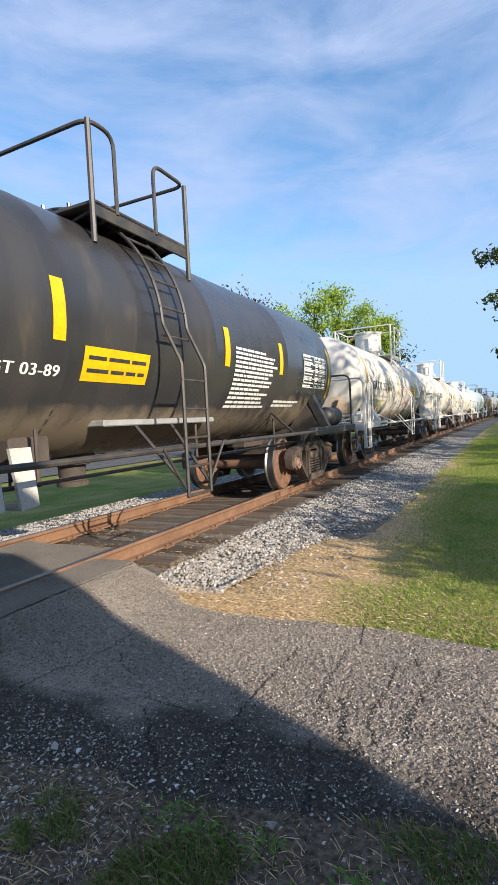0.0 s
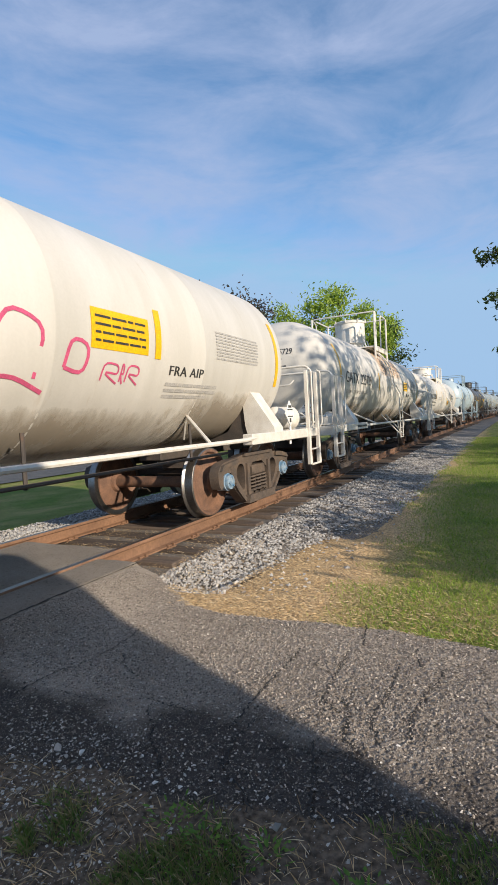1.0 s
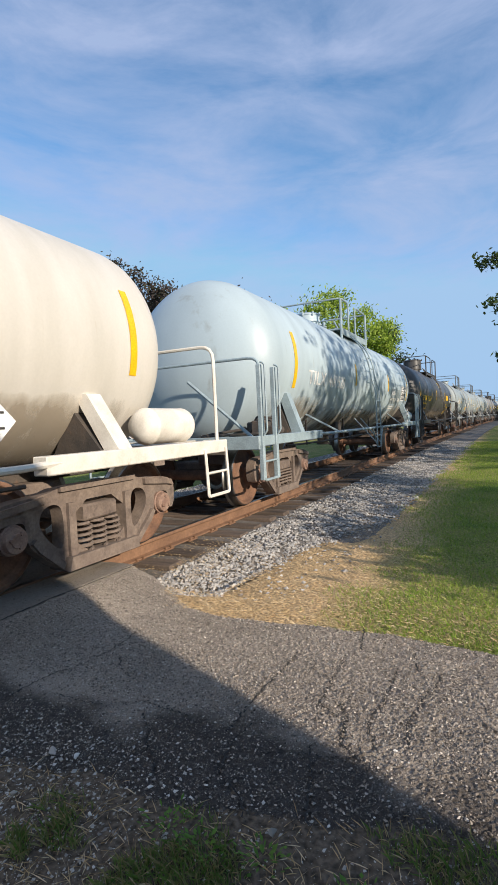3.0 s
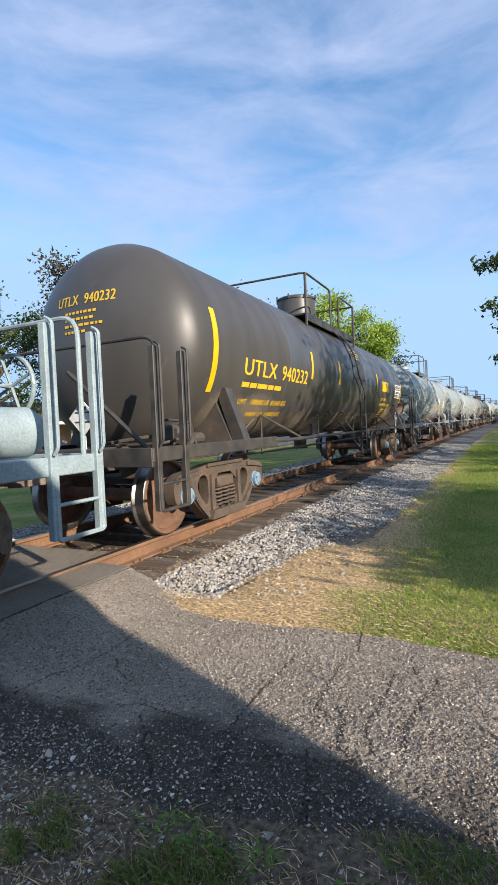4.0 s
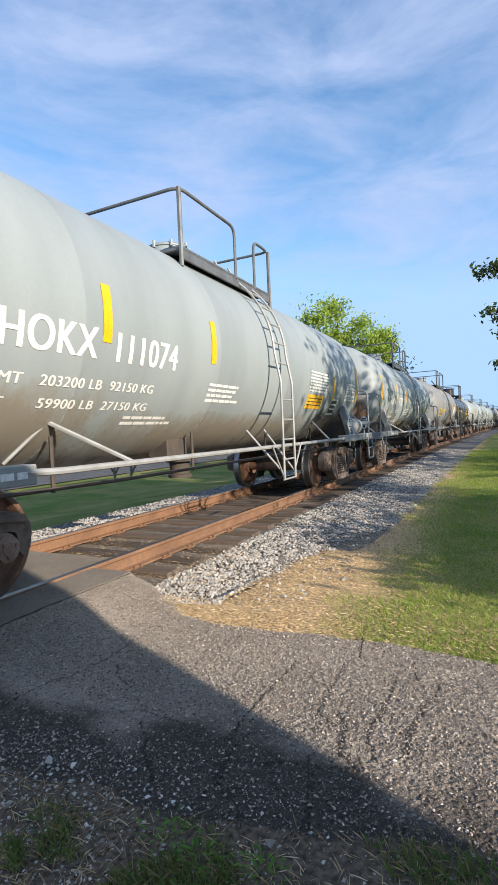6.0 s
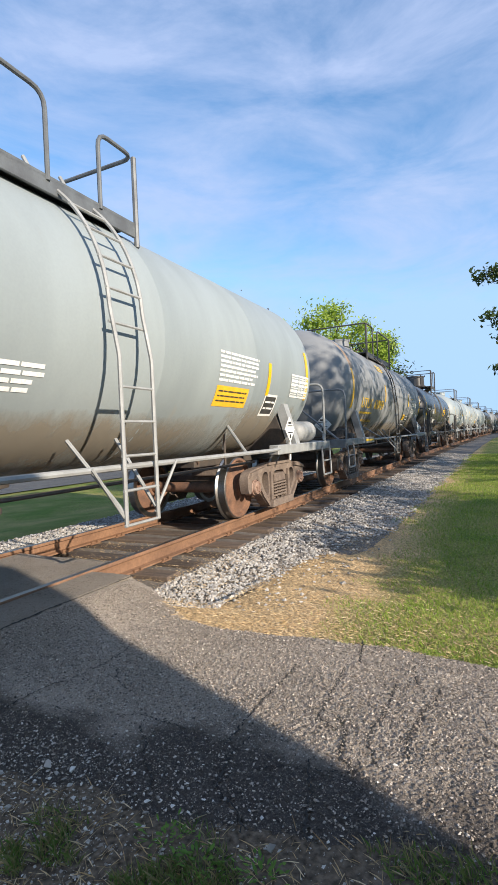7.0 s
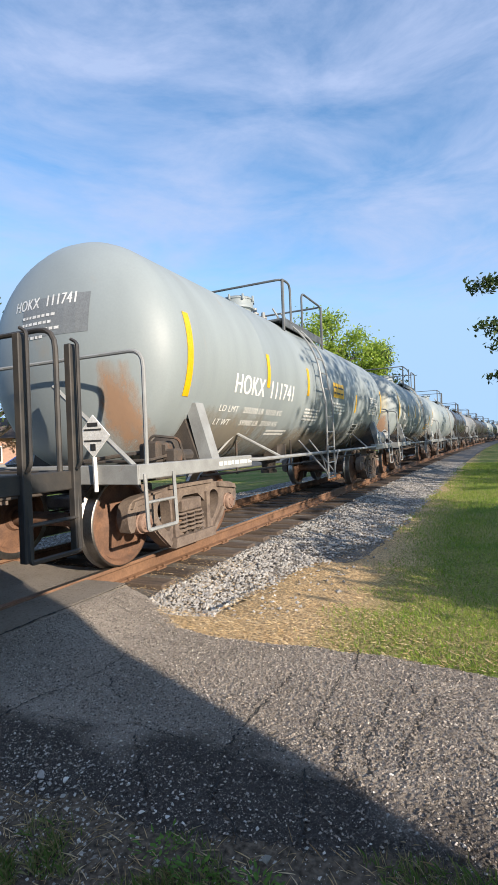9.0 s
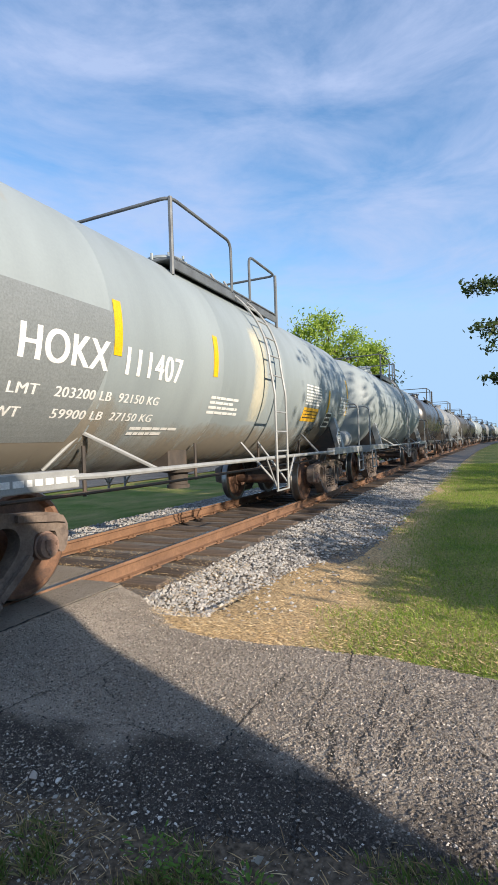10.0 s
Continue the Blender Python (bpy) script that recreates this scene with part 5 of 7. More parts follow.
    part("bottom_outlet", bm, M_UNDER, car)
    bm = bmesh.new()
    box(bm, 0.50, 0.80, -1.3, -0.9, zc - R + 0.02, zc - R * 0.80, 0.02)
    part("valve_box", bm, M_UNDER, car, smooth=False)
    if sp.get("brackets"):
        for yy in sp["brackets"]:
            bm = bmesh.new()
            plate(bm, [(1.05, yy, 0.62), (1.05, yy + 0.16, 0.64), (0.98, yy + 0.17, 1.08), (0.98, yy - 0.02, 1.08)], (0.03, 0, 0))
            plate(bm, [(0.75, yy, 0.62), (1.05, yy, 0.62), (1.05, yy + 0.16, 0.63), (0.75, yy + 0.16, 0.63)], (0, 0, 0.02))
            part("hanger_plate", bm, M_CONCRETE, car, smooth=False)

    # ladder to the top
    top_z = zc + R
    lr = R + 0.11
    for x in (1, -1) if full else (1,):
        bm = bmesh.new()
        for yy in (lad - 0.21, lad + 0.21):
            pts = [(x * 1.52, yy, 0.50), (x * 1.52, yy, zc - 0.35)] + [(x * lr * math.cos(a), yy, zc + lr * math.sin(a)) for a in [radians(d) for d in range(2, 66, 6)]]
            pts.append((x * 0.55, yy, top_z + 0.16))
            tube(bm, pts, 0.019, 6, 0.04)
            part("ladder_rail", bm, sp.get("rails", steel), car)
            bm = bmesh.new()
        bm.free()
        heights = [0.50, 0.78, 1.06, 1.34, 1.62]
        places = [(x * 1.52, z) for z in heights]
        a = -0.05
        while a < 1.15:
            places.append((x * lr * math.cos(a), zc + lr * math.sin(a)))
            a += 0.28 / lr
        rung_me = mesh_of("rung", tube(bmesh.new(), [(0, -0.23, 0), (0, 0.23, 0)], 0.013, 6), steel)
        for px, pz in places:
            rung = part_of("rung", rung_me, parent=car, smooth=False)
            rung.location = (px, lad, pz)
        for s in (-1, 1):
            bm = bmesh.new()
            tube(bm, [(x * 1.50, lad + s * 0.21, 0.60), (x * 1.0, lad + s * 0.30, zc - R * 0.76)], 0.018, 6)
            part("ladder_brace", bm, steel, car)
            bm = bmesh.new()
            tube(bm, [(x * 1.50, lad - 0.55 * s, 0.98), (x * 1.50, lad - 0.2 * s, 0.55)], 0.014, 6)
            part("ladder_brace", bm, steel, car)

    # walkway round the fittings on top, with its railing
    dk, h = sp.get("deck", (lad - 2.0, lad + 0.75)), sp.get("rail_h", 0.72)
    dz, dx = top_z + sp.get("deck_z", -0.2), sp.get("deck_x", 0.95)
    solid = sp.get("solid_deck")
    bm = bmesh.new()
    for s in (-1, 1):
        box(bm, *sorted((s * (dx - 0.55), s * dx)), dk[0], dk[1], dz, dz + 0.035, 0.006)
        box(bm, *sorted((s * dx, s * (dx - 0.03))), dk[0], dk[1], dz - 0.10, dz + 0.05, 0.004)
    for ya in (dk[0], dk[1] - 0.35):
        box(bm, -(dx - 0.55), dx - 0.55, ya, ya + 0.35, dz, dz + 0.035, 0.006)
    for k in range(7):
        yy = dk[0] + (dk[1] - dk[0]) * (k + 0.5) / 7
        for s in (-1, 1):
            tube(bm, [(s * (dx - 0.1), yy, dz), (s * (dx - 0.35), yy, zc + math.sqrt(max(0.01, R * R - (dx - 0.35) ** 2)))], 0.02, 5)
    part("walkway", bm, sp.get("deck_mat", rails), car, smooth=False)
    bm = bmesh.new()
    rt = dz + h
    gap0, gap1 = lad - 0.32, lad + 0.30
    # front end across, then along the near side to the ladder
    tube(bm, [(-dx, dk[0] + 0.4, dz), (-dx, dk[0] + 0.4, rt - 0.1), (-dx, dk[0], rt), (dx, dk[0], rt), (dx, gap0, rt), (dx, gap0, dz)], 0.021, 8, 0.14)
    for x in (-dx, dx):
        tube(bm, [(x, dk[0], zc + math.sqrt(max(0.1, R * R - dx * dx))), (x, dk[0], rt)], 0.028, 7)
    part("railing", bm, rails, car)
    bm = bmesh.new()
    tube(bm, [(dx, gap1, dz), (dx, gap1, rt), (dx, dk[1], rt), (-dx, dk[1], rt), (-dx, dk[0] + 0.4, rt)], 0.021, 8, 0.14)
    for x in (-dx, dx):
        tube(bm, [(x, dk[1], zc + math.sqrt(max(0.1, R * R - dx * dx))), (x, dk[1], rt)], 0.028, 7)
    part("railing", bm, rails, car)
    # dome or manway
    dr, dh, dy = sp.get("dome", (0.3, 0.3, lad - 0.6))
    bm = lathe(bmesh.new(), [(dr * 0.86, top_z - 0.12), (dr * 0.86, top_z + 0.10), (dr * 1.02, top_z + 0.12), (dr * 1.02, top_z + 0.16), (dr, top_z + 0.17), (dr * 0.98, top_z + dh * 0.92), (dr * 1.03, top_z + dh * 0.93), (dr * 1.03, top_z + dh), (dr * 0.9, top_z + dh + 0.03), (0, top_z + dh + 0.05)], "z", 28, (0, dy, 0))
    for k in range(8):
        a = k * math.pi / 4
        lathe(bm, [(0, top_z + dh + 0.05), (0.022, top_z + dh + 0.045), (0.022, top_z + dh - 0.05), (0, top_z + dh - 0.05)], "z", 6, (dr * 1.06 * math.cos(a), dy + dr * 1.06 * math.sin(a), 0))
    part("dome", bm, sp.get("dome_mat", paint), car)
    bm = bmesh.new()
    for k in range(3):
        yy = dy + dr + 0.22 + 0.2 * k
        lathe(bm, [(0.05, top_z - 0.05), (0.05, top_z + 0.12), (0.08, top_z + 0.13), (0.08, top_z + 0.16), (0.04, top_z + 0.17), (0.04, top_z + 0.26), (0, top_z + 0.27)], "z", 10, (0.12 * (-1) ** k, yy, 0))
    part("valve", bm, sp.get("dome_mat", steel), car)

    # trucks and wheelsets
    g = GEAR[sp.get("gear", "dusty")]
    for tc in (a1 + 0.88, a4 - 0.88):
        truck = part_of("truck", g["bolster"], parent=car, smooth=False)
        truck.location = (0, tc, 0)
        for s in (-1, 1):
            part_of("side_frame", g["frame"][s], parent=truck, smooth=False)
            for k in (-0.15, 0.0, 0.15):
                spring = part_of("spring", g["spring"], parent=truck, smooth=False)
                spring.location = (s * 1.06, k * 1.13, 0)
        for d in (-0.88, 0.88):
            ws = part_of("wheelset", AXLE_ME, parent=car, smooth=False)
            ws.location = (0, tc + d, WHEEL_R)
            WHEELSETS.append((ws, tc + d))
            for s in (-1, 1):
                part_of("wheel", WHEEL_ME[s], parent=ws, smooth=False)
                part_of("bearing_cap", CAP_ME[(s, sp.get("cap", "rust"))], parent=ws, smooth=False)
    for fn in sp.get("paintwork", ()):
        fn(sp, car)
    CARS.append((car, sp["u"]))
    return car


def marks(sp, car, mark, number, mat, y0, ysplit, ynum, y1, z, cap, head=True, head_number=None):
    letters(sp, car, mark, y0, ysplit, z, cap, mat)
    letters(sp, car, number, ynum, y1, z, cap, mat)
    if head:
        letters(sp, car, mark + "  " + number, -0.45, 0.42, sp["zc"] + sp["R"] * 0.36, 0.12, mat, "head")
        bm = bmesh.new()
        for i, w in enumerate((0.48, 0.42, 0.55, 0.30)):
            z0 = sp["zc"] + sp["R"] * 0.36 - 0.11 - 0.075 * i
            x = -0.30
            while x < -0.30 + w:
                dx = random.uniform(0.03, 0.07)
                q = [head_point(sp, x, z0), head_point(sp, x + dx, z0), head_point(sp, x + dx, z0 + 0.03), head_point(sp, x, z0 + 0.03)]
                bm.faces.new([bm.verts.new(p) for p in q])
                x += dx + 0.018
        tagged(part("lettering", bm, mat, car, smooth=False), kind="stuff")


def weights(sp, car, mat, y0, z, a, b, c, d, cap=0.09, w=1.9):
    letters(sp, car, "LD LMT", y0, y0 + w * 0.25, z, cap, mat)
    letters(sp, car, a + " LB  " + b + " KG", y0 + w * 0.33, y0 + w, z, cap, mat)
    letters(sp, car, "LT WT", y0, y0 + w * 0.2, z - cap * 1.9, cap, mat)
    letters(sp, car, c + " LB  " + d + " KG", y0 + w * 0.35, y0 + w, z - cap * 1.9, cap, mat)


def scrawl(sp, car, pts, mat, r):
    """Sprayed lines on the shell. pts: strokes of (y, z)."""
    bm = bmesh.new()
    for stroke in pts:
        way = rounded([(0, y, z) for y, z in stroke], 0.12, 3)
        prev = None
        for i, p in enumerate(way):
            q = way[min(i + 1, len(way) - 1)] - way[max(i - 1, 0)]
            q = Vector((0, -q.z, q.y)).normalized() * r
            row = []
            for s in (-1, 1):
                v = p + q * s
                row.append(bm.verts.new(shell_point(sp, v.y, arc_of(sp, v.z), 0.004)))
            if prev:
                bm.faces.new((prev[0], prev[1], row[1], row[0]))
            prev = row
    part("graffiti", bm, mat, car, smooth=False)


def head_patch(bm, sp, x0, x1, z0, z1, n=6):
    """A thin painted field on the front head."""
    grid = [[bm.verts.new(head_point(sp, x0 + (x1 - x0) * i / n, z0 + (z1 - z0) * j / n, 0.0025)) for j in range(n + 1)] for i in range(n + 1)]
    for i in range(n):
        for j in range(n):
            bm.faces.new((grid[i][j], grid[i + 1][j], grid[i + 1][j + 1], grid[i][j + 1]))


def film(sp, car, name, a0, a1, z0, z1, mat, where="side"):
    """A film of rust, dust or odd paint on the shell or the front head, fading to its rim."""
    nu, nv = 14, 14
    verts, faces, fade = [], [], []
    for i in range(nu + 1):
        for j in range(nv + 1):
            u, v = i / nu, j / nv
            a = a0 + (a1 - a0) * u
            z = z0 + (z1 - z0) * v
            verts.append(shell_point(sp, a, arc_of(sp, z), 0.0022) if where == "side" else head_point(sp, a, z, 0.0022))
            fade.append(math.sin(math.pi * u) ** 0.7 * math.sin(math.pi * (0.12 + 0.88 * v)) ** 0.7)
    for i in range(nu):
        for j in range(nv):
            k = i * (nv + 1) + j
            faces.append((k, k + nv + 1, k + nv + 2, k + 1))
    me = bpy.data.meshes.new(name)
    me.from_pydata(verts, [], faces)
    me.update()
    layer = me.attributes.new("film", "FLOAT", "POINT")
    layer.data.foreach_set("value", fade)
    ob = part_of(name, me, mat, car)
    ob.visible_shadow = False
    return ob


def dust(sp, car):
    """Brown dust thrown up on the lower flanks near the trucks."""
    zl, zh = sp["zc"] - sp["R"] * 0.97, sp["zc"] - sp["R"] * 0.40
    y0, y1 = sp["y0"] / STRETCH, sp["y1"] / STRETCH
    film(sp, car, "dust_film", y0, y0 + 2.6, zl, zh, M_DUST)
    film(sp, car, "dust_film", y0 + 1.8, y1 - 1.8, zl, zh - 0.2, M_DUST)
    film(sp, car, "dust_film", y1 - 2.6, y1, zl, zh, M_DUST)


def sills_print(sp, car, mat):
    """Small print on the side sill by the truck."""
    bm = bmesh.new()
    a = sp["a1"] - sp["u"] + 0.9
    y = a
    while y < a + 0.75:
        w = random.uniform(0.04, 0.11)
        box(bm, 1.4705, 1.474, y, y + w, 0.945, 0.99)
        y += w + 0.025
    part("lettering", bm, mat, car, smooth=False)


def paint_black_gt(sp, car):
    dust(sp, car)
    letters(sp, car, "GT 03-89", -1.58, -1.0, 1.62, 0.09, M_LET_WHITE)
    panel(sp, car, -0.78, 0.03, 1.60, 1.88, M_YELLOW, M_LET_BLACK, 2, "notice", "yellow emergency notice")
    stripes(sp, car, [-1.10, 1.42, 3.04], M_YELLOW, 0.12)
    stripes(sp, car, [5.33], M_YELLOW, 0.10, sp["zc"] - 0.55, sp["zc"] + 0.42)
    bars(sp, car, block(1.68, 3.0, 1.38, 2.17, 14, 0.45), M_LET_WHITE)
    bars(sp, car, block(3.1, 4.1, 1.40, 1.52, 2, 0.3), M_LET_WHITE)
    table_panel(sp, car, 4.05, 5.2, 1.75, 2.30, M_LET_WHITE, M_BLACK)
    bm = bmesh.new()
    box(bm, sp["R"] * 0.60, sp["R"] * 0.83, -0.47, 1.5, sp["zc"] - 0.92, sp["zc"] - 0.86, 0.01)
    part("fairing", bm, M_STEEL_GREY, car, smooth=False)


def paint_white_one(sp, car):
    dust(sp, car)
    film(sp, car, "rust_stain", 0.25, 0.95, 1.12, 1.75, M_ORANGE_RUST, "head")
    placard(car, 1.42, a4_of(sp) - 0.35, 1.28, facing="side")
    placard(car, 0.1, a1_of(sp) - 0.45, 1.45)
    marks(sp, car, "GATX", "231346", M_LET_BLACK, -4.15, -3.15, -2.95, -1.80, 1.90, 0.22)
    bars(sp, car, [(-4.1, -2.3, 1.70, 0.055), (-4.1, -2.4, 1.58, 0.055)], M_LET_FADED)
    stripes(sp, car, [-4.75], M_YELLOW, 0.10, 1.80, 2.75)
    stripes(sp, car, [-2.08, -0.70, 2.42], M_YELLOW, 0.09)
    stripes(sp, car, [5.2], M_YELLOW, 0.09, 1.7, 2.65)
    panel(sp, car, 1.60, 2.32, 1.88, 2.22, M_YELLOW, M_LET_BLACK, 4, "notice", "yellow emergency notice with black print")
    letters(sp, car, "FRA AIP", 2.68, 3.30, 1.72, 0.10, M_LET_BLACK)
    bars(sp, car, block(2.65, 3.7, 1.48, 1.66, 3, 0.3), M_LET_FADED)
    bars(sp, car, block(3.55, 4.65, 1.95, 2.3, 9, 0.05), M_LET_FADED)
    scrawl(sp, car, [[(-0.3, 1.75), (-0.1, 2.2), (0.0, 1.7), (0.1, 2.15), (0.35, 2.05), (0.2, 1.8), (0.5, 1.5)], [(0.3, 1.6), (0.5, 2.1), (0.7, 1.8), (0.85, 2.1), (1.15, 2.0), (1.1, 1.6)], [(0.1, 1.48), (0.9, 1.62), (1.2, 1.50)],
                     [(1.35, 1.7), (1.4, 1.95), (1.6, 1.9), (1.55, 1.65), (1.35, 1.7)]], M_SPRAY_PINK, 0.016)
    scrawl(sp, car, [[(-1.1, 1.5), (-0.8, 2.0), (-0.6, 1.5), (-0.9, 1.6)], [(-1.3, 1.7), (-0.5, 1.9)], [(-0.7, 1.4), (-0.4, 1.9), (-0.3, 1.5)], [(-1.2, 1.4), (-0.3, 1.65)]], M_SPRAY_BLACK, 0.018)
    scrawl(sp, car, [[(-3.6, 1.2), (-3.3, 1.7), (-3.0, 1.3), (-2.9, 1.7), (-2.5, 1.4), (-2.2, 1.75)], [(-3.5, 1.5), (-2.4, 1.6)], [(-3.2, 1.2), (-2.6, 1.3), (-2.3, 1.2)]], M_SPRAY_YELLOW, 0.022)
    for k, (ya, yb) in enumerate(((1.75, 1.95), (1.98, 2.02), (2.05, 2.22))):
        scrawl(sp, car, [[(ya, 1.62), (ya + 0.02, 1.78), (yb, 1.76), (yb, 1.68), (ya, 1.7), (yb, 1.6)]], M_SPRAY_PINK, 0.009)
    sills_print(sp, car, M_LET_BLACK)


def paint_white_two(sp, car):
    for a, b in ((-1.0, 0.3), (0.0, 1.3), (0.7, 2.2)):
        film(sp, car, "rust_stain", a, b, 2.3, 3.28, M_ORANGE_RUST)
    dust(sp, car)
    placard(car, 1.42, a4_of(sp) - 0.35, 1.28, facing="side")
    placard(car, 0.75, a1_of(sp) - 0.2, 1.35)
    marks(sp, car, "GATX", "225729", M_LET_BLACK, -4.33, -3.33, -3.10, -2.13, 1.95, 0.24)
    weights(sp, car, M_LET_FADED, -4.25, 1.72, "221700", "100562", "84300", "38237", 0.075)
    stripes(sp, car, [-4.75], M_YELLOW, 0.10, 1.75, 2.75)
    stripes(sp, car, [-1.28], M_YELLOW, 0.09)
    stripes(sp, car, [5.0], M_YELLOW, 0.09, 1.7, 2.7)
    panel(sp, car, 2.2, 2.9, 1.95, 2.25, M_YELLOW, M_LET_BLACK, 4, "notice", "yellow emergency notice with black print")
    bars(sp, car, block(2.7, 3.6, 1.55, 1.70, 3, 0.3), M_LET_FADED)
    letters(sp, car, "FRA AIP", 2.79, 3.35, 1.76, 0.10, M_LET_BLACK)
    bars(sp, car, [(3.6, 4.1, 2.40, 0.02), (3.6, 4.7, 1.86, 0.018), (3.62, 4.3, 1.80, 0.02)], M_LET_FADED)
    table_panel(sp, car, 3.61, 4.60, 1.93, 2.34, M_LET_FADED, M_WHITE)
    sills_print(sp, car, M_LET_BLACK)


def paint_white_three(sp, car):
    dust(sp, car)
    film(sp, car, "rust_stain", 0.55, 1.0, 1.1, 1.9, M_STAIN, "head")
    marks(sp, car, "VELX", "12558", M_LET_BLACK, -5.02, -4.12, -3.82, -3.08, 1.82, 0.23)
    weights(sp, car, M_LET_BLACK, -5.0, 1.62, "187200", "84900", "75800", "34400", 0.075, 2.0)
    stripes(sp, car, [-5.95], M_YELLOW, 0.10, 1.7, 2.65)
    stripes(sp, car, [-3.0, -0.95, 1.0, 3.03], M_YELLOW, 0.09)
    stripes(sp, car, [5.9], M_YELLOW, 0.09, 1.7, 2.5)
    letters(sp, car, "EXTERIOR HEATER COILS NO INLET OR", -2.15, -0.88, 1.88, 0.055, M_LET_FADED)
    letters(sp, car, "OUTLET PIPES CAPS REQUIRED", -2.15, -1.1, 1.78, 0.055, M_LET_FADED)
    panel(sp, car, 1.54, 2.21, 1.57, 1.79, M_ORANGE, M_LET_BLACK, 2, "notice", "orange emergency notice")
    letters(sp, car, "SULFUR TRIOXIDE", 3.36, 4.60, 2.05, 0.10, M_LET_BLACK)
    letters(sp, car, "STABILIZED", 3.58, 4.33, 1.88, 0.10, M_LET_BLACK)
    panel(sp, car, 3.60, 3.92, 1.6, 1.8, M_LET_BLACK, M_LET_WHITE, 3)
    for y in (4.0, 4.6):
        placard(car, 1.40, y, 1.28, facing="side")


def paint_blue(sp, car):
    dust(sp, car)
    letters(sp, car, "TILX", -4.1, -3.2, 1.85, 0.24, M_LET_WHITE)
    letters(sp, car, "400528", -3.0, -2.0, 1.85, 0.24, M_LET_WHITE)
    stripes(sp, car, [-4.75], M_YELLOW, 0.12, 1.75, 2.65)
    stripes(sp, car, [-1.2, 2.2], M_YELLOW, 0.11)
    stripes(sp, car, [5.2], M_YELLOW, 0.10, 1.75, 2.65)
    bm = bmesh.new()
    patch(bm, sp, 2.75, 4.25, 1.62, 2.06, 0.003)
    part("repaint_patch", bm, surface("repainted_panel", (0.27, 0.31, 0.32), (0.24, 0.28, 0.29), 4, 0.5, bump=0.02), car, "darker repainted panel", smooth=False)
    letters(sp, car, "CHLORINE", 2.82, 3.45, 1.89, 0.11, M_LET_WHITE)
    letters(sp, car, "INHALATION HAZARD", 2.82, 4.15, 1.70, 0.11, M_LET_WHITE)
    bars(sp, car, block(2.82, 3.6, 1.46, 1.58, 2, 0.2), M_LET_WHITE)
    table_panel(sp, car, 4.25, 5.0, 1.75, 2.2, M_LET_WHITE, M_LET_BLACK)
    placard(car, 1.42, 4.75, 1.28, facing="side")


def paint_dark(sp, car):
    dust(sp, car)
    placard(car, 0.35, a1_of(sp) - 0.75, 1.35)
    marks(sp, car, "UTLX", "940232", M_LET_YELLOW, -4.85, -3.85, -3.65, -2.60, 1.88, 0.22)
    bars(sp, car, [(-4.85, -3.6, 1.72, 0.065)], M_LET_YELLOW)
    weights(sp, car, M_LET_YELLOW, -5.0, 1.50, "180000", "81640", "94800", "43000", 0.085, 1.8)
    stripes(sp, car, [-5.65], M_YELLOW, 0.11, 1.62, 2.6)
    stripes(sp, car, [-2.42, -0.8, 2.58], M_YELLOW, 0.09)
    stripes(sp, car, [5.95], M_YELLOW, 0.09, 1.75, 2.5)
    bm = bmesh.new()
    patch(bm, sp, 3.25, 4.1, 2.02, 2.30, 0.004)
    part("notice", bm, M_YELLOW, car, "yellow emergency notice", smooth=False)
    letters(sp, car, "CHLORINE", 3.32, 3.95, 1.76, 0.085, M_LET_YELLOW)
    letters(sp, car, "INHALATION HAZARD", 3.34, 4.64, 1.62, 0.085, M_LET_YELLOW)
    bars(sp, car, block(3.8, 4.5, 1.30, 1.56, 5, 0.3), M_LET_YELLOW)
    bars(sp, car, block(0.6, 1.25, 2.65, 2.92, 4, 0.3), M_LET_YELLOW)
    table_panel(sp, car, 5.0, 5.85, 1.9, 2.3, M_LET_WHITE, M_LET_BLACK)
    placard(car, 1.42, 4.55, 1.25, facing="side")


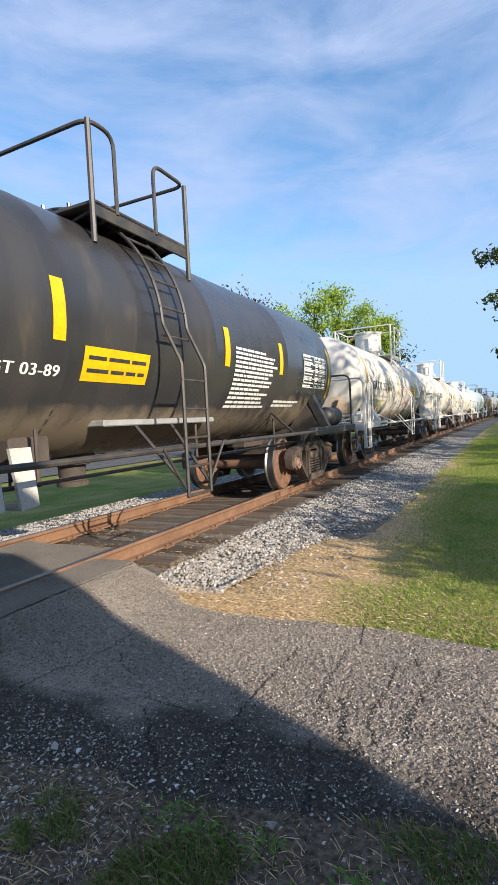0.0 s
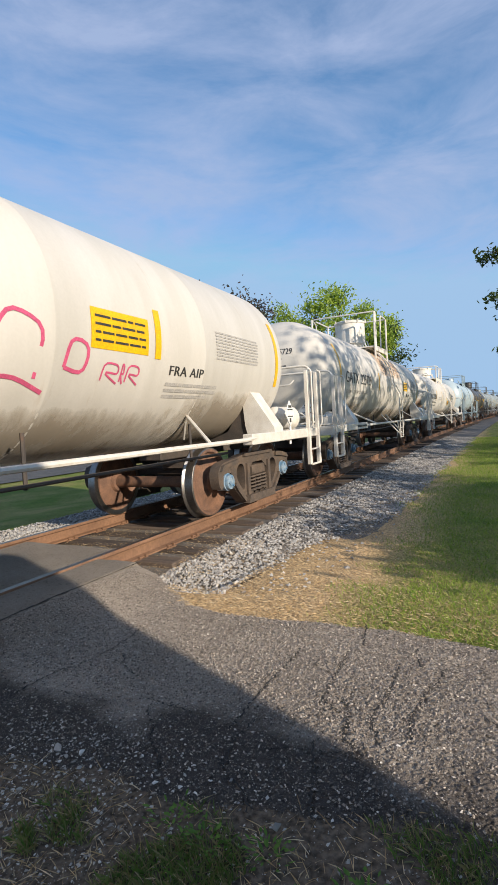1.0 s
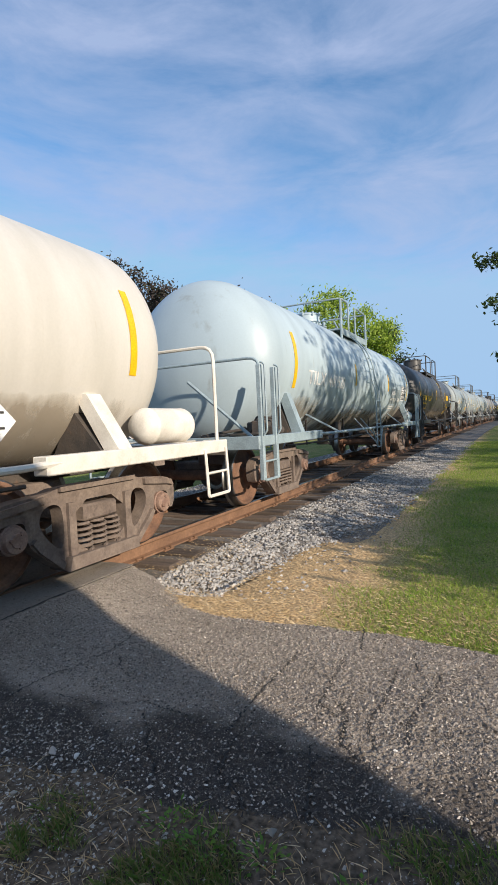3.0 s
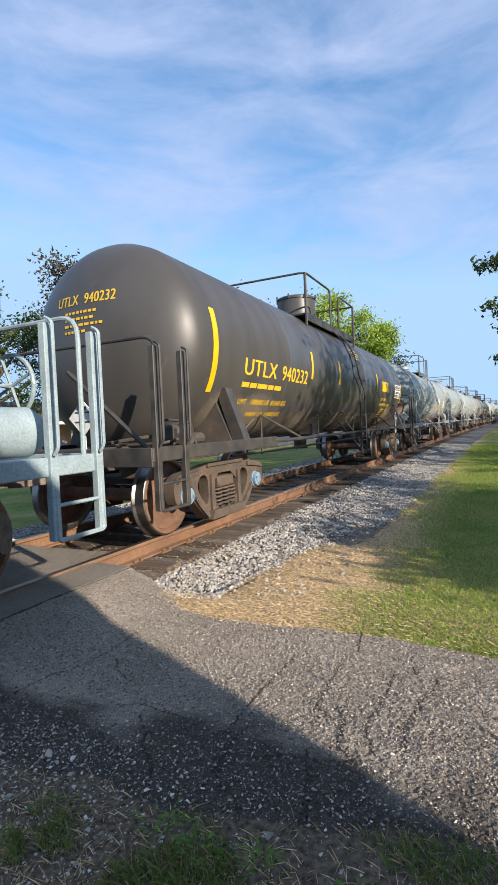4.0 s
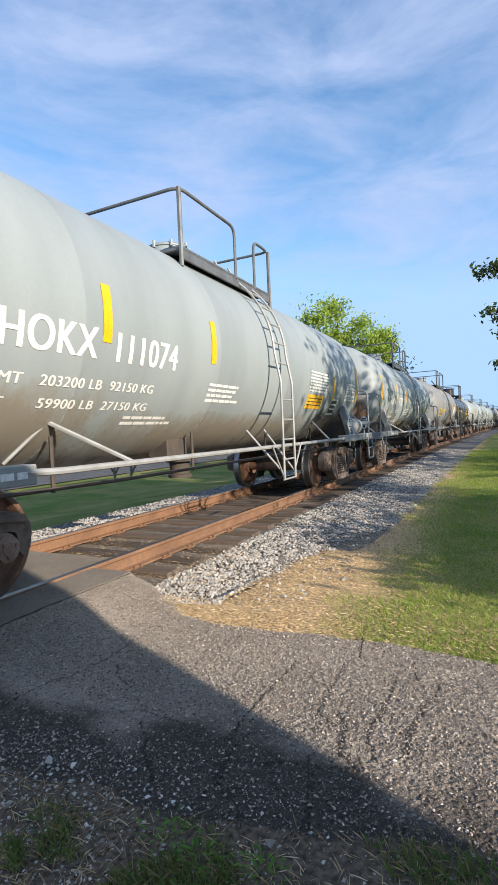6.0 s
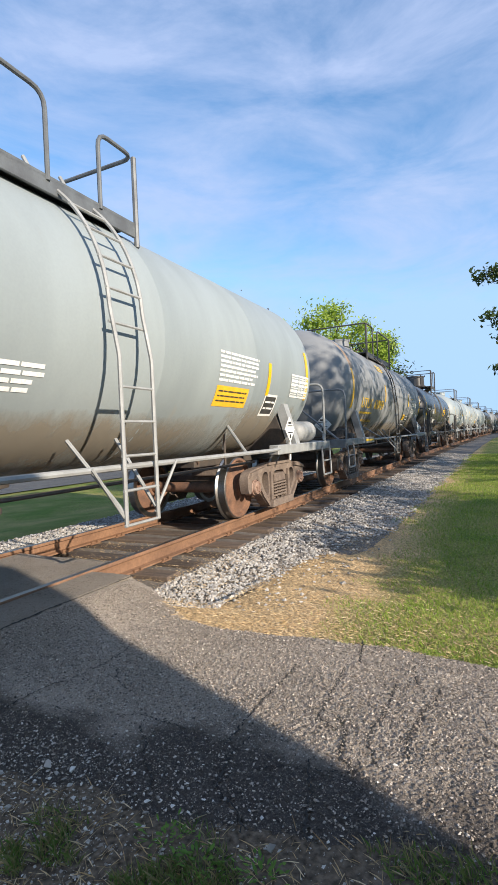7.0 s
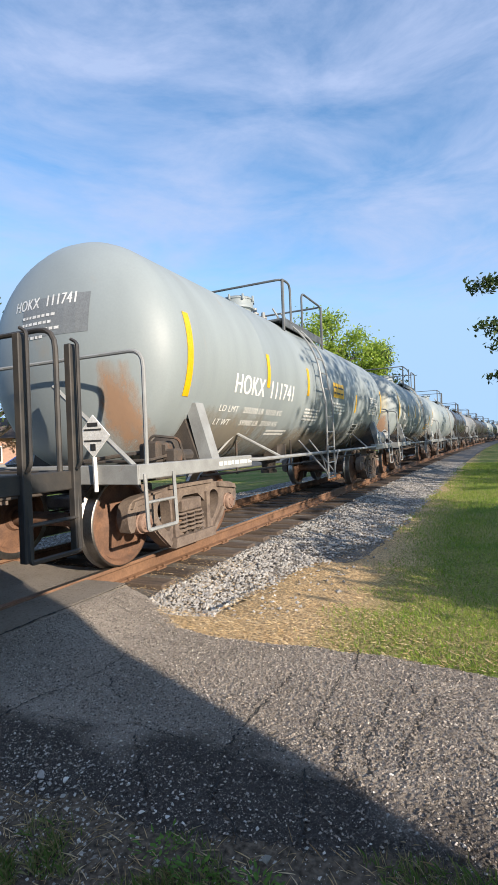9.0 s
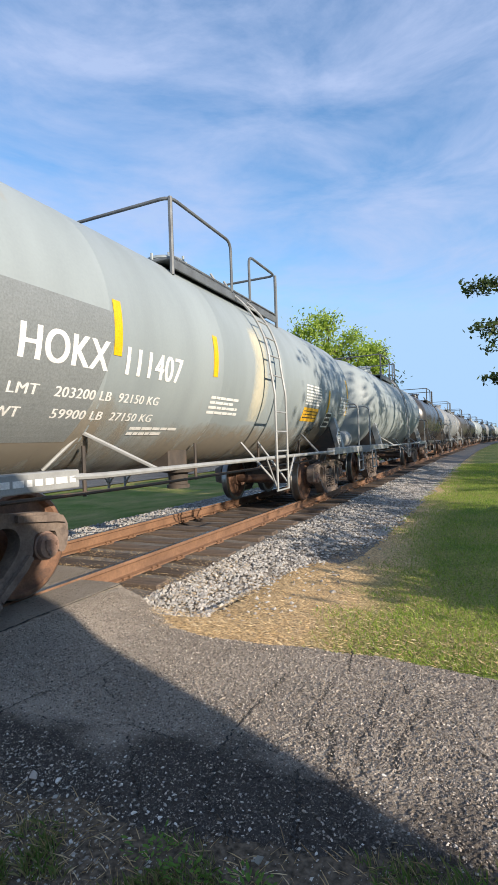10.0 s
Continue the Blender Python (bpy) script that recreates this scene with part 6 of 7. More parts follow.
def paint_grey(mark, number, dark_patch=False, dy=0.0, dz=0.0):
    def go(sp, car):
        zc = sp["zc"]
        if dark_patch:
            bm = bmesh.new()
            patch(bm, sp, -4.2, -2.9, 1.25, 2.35, 0.003, 0.25)
            part("repaint_patch", bm, surface("darker_grey_patch", (0.215, 0.23, 0.23), (0.195, 0.21, 0.21), 3, 0.5, bump=0.02), car, "darker grey touch-up patch", smooth=False)
        marks(sp, car, mark, number, M_LET_WHITE, -3.60 + dy, -2.75 + dy, -2.52 + dy, -1.68 + dy, 1.84 + dz, 0.25)
        weights(sp, car, M_LET_WHITE, -3.85 + dy, 1.60 + dz, "203200", "92150", "59900", "27150", 0.085, 1.9)
        stripes(sp, car, [(sp["y0"] + 0.06) / STRETCH], M_YELLOW, 0.11, 1.72, 2.62)
        stripes(sp, car, [-2.70 + dy, -1.05 + dy], M_YELLOW, 0.10)
        stripes(sp, car, [(sp["y1"] - 0.16) / STRETCH], M_YELLOW, 0.10, 1.75, 2.55)
        bars(sp, car, block(-1.0, -0.2, 1.55, 1.78, 4, 0.3), M_LET_WHITE)
        bars(sp, car, block(-2.2, -1.4, 1.30, 1.40, 2, 0.3), M_LET_WHITE)
        if number == "111741":
            panel(sp, car, 0.45, 1.2, 2.06, 2.36, M_YELLOW, M_LET_BLACK, 2, "notice", "yellow emergency notice with black print")
            bars(sp, car, block(0.45, 1.62, 1.72, 1.98, 4, 0.35), M_LET_WHITE)
            stripes(sp, car, [2.2], M_YELLOW, 0.10, 1.82, 2.23)
            panel(sp, car, 2.48, 2.88, 1.34, 1.54, M_LET_BLACK, M_LET_WHITE, 2)
            table_panel(sp, car, 3.6, 4.5, 1.84, 2.26, M_LET_WHITE, sp["paint"])
        else:
            panel(sp, car, 2.15, 2.95, 1.56, 1.80, M_ORANGE, M_LET_BLACK, 3, "notice", "orange emergency notice with black print")
            bars(sp, car, block(2.15, 3.15, 1.84, 2.22, 7, 0.2), M_LET_WHITE)
            stripes(sp, car, [3.45], M_YELLOW, 0.09, 1.75, 2.2)
            panel(sp, car, 3.5, 3.85, 1.50, 1.74, M_LET_BLACK, M_LET_WHITE, 2)
            table_panel(sp, car, 4.3, 5.0, 1.78, 2.12, M_LET_WHITE, sp["paint"])
        placard(car, 1.0, a1_of(sp) - 0.55, 1.30)
        placard(car, 1.42, a4_of(sp) - 1.15, 1.25, facing="side")
        sills_print(sp, car, M_LET_WHITE)
        if number == "111741":
            bm = bmesh.new()
            head_patch(bm, sp, -0.30, 0.58, 2.38, 2.80)
            part("repaint_patch", bm, surface("slate_touch_up_paint", (0.20, 0.215, 0.22), (0.18, 0.19, 0.195), 3, 0.5, bump=0.02), car, "darker grey touch-up patch behind the number", smooth=False)
        # rust stain below the handrail on the front head
        film(sp, car, "rust_stain", 0.58, 1.05, 1.15, 2.12, M_STAIN, "head")
        dust(sp, car)
        if dark_patch:
            film(sp, car, "repaint_blotch", 0.55, 1.12, 1.95, 2.75, M_PRIMER, "head")
            film(sp, car, "repaint_blotch", -4.75, -4.2, 1.7, 2.95, M_PRIMER)
            film(sp, car, "repaint_blotch", 0.0, 0.55, 1.5, 3.0, M_PRIMER)
    return go


def a1_of(sp):
    return sp["a1"] - sp["u"]


def a4_of(sp):
    return sp["a4"] - sp["u"]


def paint_utlx(sp, car):
    marks(sp, car, "UTLX", "630959", M_LET_YELLOW, -3.71, -2.72, -2.45, -1.42, 1.76, 0.25)
    bars(sp, car, [(-3.7, -2.5, 1.62, 0.045)], M_LET_YELLOW)
    weights(sp, car, M_LET_YELLOW, -3.8, 1.42, "203700", "92300", "59300", "26900", 0.075, 1.6)
    stripes(sp, car, [-4.63], M_YELLOW, 0.12, 1.72, 2.6)
    stripes(sp, car, [-1.30], M_YELLOW, 0.10)
    stripes(sp, car, [2.42], M_YELLOW, 0.11, 1.98, 2.42)
    stripes(sp, car, [(sp["y1"] - 0.16) / STRETCH], M_YELLOW, 0.10, 1.75, 2.5)
    panel(sp, car, 1.9, 2.3, 1.52, 1.70, M_YELLOW, M_LET_BLACK, 2, "notice", "yellow emergency notice")
    bars(sp, car, block(-1.5, -0.7, 2.85, 3.05, 3, 0.3), M_LET_YELLOW)
    bars(sp, car, [(3.08, 3.42, 2.26, 0.035)], M_LET_YELLOW)
    table_panel(sp, car, 3.08, 4.16, 1.78, 2.22, M_LET_WHITE, sp["paint"])
    panel(sp, car, 2.45, 2.87, 1.38, 1.62, M_LET_BLACK, M_LET_WHITE, 2)
    placard(car, 0.9, a1_of(sp) - 0.5, 1.35)
    dust(sp, car)
    film(sp, car, "rust_stain", -4.7, -4.35, 2.6, 3.45, M_ORANGE_RUST)
    placard(car, 1.42, a4_of(sp) - 1.15, 1.25, facing="side")
    sills_print(sp, car, M_LET_YELLOW)


def paint_tilx(sp, car):
    dust(sp, car)
    marks(sp, car, "TILX", "101308", M_LET_WHITE, -4.10, -3.35, -3.15, -2.12, 1.90, 0.24)
    weights(sp, car, M_LET_WHITE, -4.1, 1.66, "203300", "92200", "59700", "27100", 0.085, 1.75)
    stripes(sp, car, [-4.65], M_YELLOW, 0.12, 1.8, 2.7)
    stripes(sp, car, [-1.85, 1.2, 2.42], M_YELLOW, 0.10)
    stripes(sp, car, [(sp["y1"] - 0.16) / STRETCH], M_YELLOW, 0.10, 1.75, 2.6)
    panel(sp, car, 1.58, 2.33, 1.85, 2.2, M_YELLOW, M_LET_BLACK, 3, "notice", "yellow emergency notice")
    bars(sp, car, block(-2.4, -1.5, 1.45, 1.66, 4, 0.2), M_LET_WHITE)
    table_panel(sp, car, 3.9, 4.8, 1.85, 2.3, M_LET_WHITE, M_BLACK)
    panel(sp, car, 3.3, 3.75, 1.5, 1.75, M_LET_WHITE, M_LET_BLACK, 2)
    placard(car, 1.42, a4_of(sp) - 1.15, 1.25, facing="side")
    sills_print(sp, car, M_LET_WHITE)
    bm = bmesh.new()
    box(bm, sp["R"] * 0.90, sp["R"] + 0.10, -1.7, 0.15, sp["zc"] - 0.72, sp["zc"] - 0.66, 0.01)
    part("fairing", bm, M_STEEL_DARK, car, smooth=False)


WHITE_TOP = dict(wide=True, dome=(0.46, 0.80, 0.3), dome_mat=M_STEEL_WHITE, deck=(-0.5, 1.0), deck_z=-0.12, rail_h=1.02)
TRAIN = [
    dict(u=3.9, a1=-1.6, a4=9.38, R=1.22, zc=2.13, paint=M_BLACK, steel=M_STEEL_DARK, ladder=4.17, f=0.3, r=-0.02, rail_h=0.75, deck_z=-0.1, gear="greasy", deck=(-0.35, 1.12), dome=(0.34, 0.16, 0.3), brackets=(-1.75, -1.45), paintwork=(paint_black_gt,),
         label="black tank car with yellow stripes and white stencils"),
    dict(u=17.08, a1=11.6, a4=22.55, R=1.20, zc=2.10, paint=M_WHITE, steel=M_STEEL_WHITE, ladder=16.9, f=0.57, r=0.1, gear="greasy", cap="blue", posts=True, paintwork=(paint_white_one,), label="white tank car with pink and black graffiti", **WHITE_TOP),
    dict(u=30.25, a1=24.85, a4=35.65, R=1.20, zc=2.10, paint=M_WHITE, steel=M_STEEL_WHITE, ladder=30.2, f=0.48, r=0.1, gear="greasy", cap="blue", posts=True, paintwork=(paint_white_two,), label="white tank car with orange rust streaks below its dome", **WHITE_TOP),
    dict(u=44.3, a1=37.95, a4=50.6, R=1.16, zc=2.0, paint=M_WHITE, steel=M_STEEL_WHITE, ladder=44.2, f=0.29, r=0.1, dome=(0.5, 0.5, 0.2), dome_mat=M_STEEL_WHITE, deck=(-1.36, 0.72), deck_z=-0.2, rail_h=0.68, paintwork=(paint_white_three,), label="long cream-white tank car with black stencils"),
    dict(u=58.6, a1=52.9, a4=64.25, R=1.30, zc=2.20, paint=M_BLUE, steel=surface("pale_blue_steel", (0.31, 0.385, 0.41), (0.25, 0.31, 0.33), 6, 0.5, bump=0.08), ladder=58.5, f=0.4, r=0.1, deck=(-1.0, 1.2), posts=True, brake_wheel=True, paintwork=(paint_blue,), label="pale blue-grey tank car with a yellow-striped shell"),
    dict(u=72.65, a1=66.6, a4=78.7, R=1.28, zc=2.22, paint=M_DARK, steel=M_STEEL_DARK, ladder=72.74, f=0.33, r=0.0, rail_h=0.80, deck=(-1.7, 1.6), gear="greasy", cap="blue", posts=True, dome=(0.45, 0.62, 0.2), po=0.9, paintwork=(paint_dark,), label="dark grey tank car with yellow stencils"),
    dict(u=86.3, a1=81.15, a4=91.47, R=1.30, zc=2.195, paint=M_GREY, steel=M_STEEL_GREY, ladder=86.75, f=0.05, r=-0.25, hd=0.34, jacket=True, rail_h=0.80, deck=(-1.35, 1.15), cap="red", po=0.35, paintwork=(paint_grey("HOKX", "111297", False, -0.3, 0.12),), label="light grey tank car with white stencils and a rust stain"),
    dict(u=98.9, a1=93.75, a4=104.1, R=1.335, zc=2.22, paint=M_GREY, steel=M_STEEL_GREY, ladder=99.5, f=0.25, r=-0.05, deck=(-1.0, 1.4), po=0.5, paintwork=(paint_grey("HOKX", "111074"),), label="light grey tank car with white stencils and a rust stain"),
    dict(u=111.4, a1=106.35, a4=116.4, R=1.335, zc=2.22, paint=M_GREY, steel=M_STEEL_GREY, ladder=111.85, f=0.25, r=-0.05, deck=(-1.2, 1.22), po=0.5, paintwork=(paint_grey("HOKX", "111778"),), label="light grey tank car with white stencils and a rust stain"),
    dict(u=123.8, a1=118.82, a4=128.8, R=1.35, zc=2.235, paint=M_GREY_WARM, rails=M_STEEL_DARK, steel=M_STEEL_MID, ladder=123.2, f=0.28, r=-0.05, rail_h=0.84, deck=(-1.66, 1.38), paintwork=(paint_utlx,), label="weathered mid-grey tank car with yellow stencils"),
    dict(u=136.2, a1=131.09, a4=141.4, R=1.25, zc=2.13, paint=M_BLACK, steel=M_STEEL_DARK, ladder=136.05, f=0.42, r=0.0, rail_h=0.86, deck_z=0.02, deck=(-0.75, 0.80), dome=(0.5, 0.68, 0.1), posts=True, po=0.8, paintwork=(paint_tilx,), label="black tank car with white stencils and yellow stripes"),
    dict(u=148.65, a1=143.44, a4=153.85, R=1.335, zc=2.22, paint=M_GREY, steel=M_STEEL_GREY, ladder=148.2, f=0.49, r=0.1, deck=(-1.1, 1.0), po=0.35, posts=False, paintwork=(paint_grey("HOKX", "111741"),), label="light grey tank car with white stencils and a rust stain"),
    dict(u=161.1, a1=156.2, a4=166.0, R=1.35, zc=2.225, paint=M_GREY, steel=M_STEEL_GREY, ladder=161.6, f=0.26, r=-0.05, deck=(-1.25, 1.8), paintwork=(paint_grey("HOKX", "111407", True),), label="light grey tank car with a darker repainted patch"),
]
u = 173.5
for k, (paint, steel, R) in enumerate(((M_GREY, M_STEEL_GREY, 1.36), (M_BLACK, M_STEEL_DARK, 1.3), (M_GREY_WARM, M_STEEL_GREY, 1.33), (M_DARK, M_STEEL_DARK, 1.33), (M_BLACK, M_STEEL_DARK, 1.3), (M_GREY, M_STEEL_GREY, 1.36),
                                       (M_BLACK, M_STEEL_DARK, 1.3), (M_GREY_WARM, M_STEEL_GREY, 1.36), (M_BLACK, M_STEEL_DARK, 1.3), (M_GREY, M_STEEL_GREY, 1.33))):
    TRAIN.append(dict(u=u, a1=u - 5.1, a4=u + 5.1, R=R, zc=2.22, paint=paint, steel=steel, ladder=u + 0.2, full=False, label="grey tank car further back in the train" if steel is M_STEEL_GREY else "black tank car further back in the train"))
    u += 12.55
for spec in TRAIN:
    # spread the cars along the train to suit its pace
    for key in ("u", "a1", "a4", "ladder"):
        spec[key] = 2.4 + (spec[key] - 2.4) * STRETCH
    if "deck" in spec:
        spec["deck"] = tuple(v * STRETCH for v in spec["deck"])
    build_car(spec)


# ---- trees ----
M_BARK = surface("grey_brown_bark", (0.11, 0.085, 0.065), (0.07, 0.055, 0.045), 5, 0.95, bump=0.6, fine=25, stretch=(3, 3, 0.6))
M_LEAF_FRESH = island_surface("fresh_green_leaves", [(0.26, 0.37, 0.035), (0.36, 0.47, 0.06), (0.16, 0.25, 0.03), (0.44, 0.52, 0.10)], 0.6, trans=0.4)
M_LEAF_DARK = island_surface("dark_bronze_leaves", [(0.055, 0.05, 0.045), (0.085, 0.065, 0.06), (0.06, 0.07, 0.035), (0.11, 0.08, 0.085)], 0.7, trans=0.25)
M_LEAF_OAK = island_surface("oak_leaves", [(0.05, 0.085, 0.02), (0.075, 0.11, 0.03), (0.04, 0.06, 0.018)], 0.6, trans=0.3)


def tree(name, x, y, base, height, spread, crown_low, leaf_mat, leaves, leaf, label, seed, clump=0.9, limbs=9, squash=1.0, boughs=()):
    """A broadleaf tree: tapered trunk, limbs that fork, and leaves gathered in clumps round the twigs."""
    rng = random.Random(seed)
    root = new(name)
    root.location = (x, y, base)
    tagged(root, label, "tree", kind="")
    bm = bmesh.new()
    fork = crown_low * 0.9
    lean = Vector((rng.uniform(-0.3, 0.3), rng.uniform(-0.3, 0.3), 0))
    r0 = 0.024 * height
    tube(bm, [(0, 0, -0.2), (0, 0, 0.2), lean * 0.5 + Vector((0, 0, fork)), lean + Vector((0, 0, height * 0.82))], r0 * 1.25, 9, 0.8, r0 * 0.12)
    part("trunk", bm, M_BARK, root)
    tips = []
    bm = bmesh.new()
    for i in range(limbs):
        a = 2.399 * i + rng.uniform(-0.4, 0.4)
        s = (i + 0.5) / limbs
        z0 = fork + (height * 0.62 - fork) * s
        reach = spread * (0.55 + 0.45 * math.sin(math.pi * (0.25 + 0.6 * s))) * rng.uniform(0.75, 1.05)
        rise = (height - z0) * rng.uniform(0.35, 0.75) * (0.5 + 0.5 * s)
        p0 = lean * s + Vector((0, 0, z0))
        p1 = p0 + Vector((math.cos(a) * reach * 0.5, math.sin(a) * reach * 0.5, rise * 0.6))
        p2 = p0 + Vector((math.cos(a) * reach, math.sin(a) * reach, rise))
        tube(bm, [p0, p1, p2], r0 * 0.5, 6, 0.5, r0 * 0.07)
        tips += [p2, (p1 + p2) / 2]
        for _ in range(4):
            q0 = p0.lerp(p2, rng.uniform(0.35, 0.9))
            b = a + rng.uniform(-1.3, 1.3)
            L = reach * rng.uniform(0.25, 0.5)
            q1 = q0 + Vector((math.cos(b) * L, math.sin(b) * L, L * rng.uniform(-0.15, 0.9)))
            tube(bm, [q0, q0.lerp(q1, 0.5) + Vector((0, 0, 0.1 * L)), q1], r0 * 0.16, 5, 0.2, r0 * 0.04)
            tips += [q1, q0.lerp(q1, 0.6)]
    sprays = []
    for tip, wide in boughs:
        q = Vector(tip) - root.location
        p = Vector((0, 0, min(q.z + 1.2, height * 0.6)))
        tube(bm, [p, p.lerp(q, 0.5) + Vector((0, 0, 0.5)), q], r0 * 0.3, 6, 0.6, 0.008)
        for _ in range(9):
            e = q + Vector((rng.uniform(-0.8, 1.0), rng.uniform(-0.6, 0.6), rng.uniform(-0.45, 0.45))) * wide
            tube(bm, [p.lerp(q, rng.uniform(0.86, 0.99)), e], 0.012, 4, 0, 0.004)
            sprays.append(e)
    top = lean + Vector((0, 0, height * 0.9))
    tips += [top, top - Vector((0, 0, height * 0.1))]
    part("branchwork", bm, M_BARK, root)
    verts, faces = [], []
    per = max(1, leaves // len(tips))
    for t, near in [(t, False) for t in tips] + [(t, True) for t in sprays]:
        size = 0.26 * rng.uniform(0.6, 1.2) if near else clump * rng.uniform(0.6, 1.25)
        for _ in range(22 if near else per):
            d = Vector((rng.gauss(0, 1), rng.gauss(0, 1), rng.gauss(0, 0.75) * squash)) * size * 0.5
            p = t + d
            n = Vector((rng.gauss(0, 1), rng.gauss(0, 1), rng.gauss(0.5, 1))).normalized()
            u = n.orthogonal().normalized() * leaf * rng.uniform(0.6, 1.3)
            u = Matrix.Rotation(rng.uniform(0, 6.28), 3, n) @ u
            v = n.cross(u) * 0.6
            o = len(verts)
            verts += [tuple(p - u), tuple(p + v * 0.8), tuple(p + u), tuple(p - v * 0.8)]
            faces.append((o, o + 1, o + 2, o + 3))
    me = bpy.data.meshes.new("crown")
    me.from_pydata(verts, [], faces)
    me.update()
    me.materials.append(leaf_mat)
    part_of("crown", me, parent=root, smooth=False)
    return root


tree("tree", -13.6, 60, -0.5, 18.6, 6.9, 4.5, M_LEAF_FRESH, 15000, 0.20, "tall broadleaf tree in fresh green leaf behind the railway", 5, 1.5, 12)
tree("tree", -10.2, 62, -0.5, 13.4, 3.6, 3.0, M_LEAF_OAK, 9000, 0.2, "darker broadleaf tree beside the taller green one", 8, 1.3, 10)
tree("tree", -14.6, 31, -0.5, 12.2, 4.4, 3.0, M_LEAF_DARK, 13000, 0.12, "thin-leaved dark bronze tree behind the train", 11, 0.9, 12)
tree("tree", -21.0, 30, -0.5, 15.6, 5.5, 3.0, M_LEAF_DARK, 21000, 0.14, "dark bronze-leaved tree beyond the street", 12, 1.1, 13)
tree("tree", -31.0, 27, -0.5, 14.5, 5.8, 2.5, M_LEAF_OAK, 11000, 0.15, "dark green broadleaf tree beyond the street", 13, 1.2, 12)
tree("tree", -29.0, 40, -0.5, 13.0, 5.8, 1.5, M_LEAF_OAK, 11000, 0.17, "dense green tree beside the house", 14, 1.3, 12)
# oaks on the lawn beside the track
tree("oak_tree", 10.3, 18.6, -0.3, 9.0, 5.0, 2.6, M_LEAF_OAK, 11000, 0.065, "spreading oak with small dark leaves on the lawn", 21, 0.75, 14, 0.6,
     [((4.20, 14.0, 5.0), 0.36), ((4.55, 14.0, 4.95), 0.42), ((4.25, 14.0, 3.85), 0.32), ((4.6, 14.1, 3.5), 0.4), ((4.50, 14.0, 2.6), 0.25), ((4.95, 14.3, 2.5), 0.4)])
tree("oak_tree", 13.5, 6.6, -0.3, 8.8, 3.0, 4.8, M_LEAF_OAK, 3800, 0.12, "spreading oak on the lawn", 22, 1.0, 13)
tree("oak_tree", 13.2, 13.2, -0.3, 9.0, 4.2, 2.4, M_LEAF_OAK, 1500, 0.12, "spreading oak on the lawn", 23, 1.0, 13)
tree("oak_tree", 17.0, 17.5, -0.3, 9.5, 5.5, 2.4, M_LEAF_OAK, 4500, 0.13, "spreading oak on the lawn", 24, 1.0, 13)
tree("small_tree", 10.2, 4.5, -0.3, 2.6, 2.3, 0.7, M_LEAF_OAK, 15000, 0.10, "low bushy tree on the lawn", 31, 0.8, 10)
tree("small_tree", 11.0, 7.2, -0.3, 2.8, 2.0, 0.7, M_LEAF_OAK, 12000, 0.10, "low bushy tree on the lawn", 32, 0.8, 10)
oak = tree("oak_tree", 19.0, 27.5, -0.3, 9.5, 5.5, 2.0, M_LEAF_OAK, 4500, 0.14, "spreading oak on the lawn", 25, 1.1, 13)
for i in range(9):
    copy_thing(oak, pose(19.5 + bend(36 + 9.5 * i) + random.uniform(-1.5, 1.5), 36 + 9.5 * i, -0.3, 0, 0, 47 * i))
for i in range(9):
    tree("tree", 15.4 + bend(95 + 16 * i) - i * 0.45 + random.uniform(-1, 1), 95 + 16 * i, -0.4, random.uniform(7, 11), 5.0, 1.5, M_LEAF_OAK, 3000, 0.4, "far green tree near the line's end", 40 + i, 1.6, 9)
for i in range(12):
    tree("tree", -9.0 - 3.2 * i + random.uniform(-1, 1), 140 + random.uniform(-10, 30), -0.5, random.uniform(7, 10), 5.5, 1.2, M_LEAF_OAK, 2600, 0.45, "far green tree beyond the train", 60 + i, 1.8, 9)


# ---- beyond the train ----
M_STREET = asphalt_material("street_asphalt", (0.10, 0.10, 0.10), (0.14, 0.14, 0.135), (0.25, 0.24, 0.23), 0.4)
street = part("road_beyond", sheet([-24 + i for i in range(14)], [-30 + 10 * i for i in range(18)], lambda x, y: -0.44), M_STREET)
tagged(street, "grey asphalt street running beside the railway", "road", kind="structure")
M_CAR_BLUE = surface("blue_car_paint", (0.02, 0.05, 0.22), (0.025, 0.06, 0.25), 2, 0.25, metal=0.3, bump=0.0, coat=0.8)
M_CAR_WHITE = surface("white_car_paint", (0.7, 0.7, 0.7), (0.66, 0.66, 0.66), 2, 0.3, bump=0.0, coat=0.8)
M_GLASS = surface("dark_car_glass", (0.02, 0.022, 0.025), (0.025, 0.027, 0.03), 3, 0.08, bump=0.0, spec=0.8)
M_TYRE = surface("black_rubber", (0.02, 0.02, 0.02), (0.03, 0.03, 0.03), 8, 0.85, bump=0.2)
M_RIM = surface("alloy_rim", (0.5, 0.5, 0.5), (0.4, 0.4, 0.4), 8, 0.35, metal=0.9, bump=0.0)
M_LAMP = surface("clear_lamp_lens", (0.8, 0.8, 0.78), (0.7, 0.7, 0.68), 8, 0.15, bump=0.0)


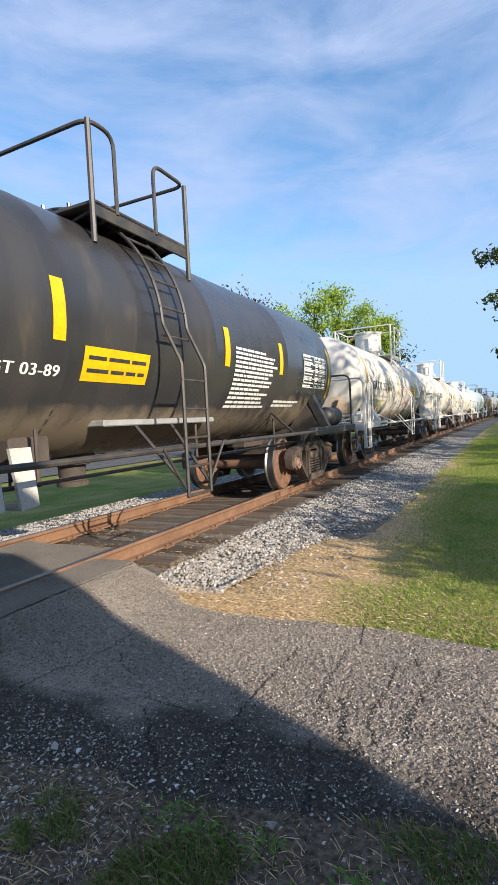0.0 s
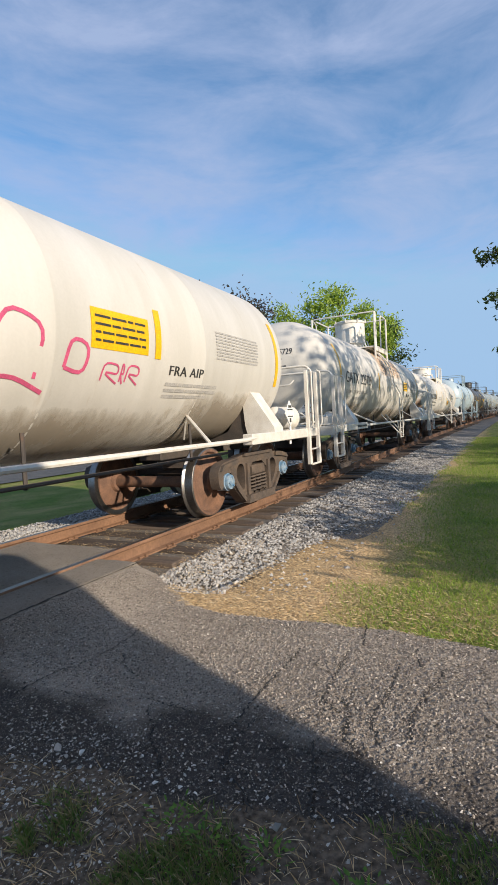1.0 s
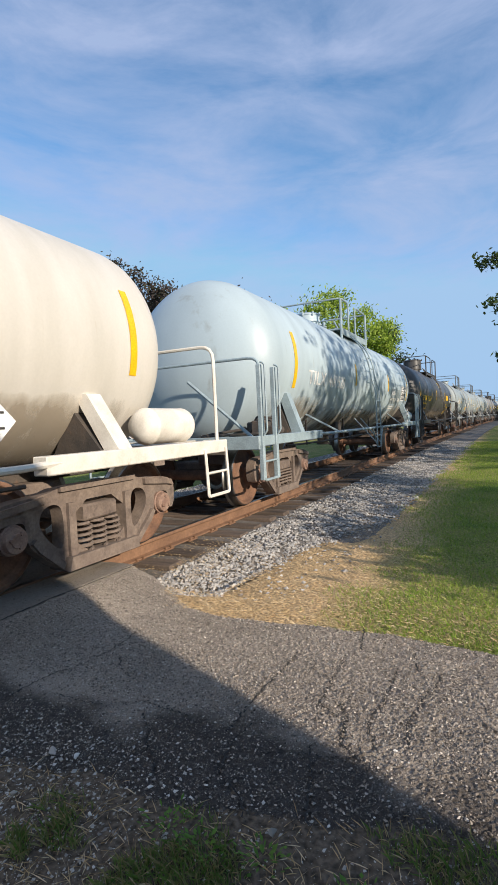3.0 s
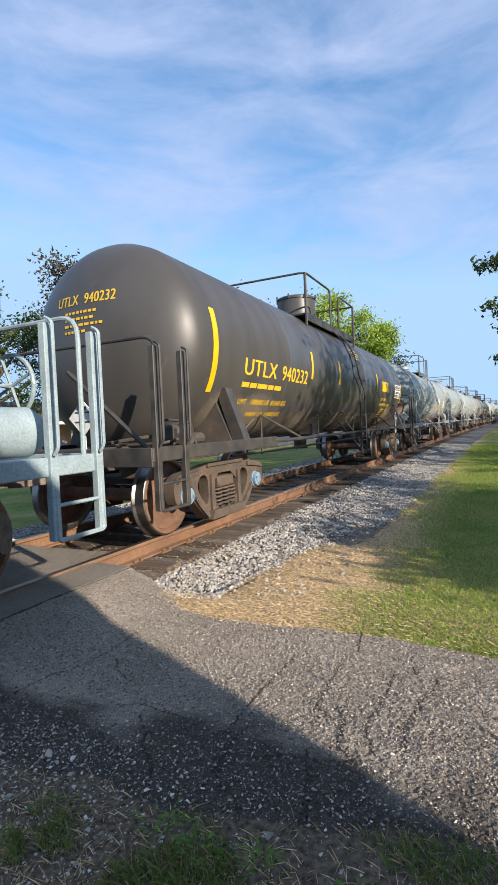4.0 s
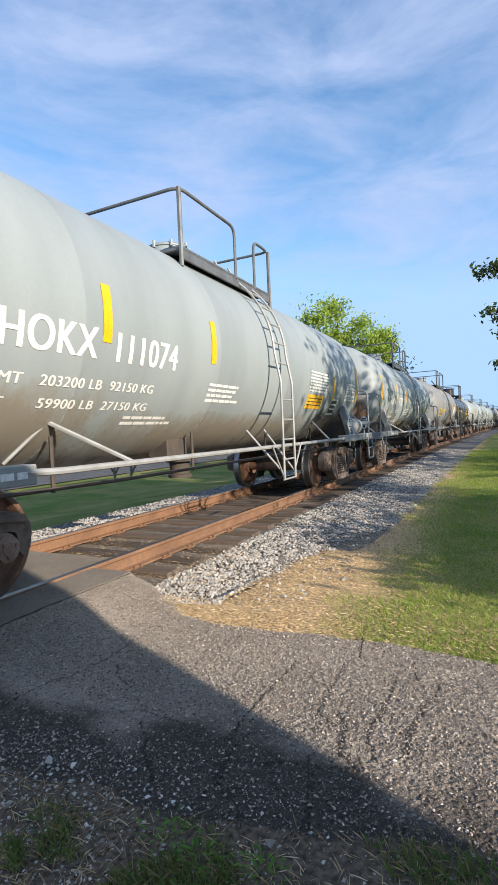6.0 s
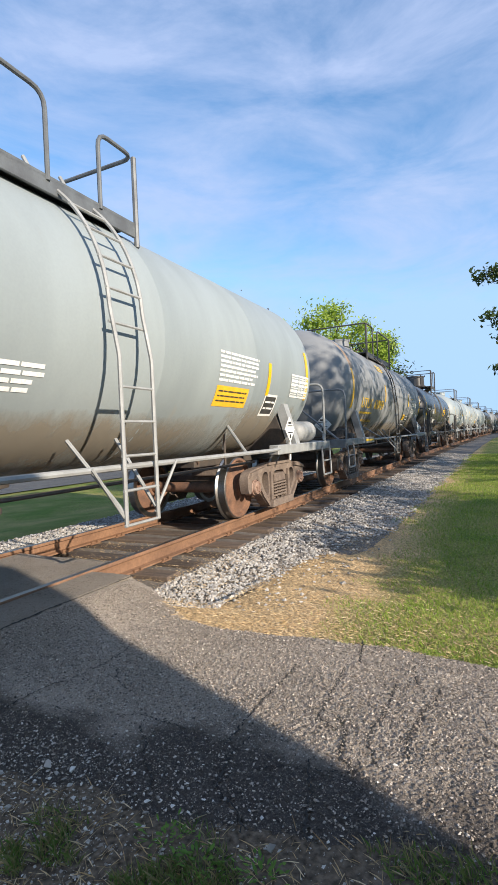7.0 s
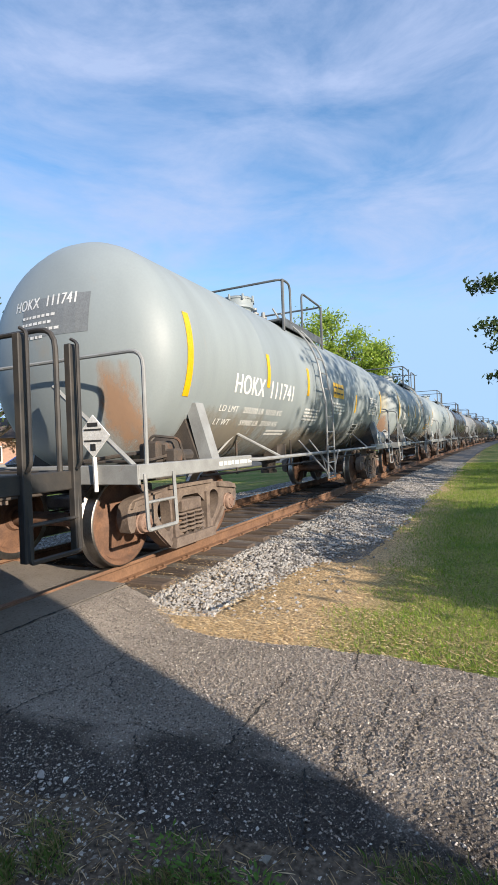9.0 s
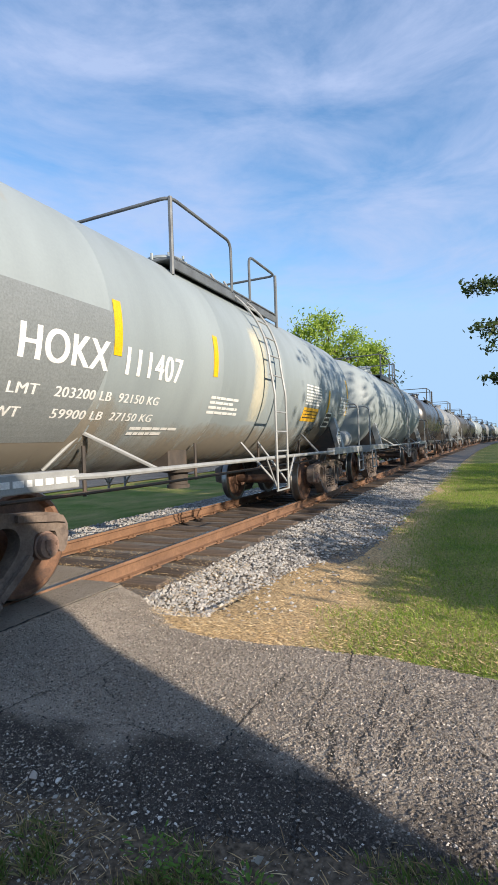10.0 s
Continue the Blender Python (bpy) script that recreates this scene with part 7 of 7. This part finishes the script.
def parked_car(x, y, z, paint, label):
    """A parked saloon, its length along y."""
    car = new("parked_car")
    car.location = (x, y, z)
    tagged(car, label, "car", "cars parked on the street")
    bm = bmesh.new()
    side = [(-2.2, 0.30), (-2.25, 0.62), (-2.1, 0.80), (-1.15, 0.95), (1.5, 0.98), (2.15, 0.90), (2.25, 0.60), (2.2, 0.30)]
    plate(bm, [(-0.86, a, b) for a, b in side], (1.72, 0, 0))
    bmesh.ops.bevel(bm, geom=bm.edges[:], offset=0.07, segments=2, affect="EDGES")
    part("body", bm, paint, car)
    bm = bmesh.new()
    base, roof = [(-1.15, 0.94), (1.75, 0.96)], [(-0.35, 1.42), (1.05, 1.42)]
    for s in (1, -1):
        plate(bm, [(s * 0.60, roof[0][0], 1.42), (s * 0.60, roof[1][0], 1.42), (s * 0.78, base[1][0], 0.96), (s * 0.78, base[0][0], 0.94)], (-s * 0.03, 0, 0))
    plate(bm, [(-0.60, roof[0][0], 1.42), (0.60, roof[0][0], 1.42), (0.76, base[0][0], 0.94), (-0.76, base[0][0], 0.94)], (0, 0.03, 0))
    plate(bm, [(-0.60, roof[1][0], 1.42), (0.60, roof[1][0], 1.42), (0.76, base[1][0], 0.96), (-0.76, base[1][0], 0.96)], (0, -0.03, 0))
    part("windows", bm, M_GLASS, car, smooth=False)
    bm = bmesh.new()
    box(bm, -0.63, 0.63, -0.40, 1.10, 1.41, 1.46, 0.02)
    for s in (1, -1):
        tube(bm, [(s * 0.79, 0.35, 0.95), (s * 0.62, 0.35, 1.43)], 0.035, 6)
        for (yb, zb), (yr, zr) in zip(base, roof):
            tube(bm, [(s * 0.78, yb, zb), (s * 0.61, yr, zr)], 0.035, 6)
    part("roof", bm, paint, car)
    for s in (1, -1):
        bm = bmesh.new()
        box(bm, s * 0.72 - 0.14, s * 0.72 + 0.14, -2.28, -2.18, 0.62, 0.74, 0.02)
        part("headlight", bm, M_LAMP, car)
        for yy in (-1.4, 1.35):
            bm = lathe(bmesh.new(), [(0.20, s * 0.70), (0.31, s * 0.70), (0.33, s * 0.73), (0.33, s * 0.86), (0.31, s * 0.89), (0.21, s * 0.88)], "x", 20, (0, yy, 0.33))
            w = part("wheel", bm, M_TYRE, car)
            bm = lathe(bmesh.new(), [(0.21, s * 0.875), (0.18, s * 0.86), (0.06, s * 0.85), (0.0, s * 0.87)], "x", 14, (0, yy, 0.33))
            part("rim", bm, M_RIM, w)


parked_car(-21.5, 22.4, -0.44, M_CAR_BLUE, "dark blue saloon car parked on the street")
parked_car(-20.5, 27.6, -0.44, M_CAR_WHITE, "white saloon car parked on the street")

M_BRICK = surface("pink_brick_wall", (0.40, 0.24, 0.18), (0.46, 0.30, 0.23), 8, 0.9, bump=0.4, fine=20)
M_ROOF = surface("brown_shingle_roof", (0.12, 0.09, 0.07), (0.16, 0.12, 0.10), 6, 0.95, bump=0.5, fine=20)
M_TRIMW = surface("white_house_trim", (0.75, 0.73, 0.70), (0.68, 0.66, 0.62), 4, 0.6, bump=0.05)
M_PANE = surface("window_pane", (0.03, 0.035, 0.04), (0.04, 0.045, 0.05), 3, 0.08, bump=0.0, spec=0.8)
house = new("house")
house.location = (-36, 36, -0.5)
tagged(house, "low pink brick house with a white porch and brown roof", "house")
bm = bmesh.new()
box(bm, -5, 5, -10, 10, 0, 2.9)
part("wall", bm, M_BRICK, house, smooth=False)
bm = bmesh.new()
plate(bm, [(-5.6, -10.6, 2.85), (5.6, -10.6, 2.85), (0, -10.6, 4.9)], (0, 21.2, 0))
part("roof", bm, M_ROOF, house, smooth=False)
bm = bmesh.new()
box(bm, 5.02, 7.6, -7, 3, 2.55, 2.80, 0.02)
part("porch_roof", bm, M_TRIMW, house, smooth=False)
for yy in (-6.8, -3.5, -0.2, 2.8):
    bm = bmesh.new()
    lathe(bm, [(0.14, 0.0), (0.14, 0.15), (0.10, 0.2), (0.09, 2.4), (0.13, 2.45), (0.13, 2.55)], "z", 14, (7.4, yy, 0))
    part("porch_column", bm, M_TRIMW, house)
for yy in (-8.6, -5.0, 0.8, 5.5, 8.0):
    bm = bmesh.new()
    for a, b, c, d in ((-0.6, 0.6, 0.9, 1.0), (-0.6, 0.6, 2.15, 2.25), (-0.6, -0.5, 1.0, 2.15), (0.5, 0.6, 1.0, 2.15), (-0.03, 0.03, 1.0, 2.15)):
        box(bm, 5.0, 5.06, yy + a, yy + b, c, d)
    w = part("window", bm, M_TRIMW, house, smooth=False)
    bm = bmesh.new()
    box(bm, 5.005, 5.03, yy - 0.5, yy + 0.5, 1.0, 2.15)
    part("pane", bm, M_PANE, w, smooth=False)

# shed behind the camera whose shadow lies over the lane
shed = new("shed")
shed.location = (7.4, -2.776, -0.15)
tagged(shed, "plain grey metal-clad shed with a flat roof", "shed")
M_CLAD = surface("grey_metal_cladding", (0.42, 0.43, 0.43), (0.36, 0.37, 0.37), 3, 0.5, bump=0.2)
bm = bmesh.new()
box(bm, -1.2, 1.2, -2.5, 2.5, 0, 3.5)
part("wall", bm, M_CLAD, shed, smooth=False)
bm = bmesh.new()
box(bm, -1.2, 1.2, -2.5, 2.5, 3.5, 3.6, 0.02)
part("roof", bm, M_CLAD, shed, smooth=False)


# ---- movement ----
def motions():
    """The whole train runs past at a steady speed; every wheelset rolls with it."""
    for car, start in CARS:
        rows = []
        for k in range(21):
            y = start - SPEED * k * 0.5
            front, back = bend(y - 4.6), bend(y + 4.6)
            rows.append((k * 0.5, pose((front + back) / 2, y, 0, 0, 0, -math.degrees(math.atan2(back - front, 9.2)))))
        walk(car, rows)
    for n, (ws, y) in enumerate(WHEELSETS):
        turn = math.degrees(SPEED / WHEEL_R) / FPS
        walk(ws, [(i / FPS, pose(0, y, WHEEL_R, turn * i + 37 * n)) for i in range(10 * FPS + 1)])


motions()
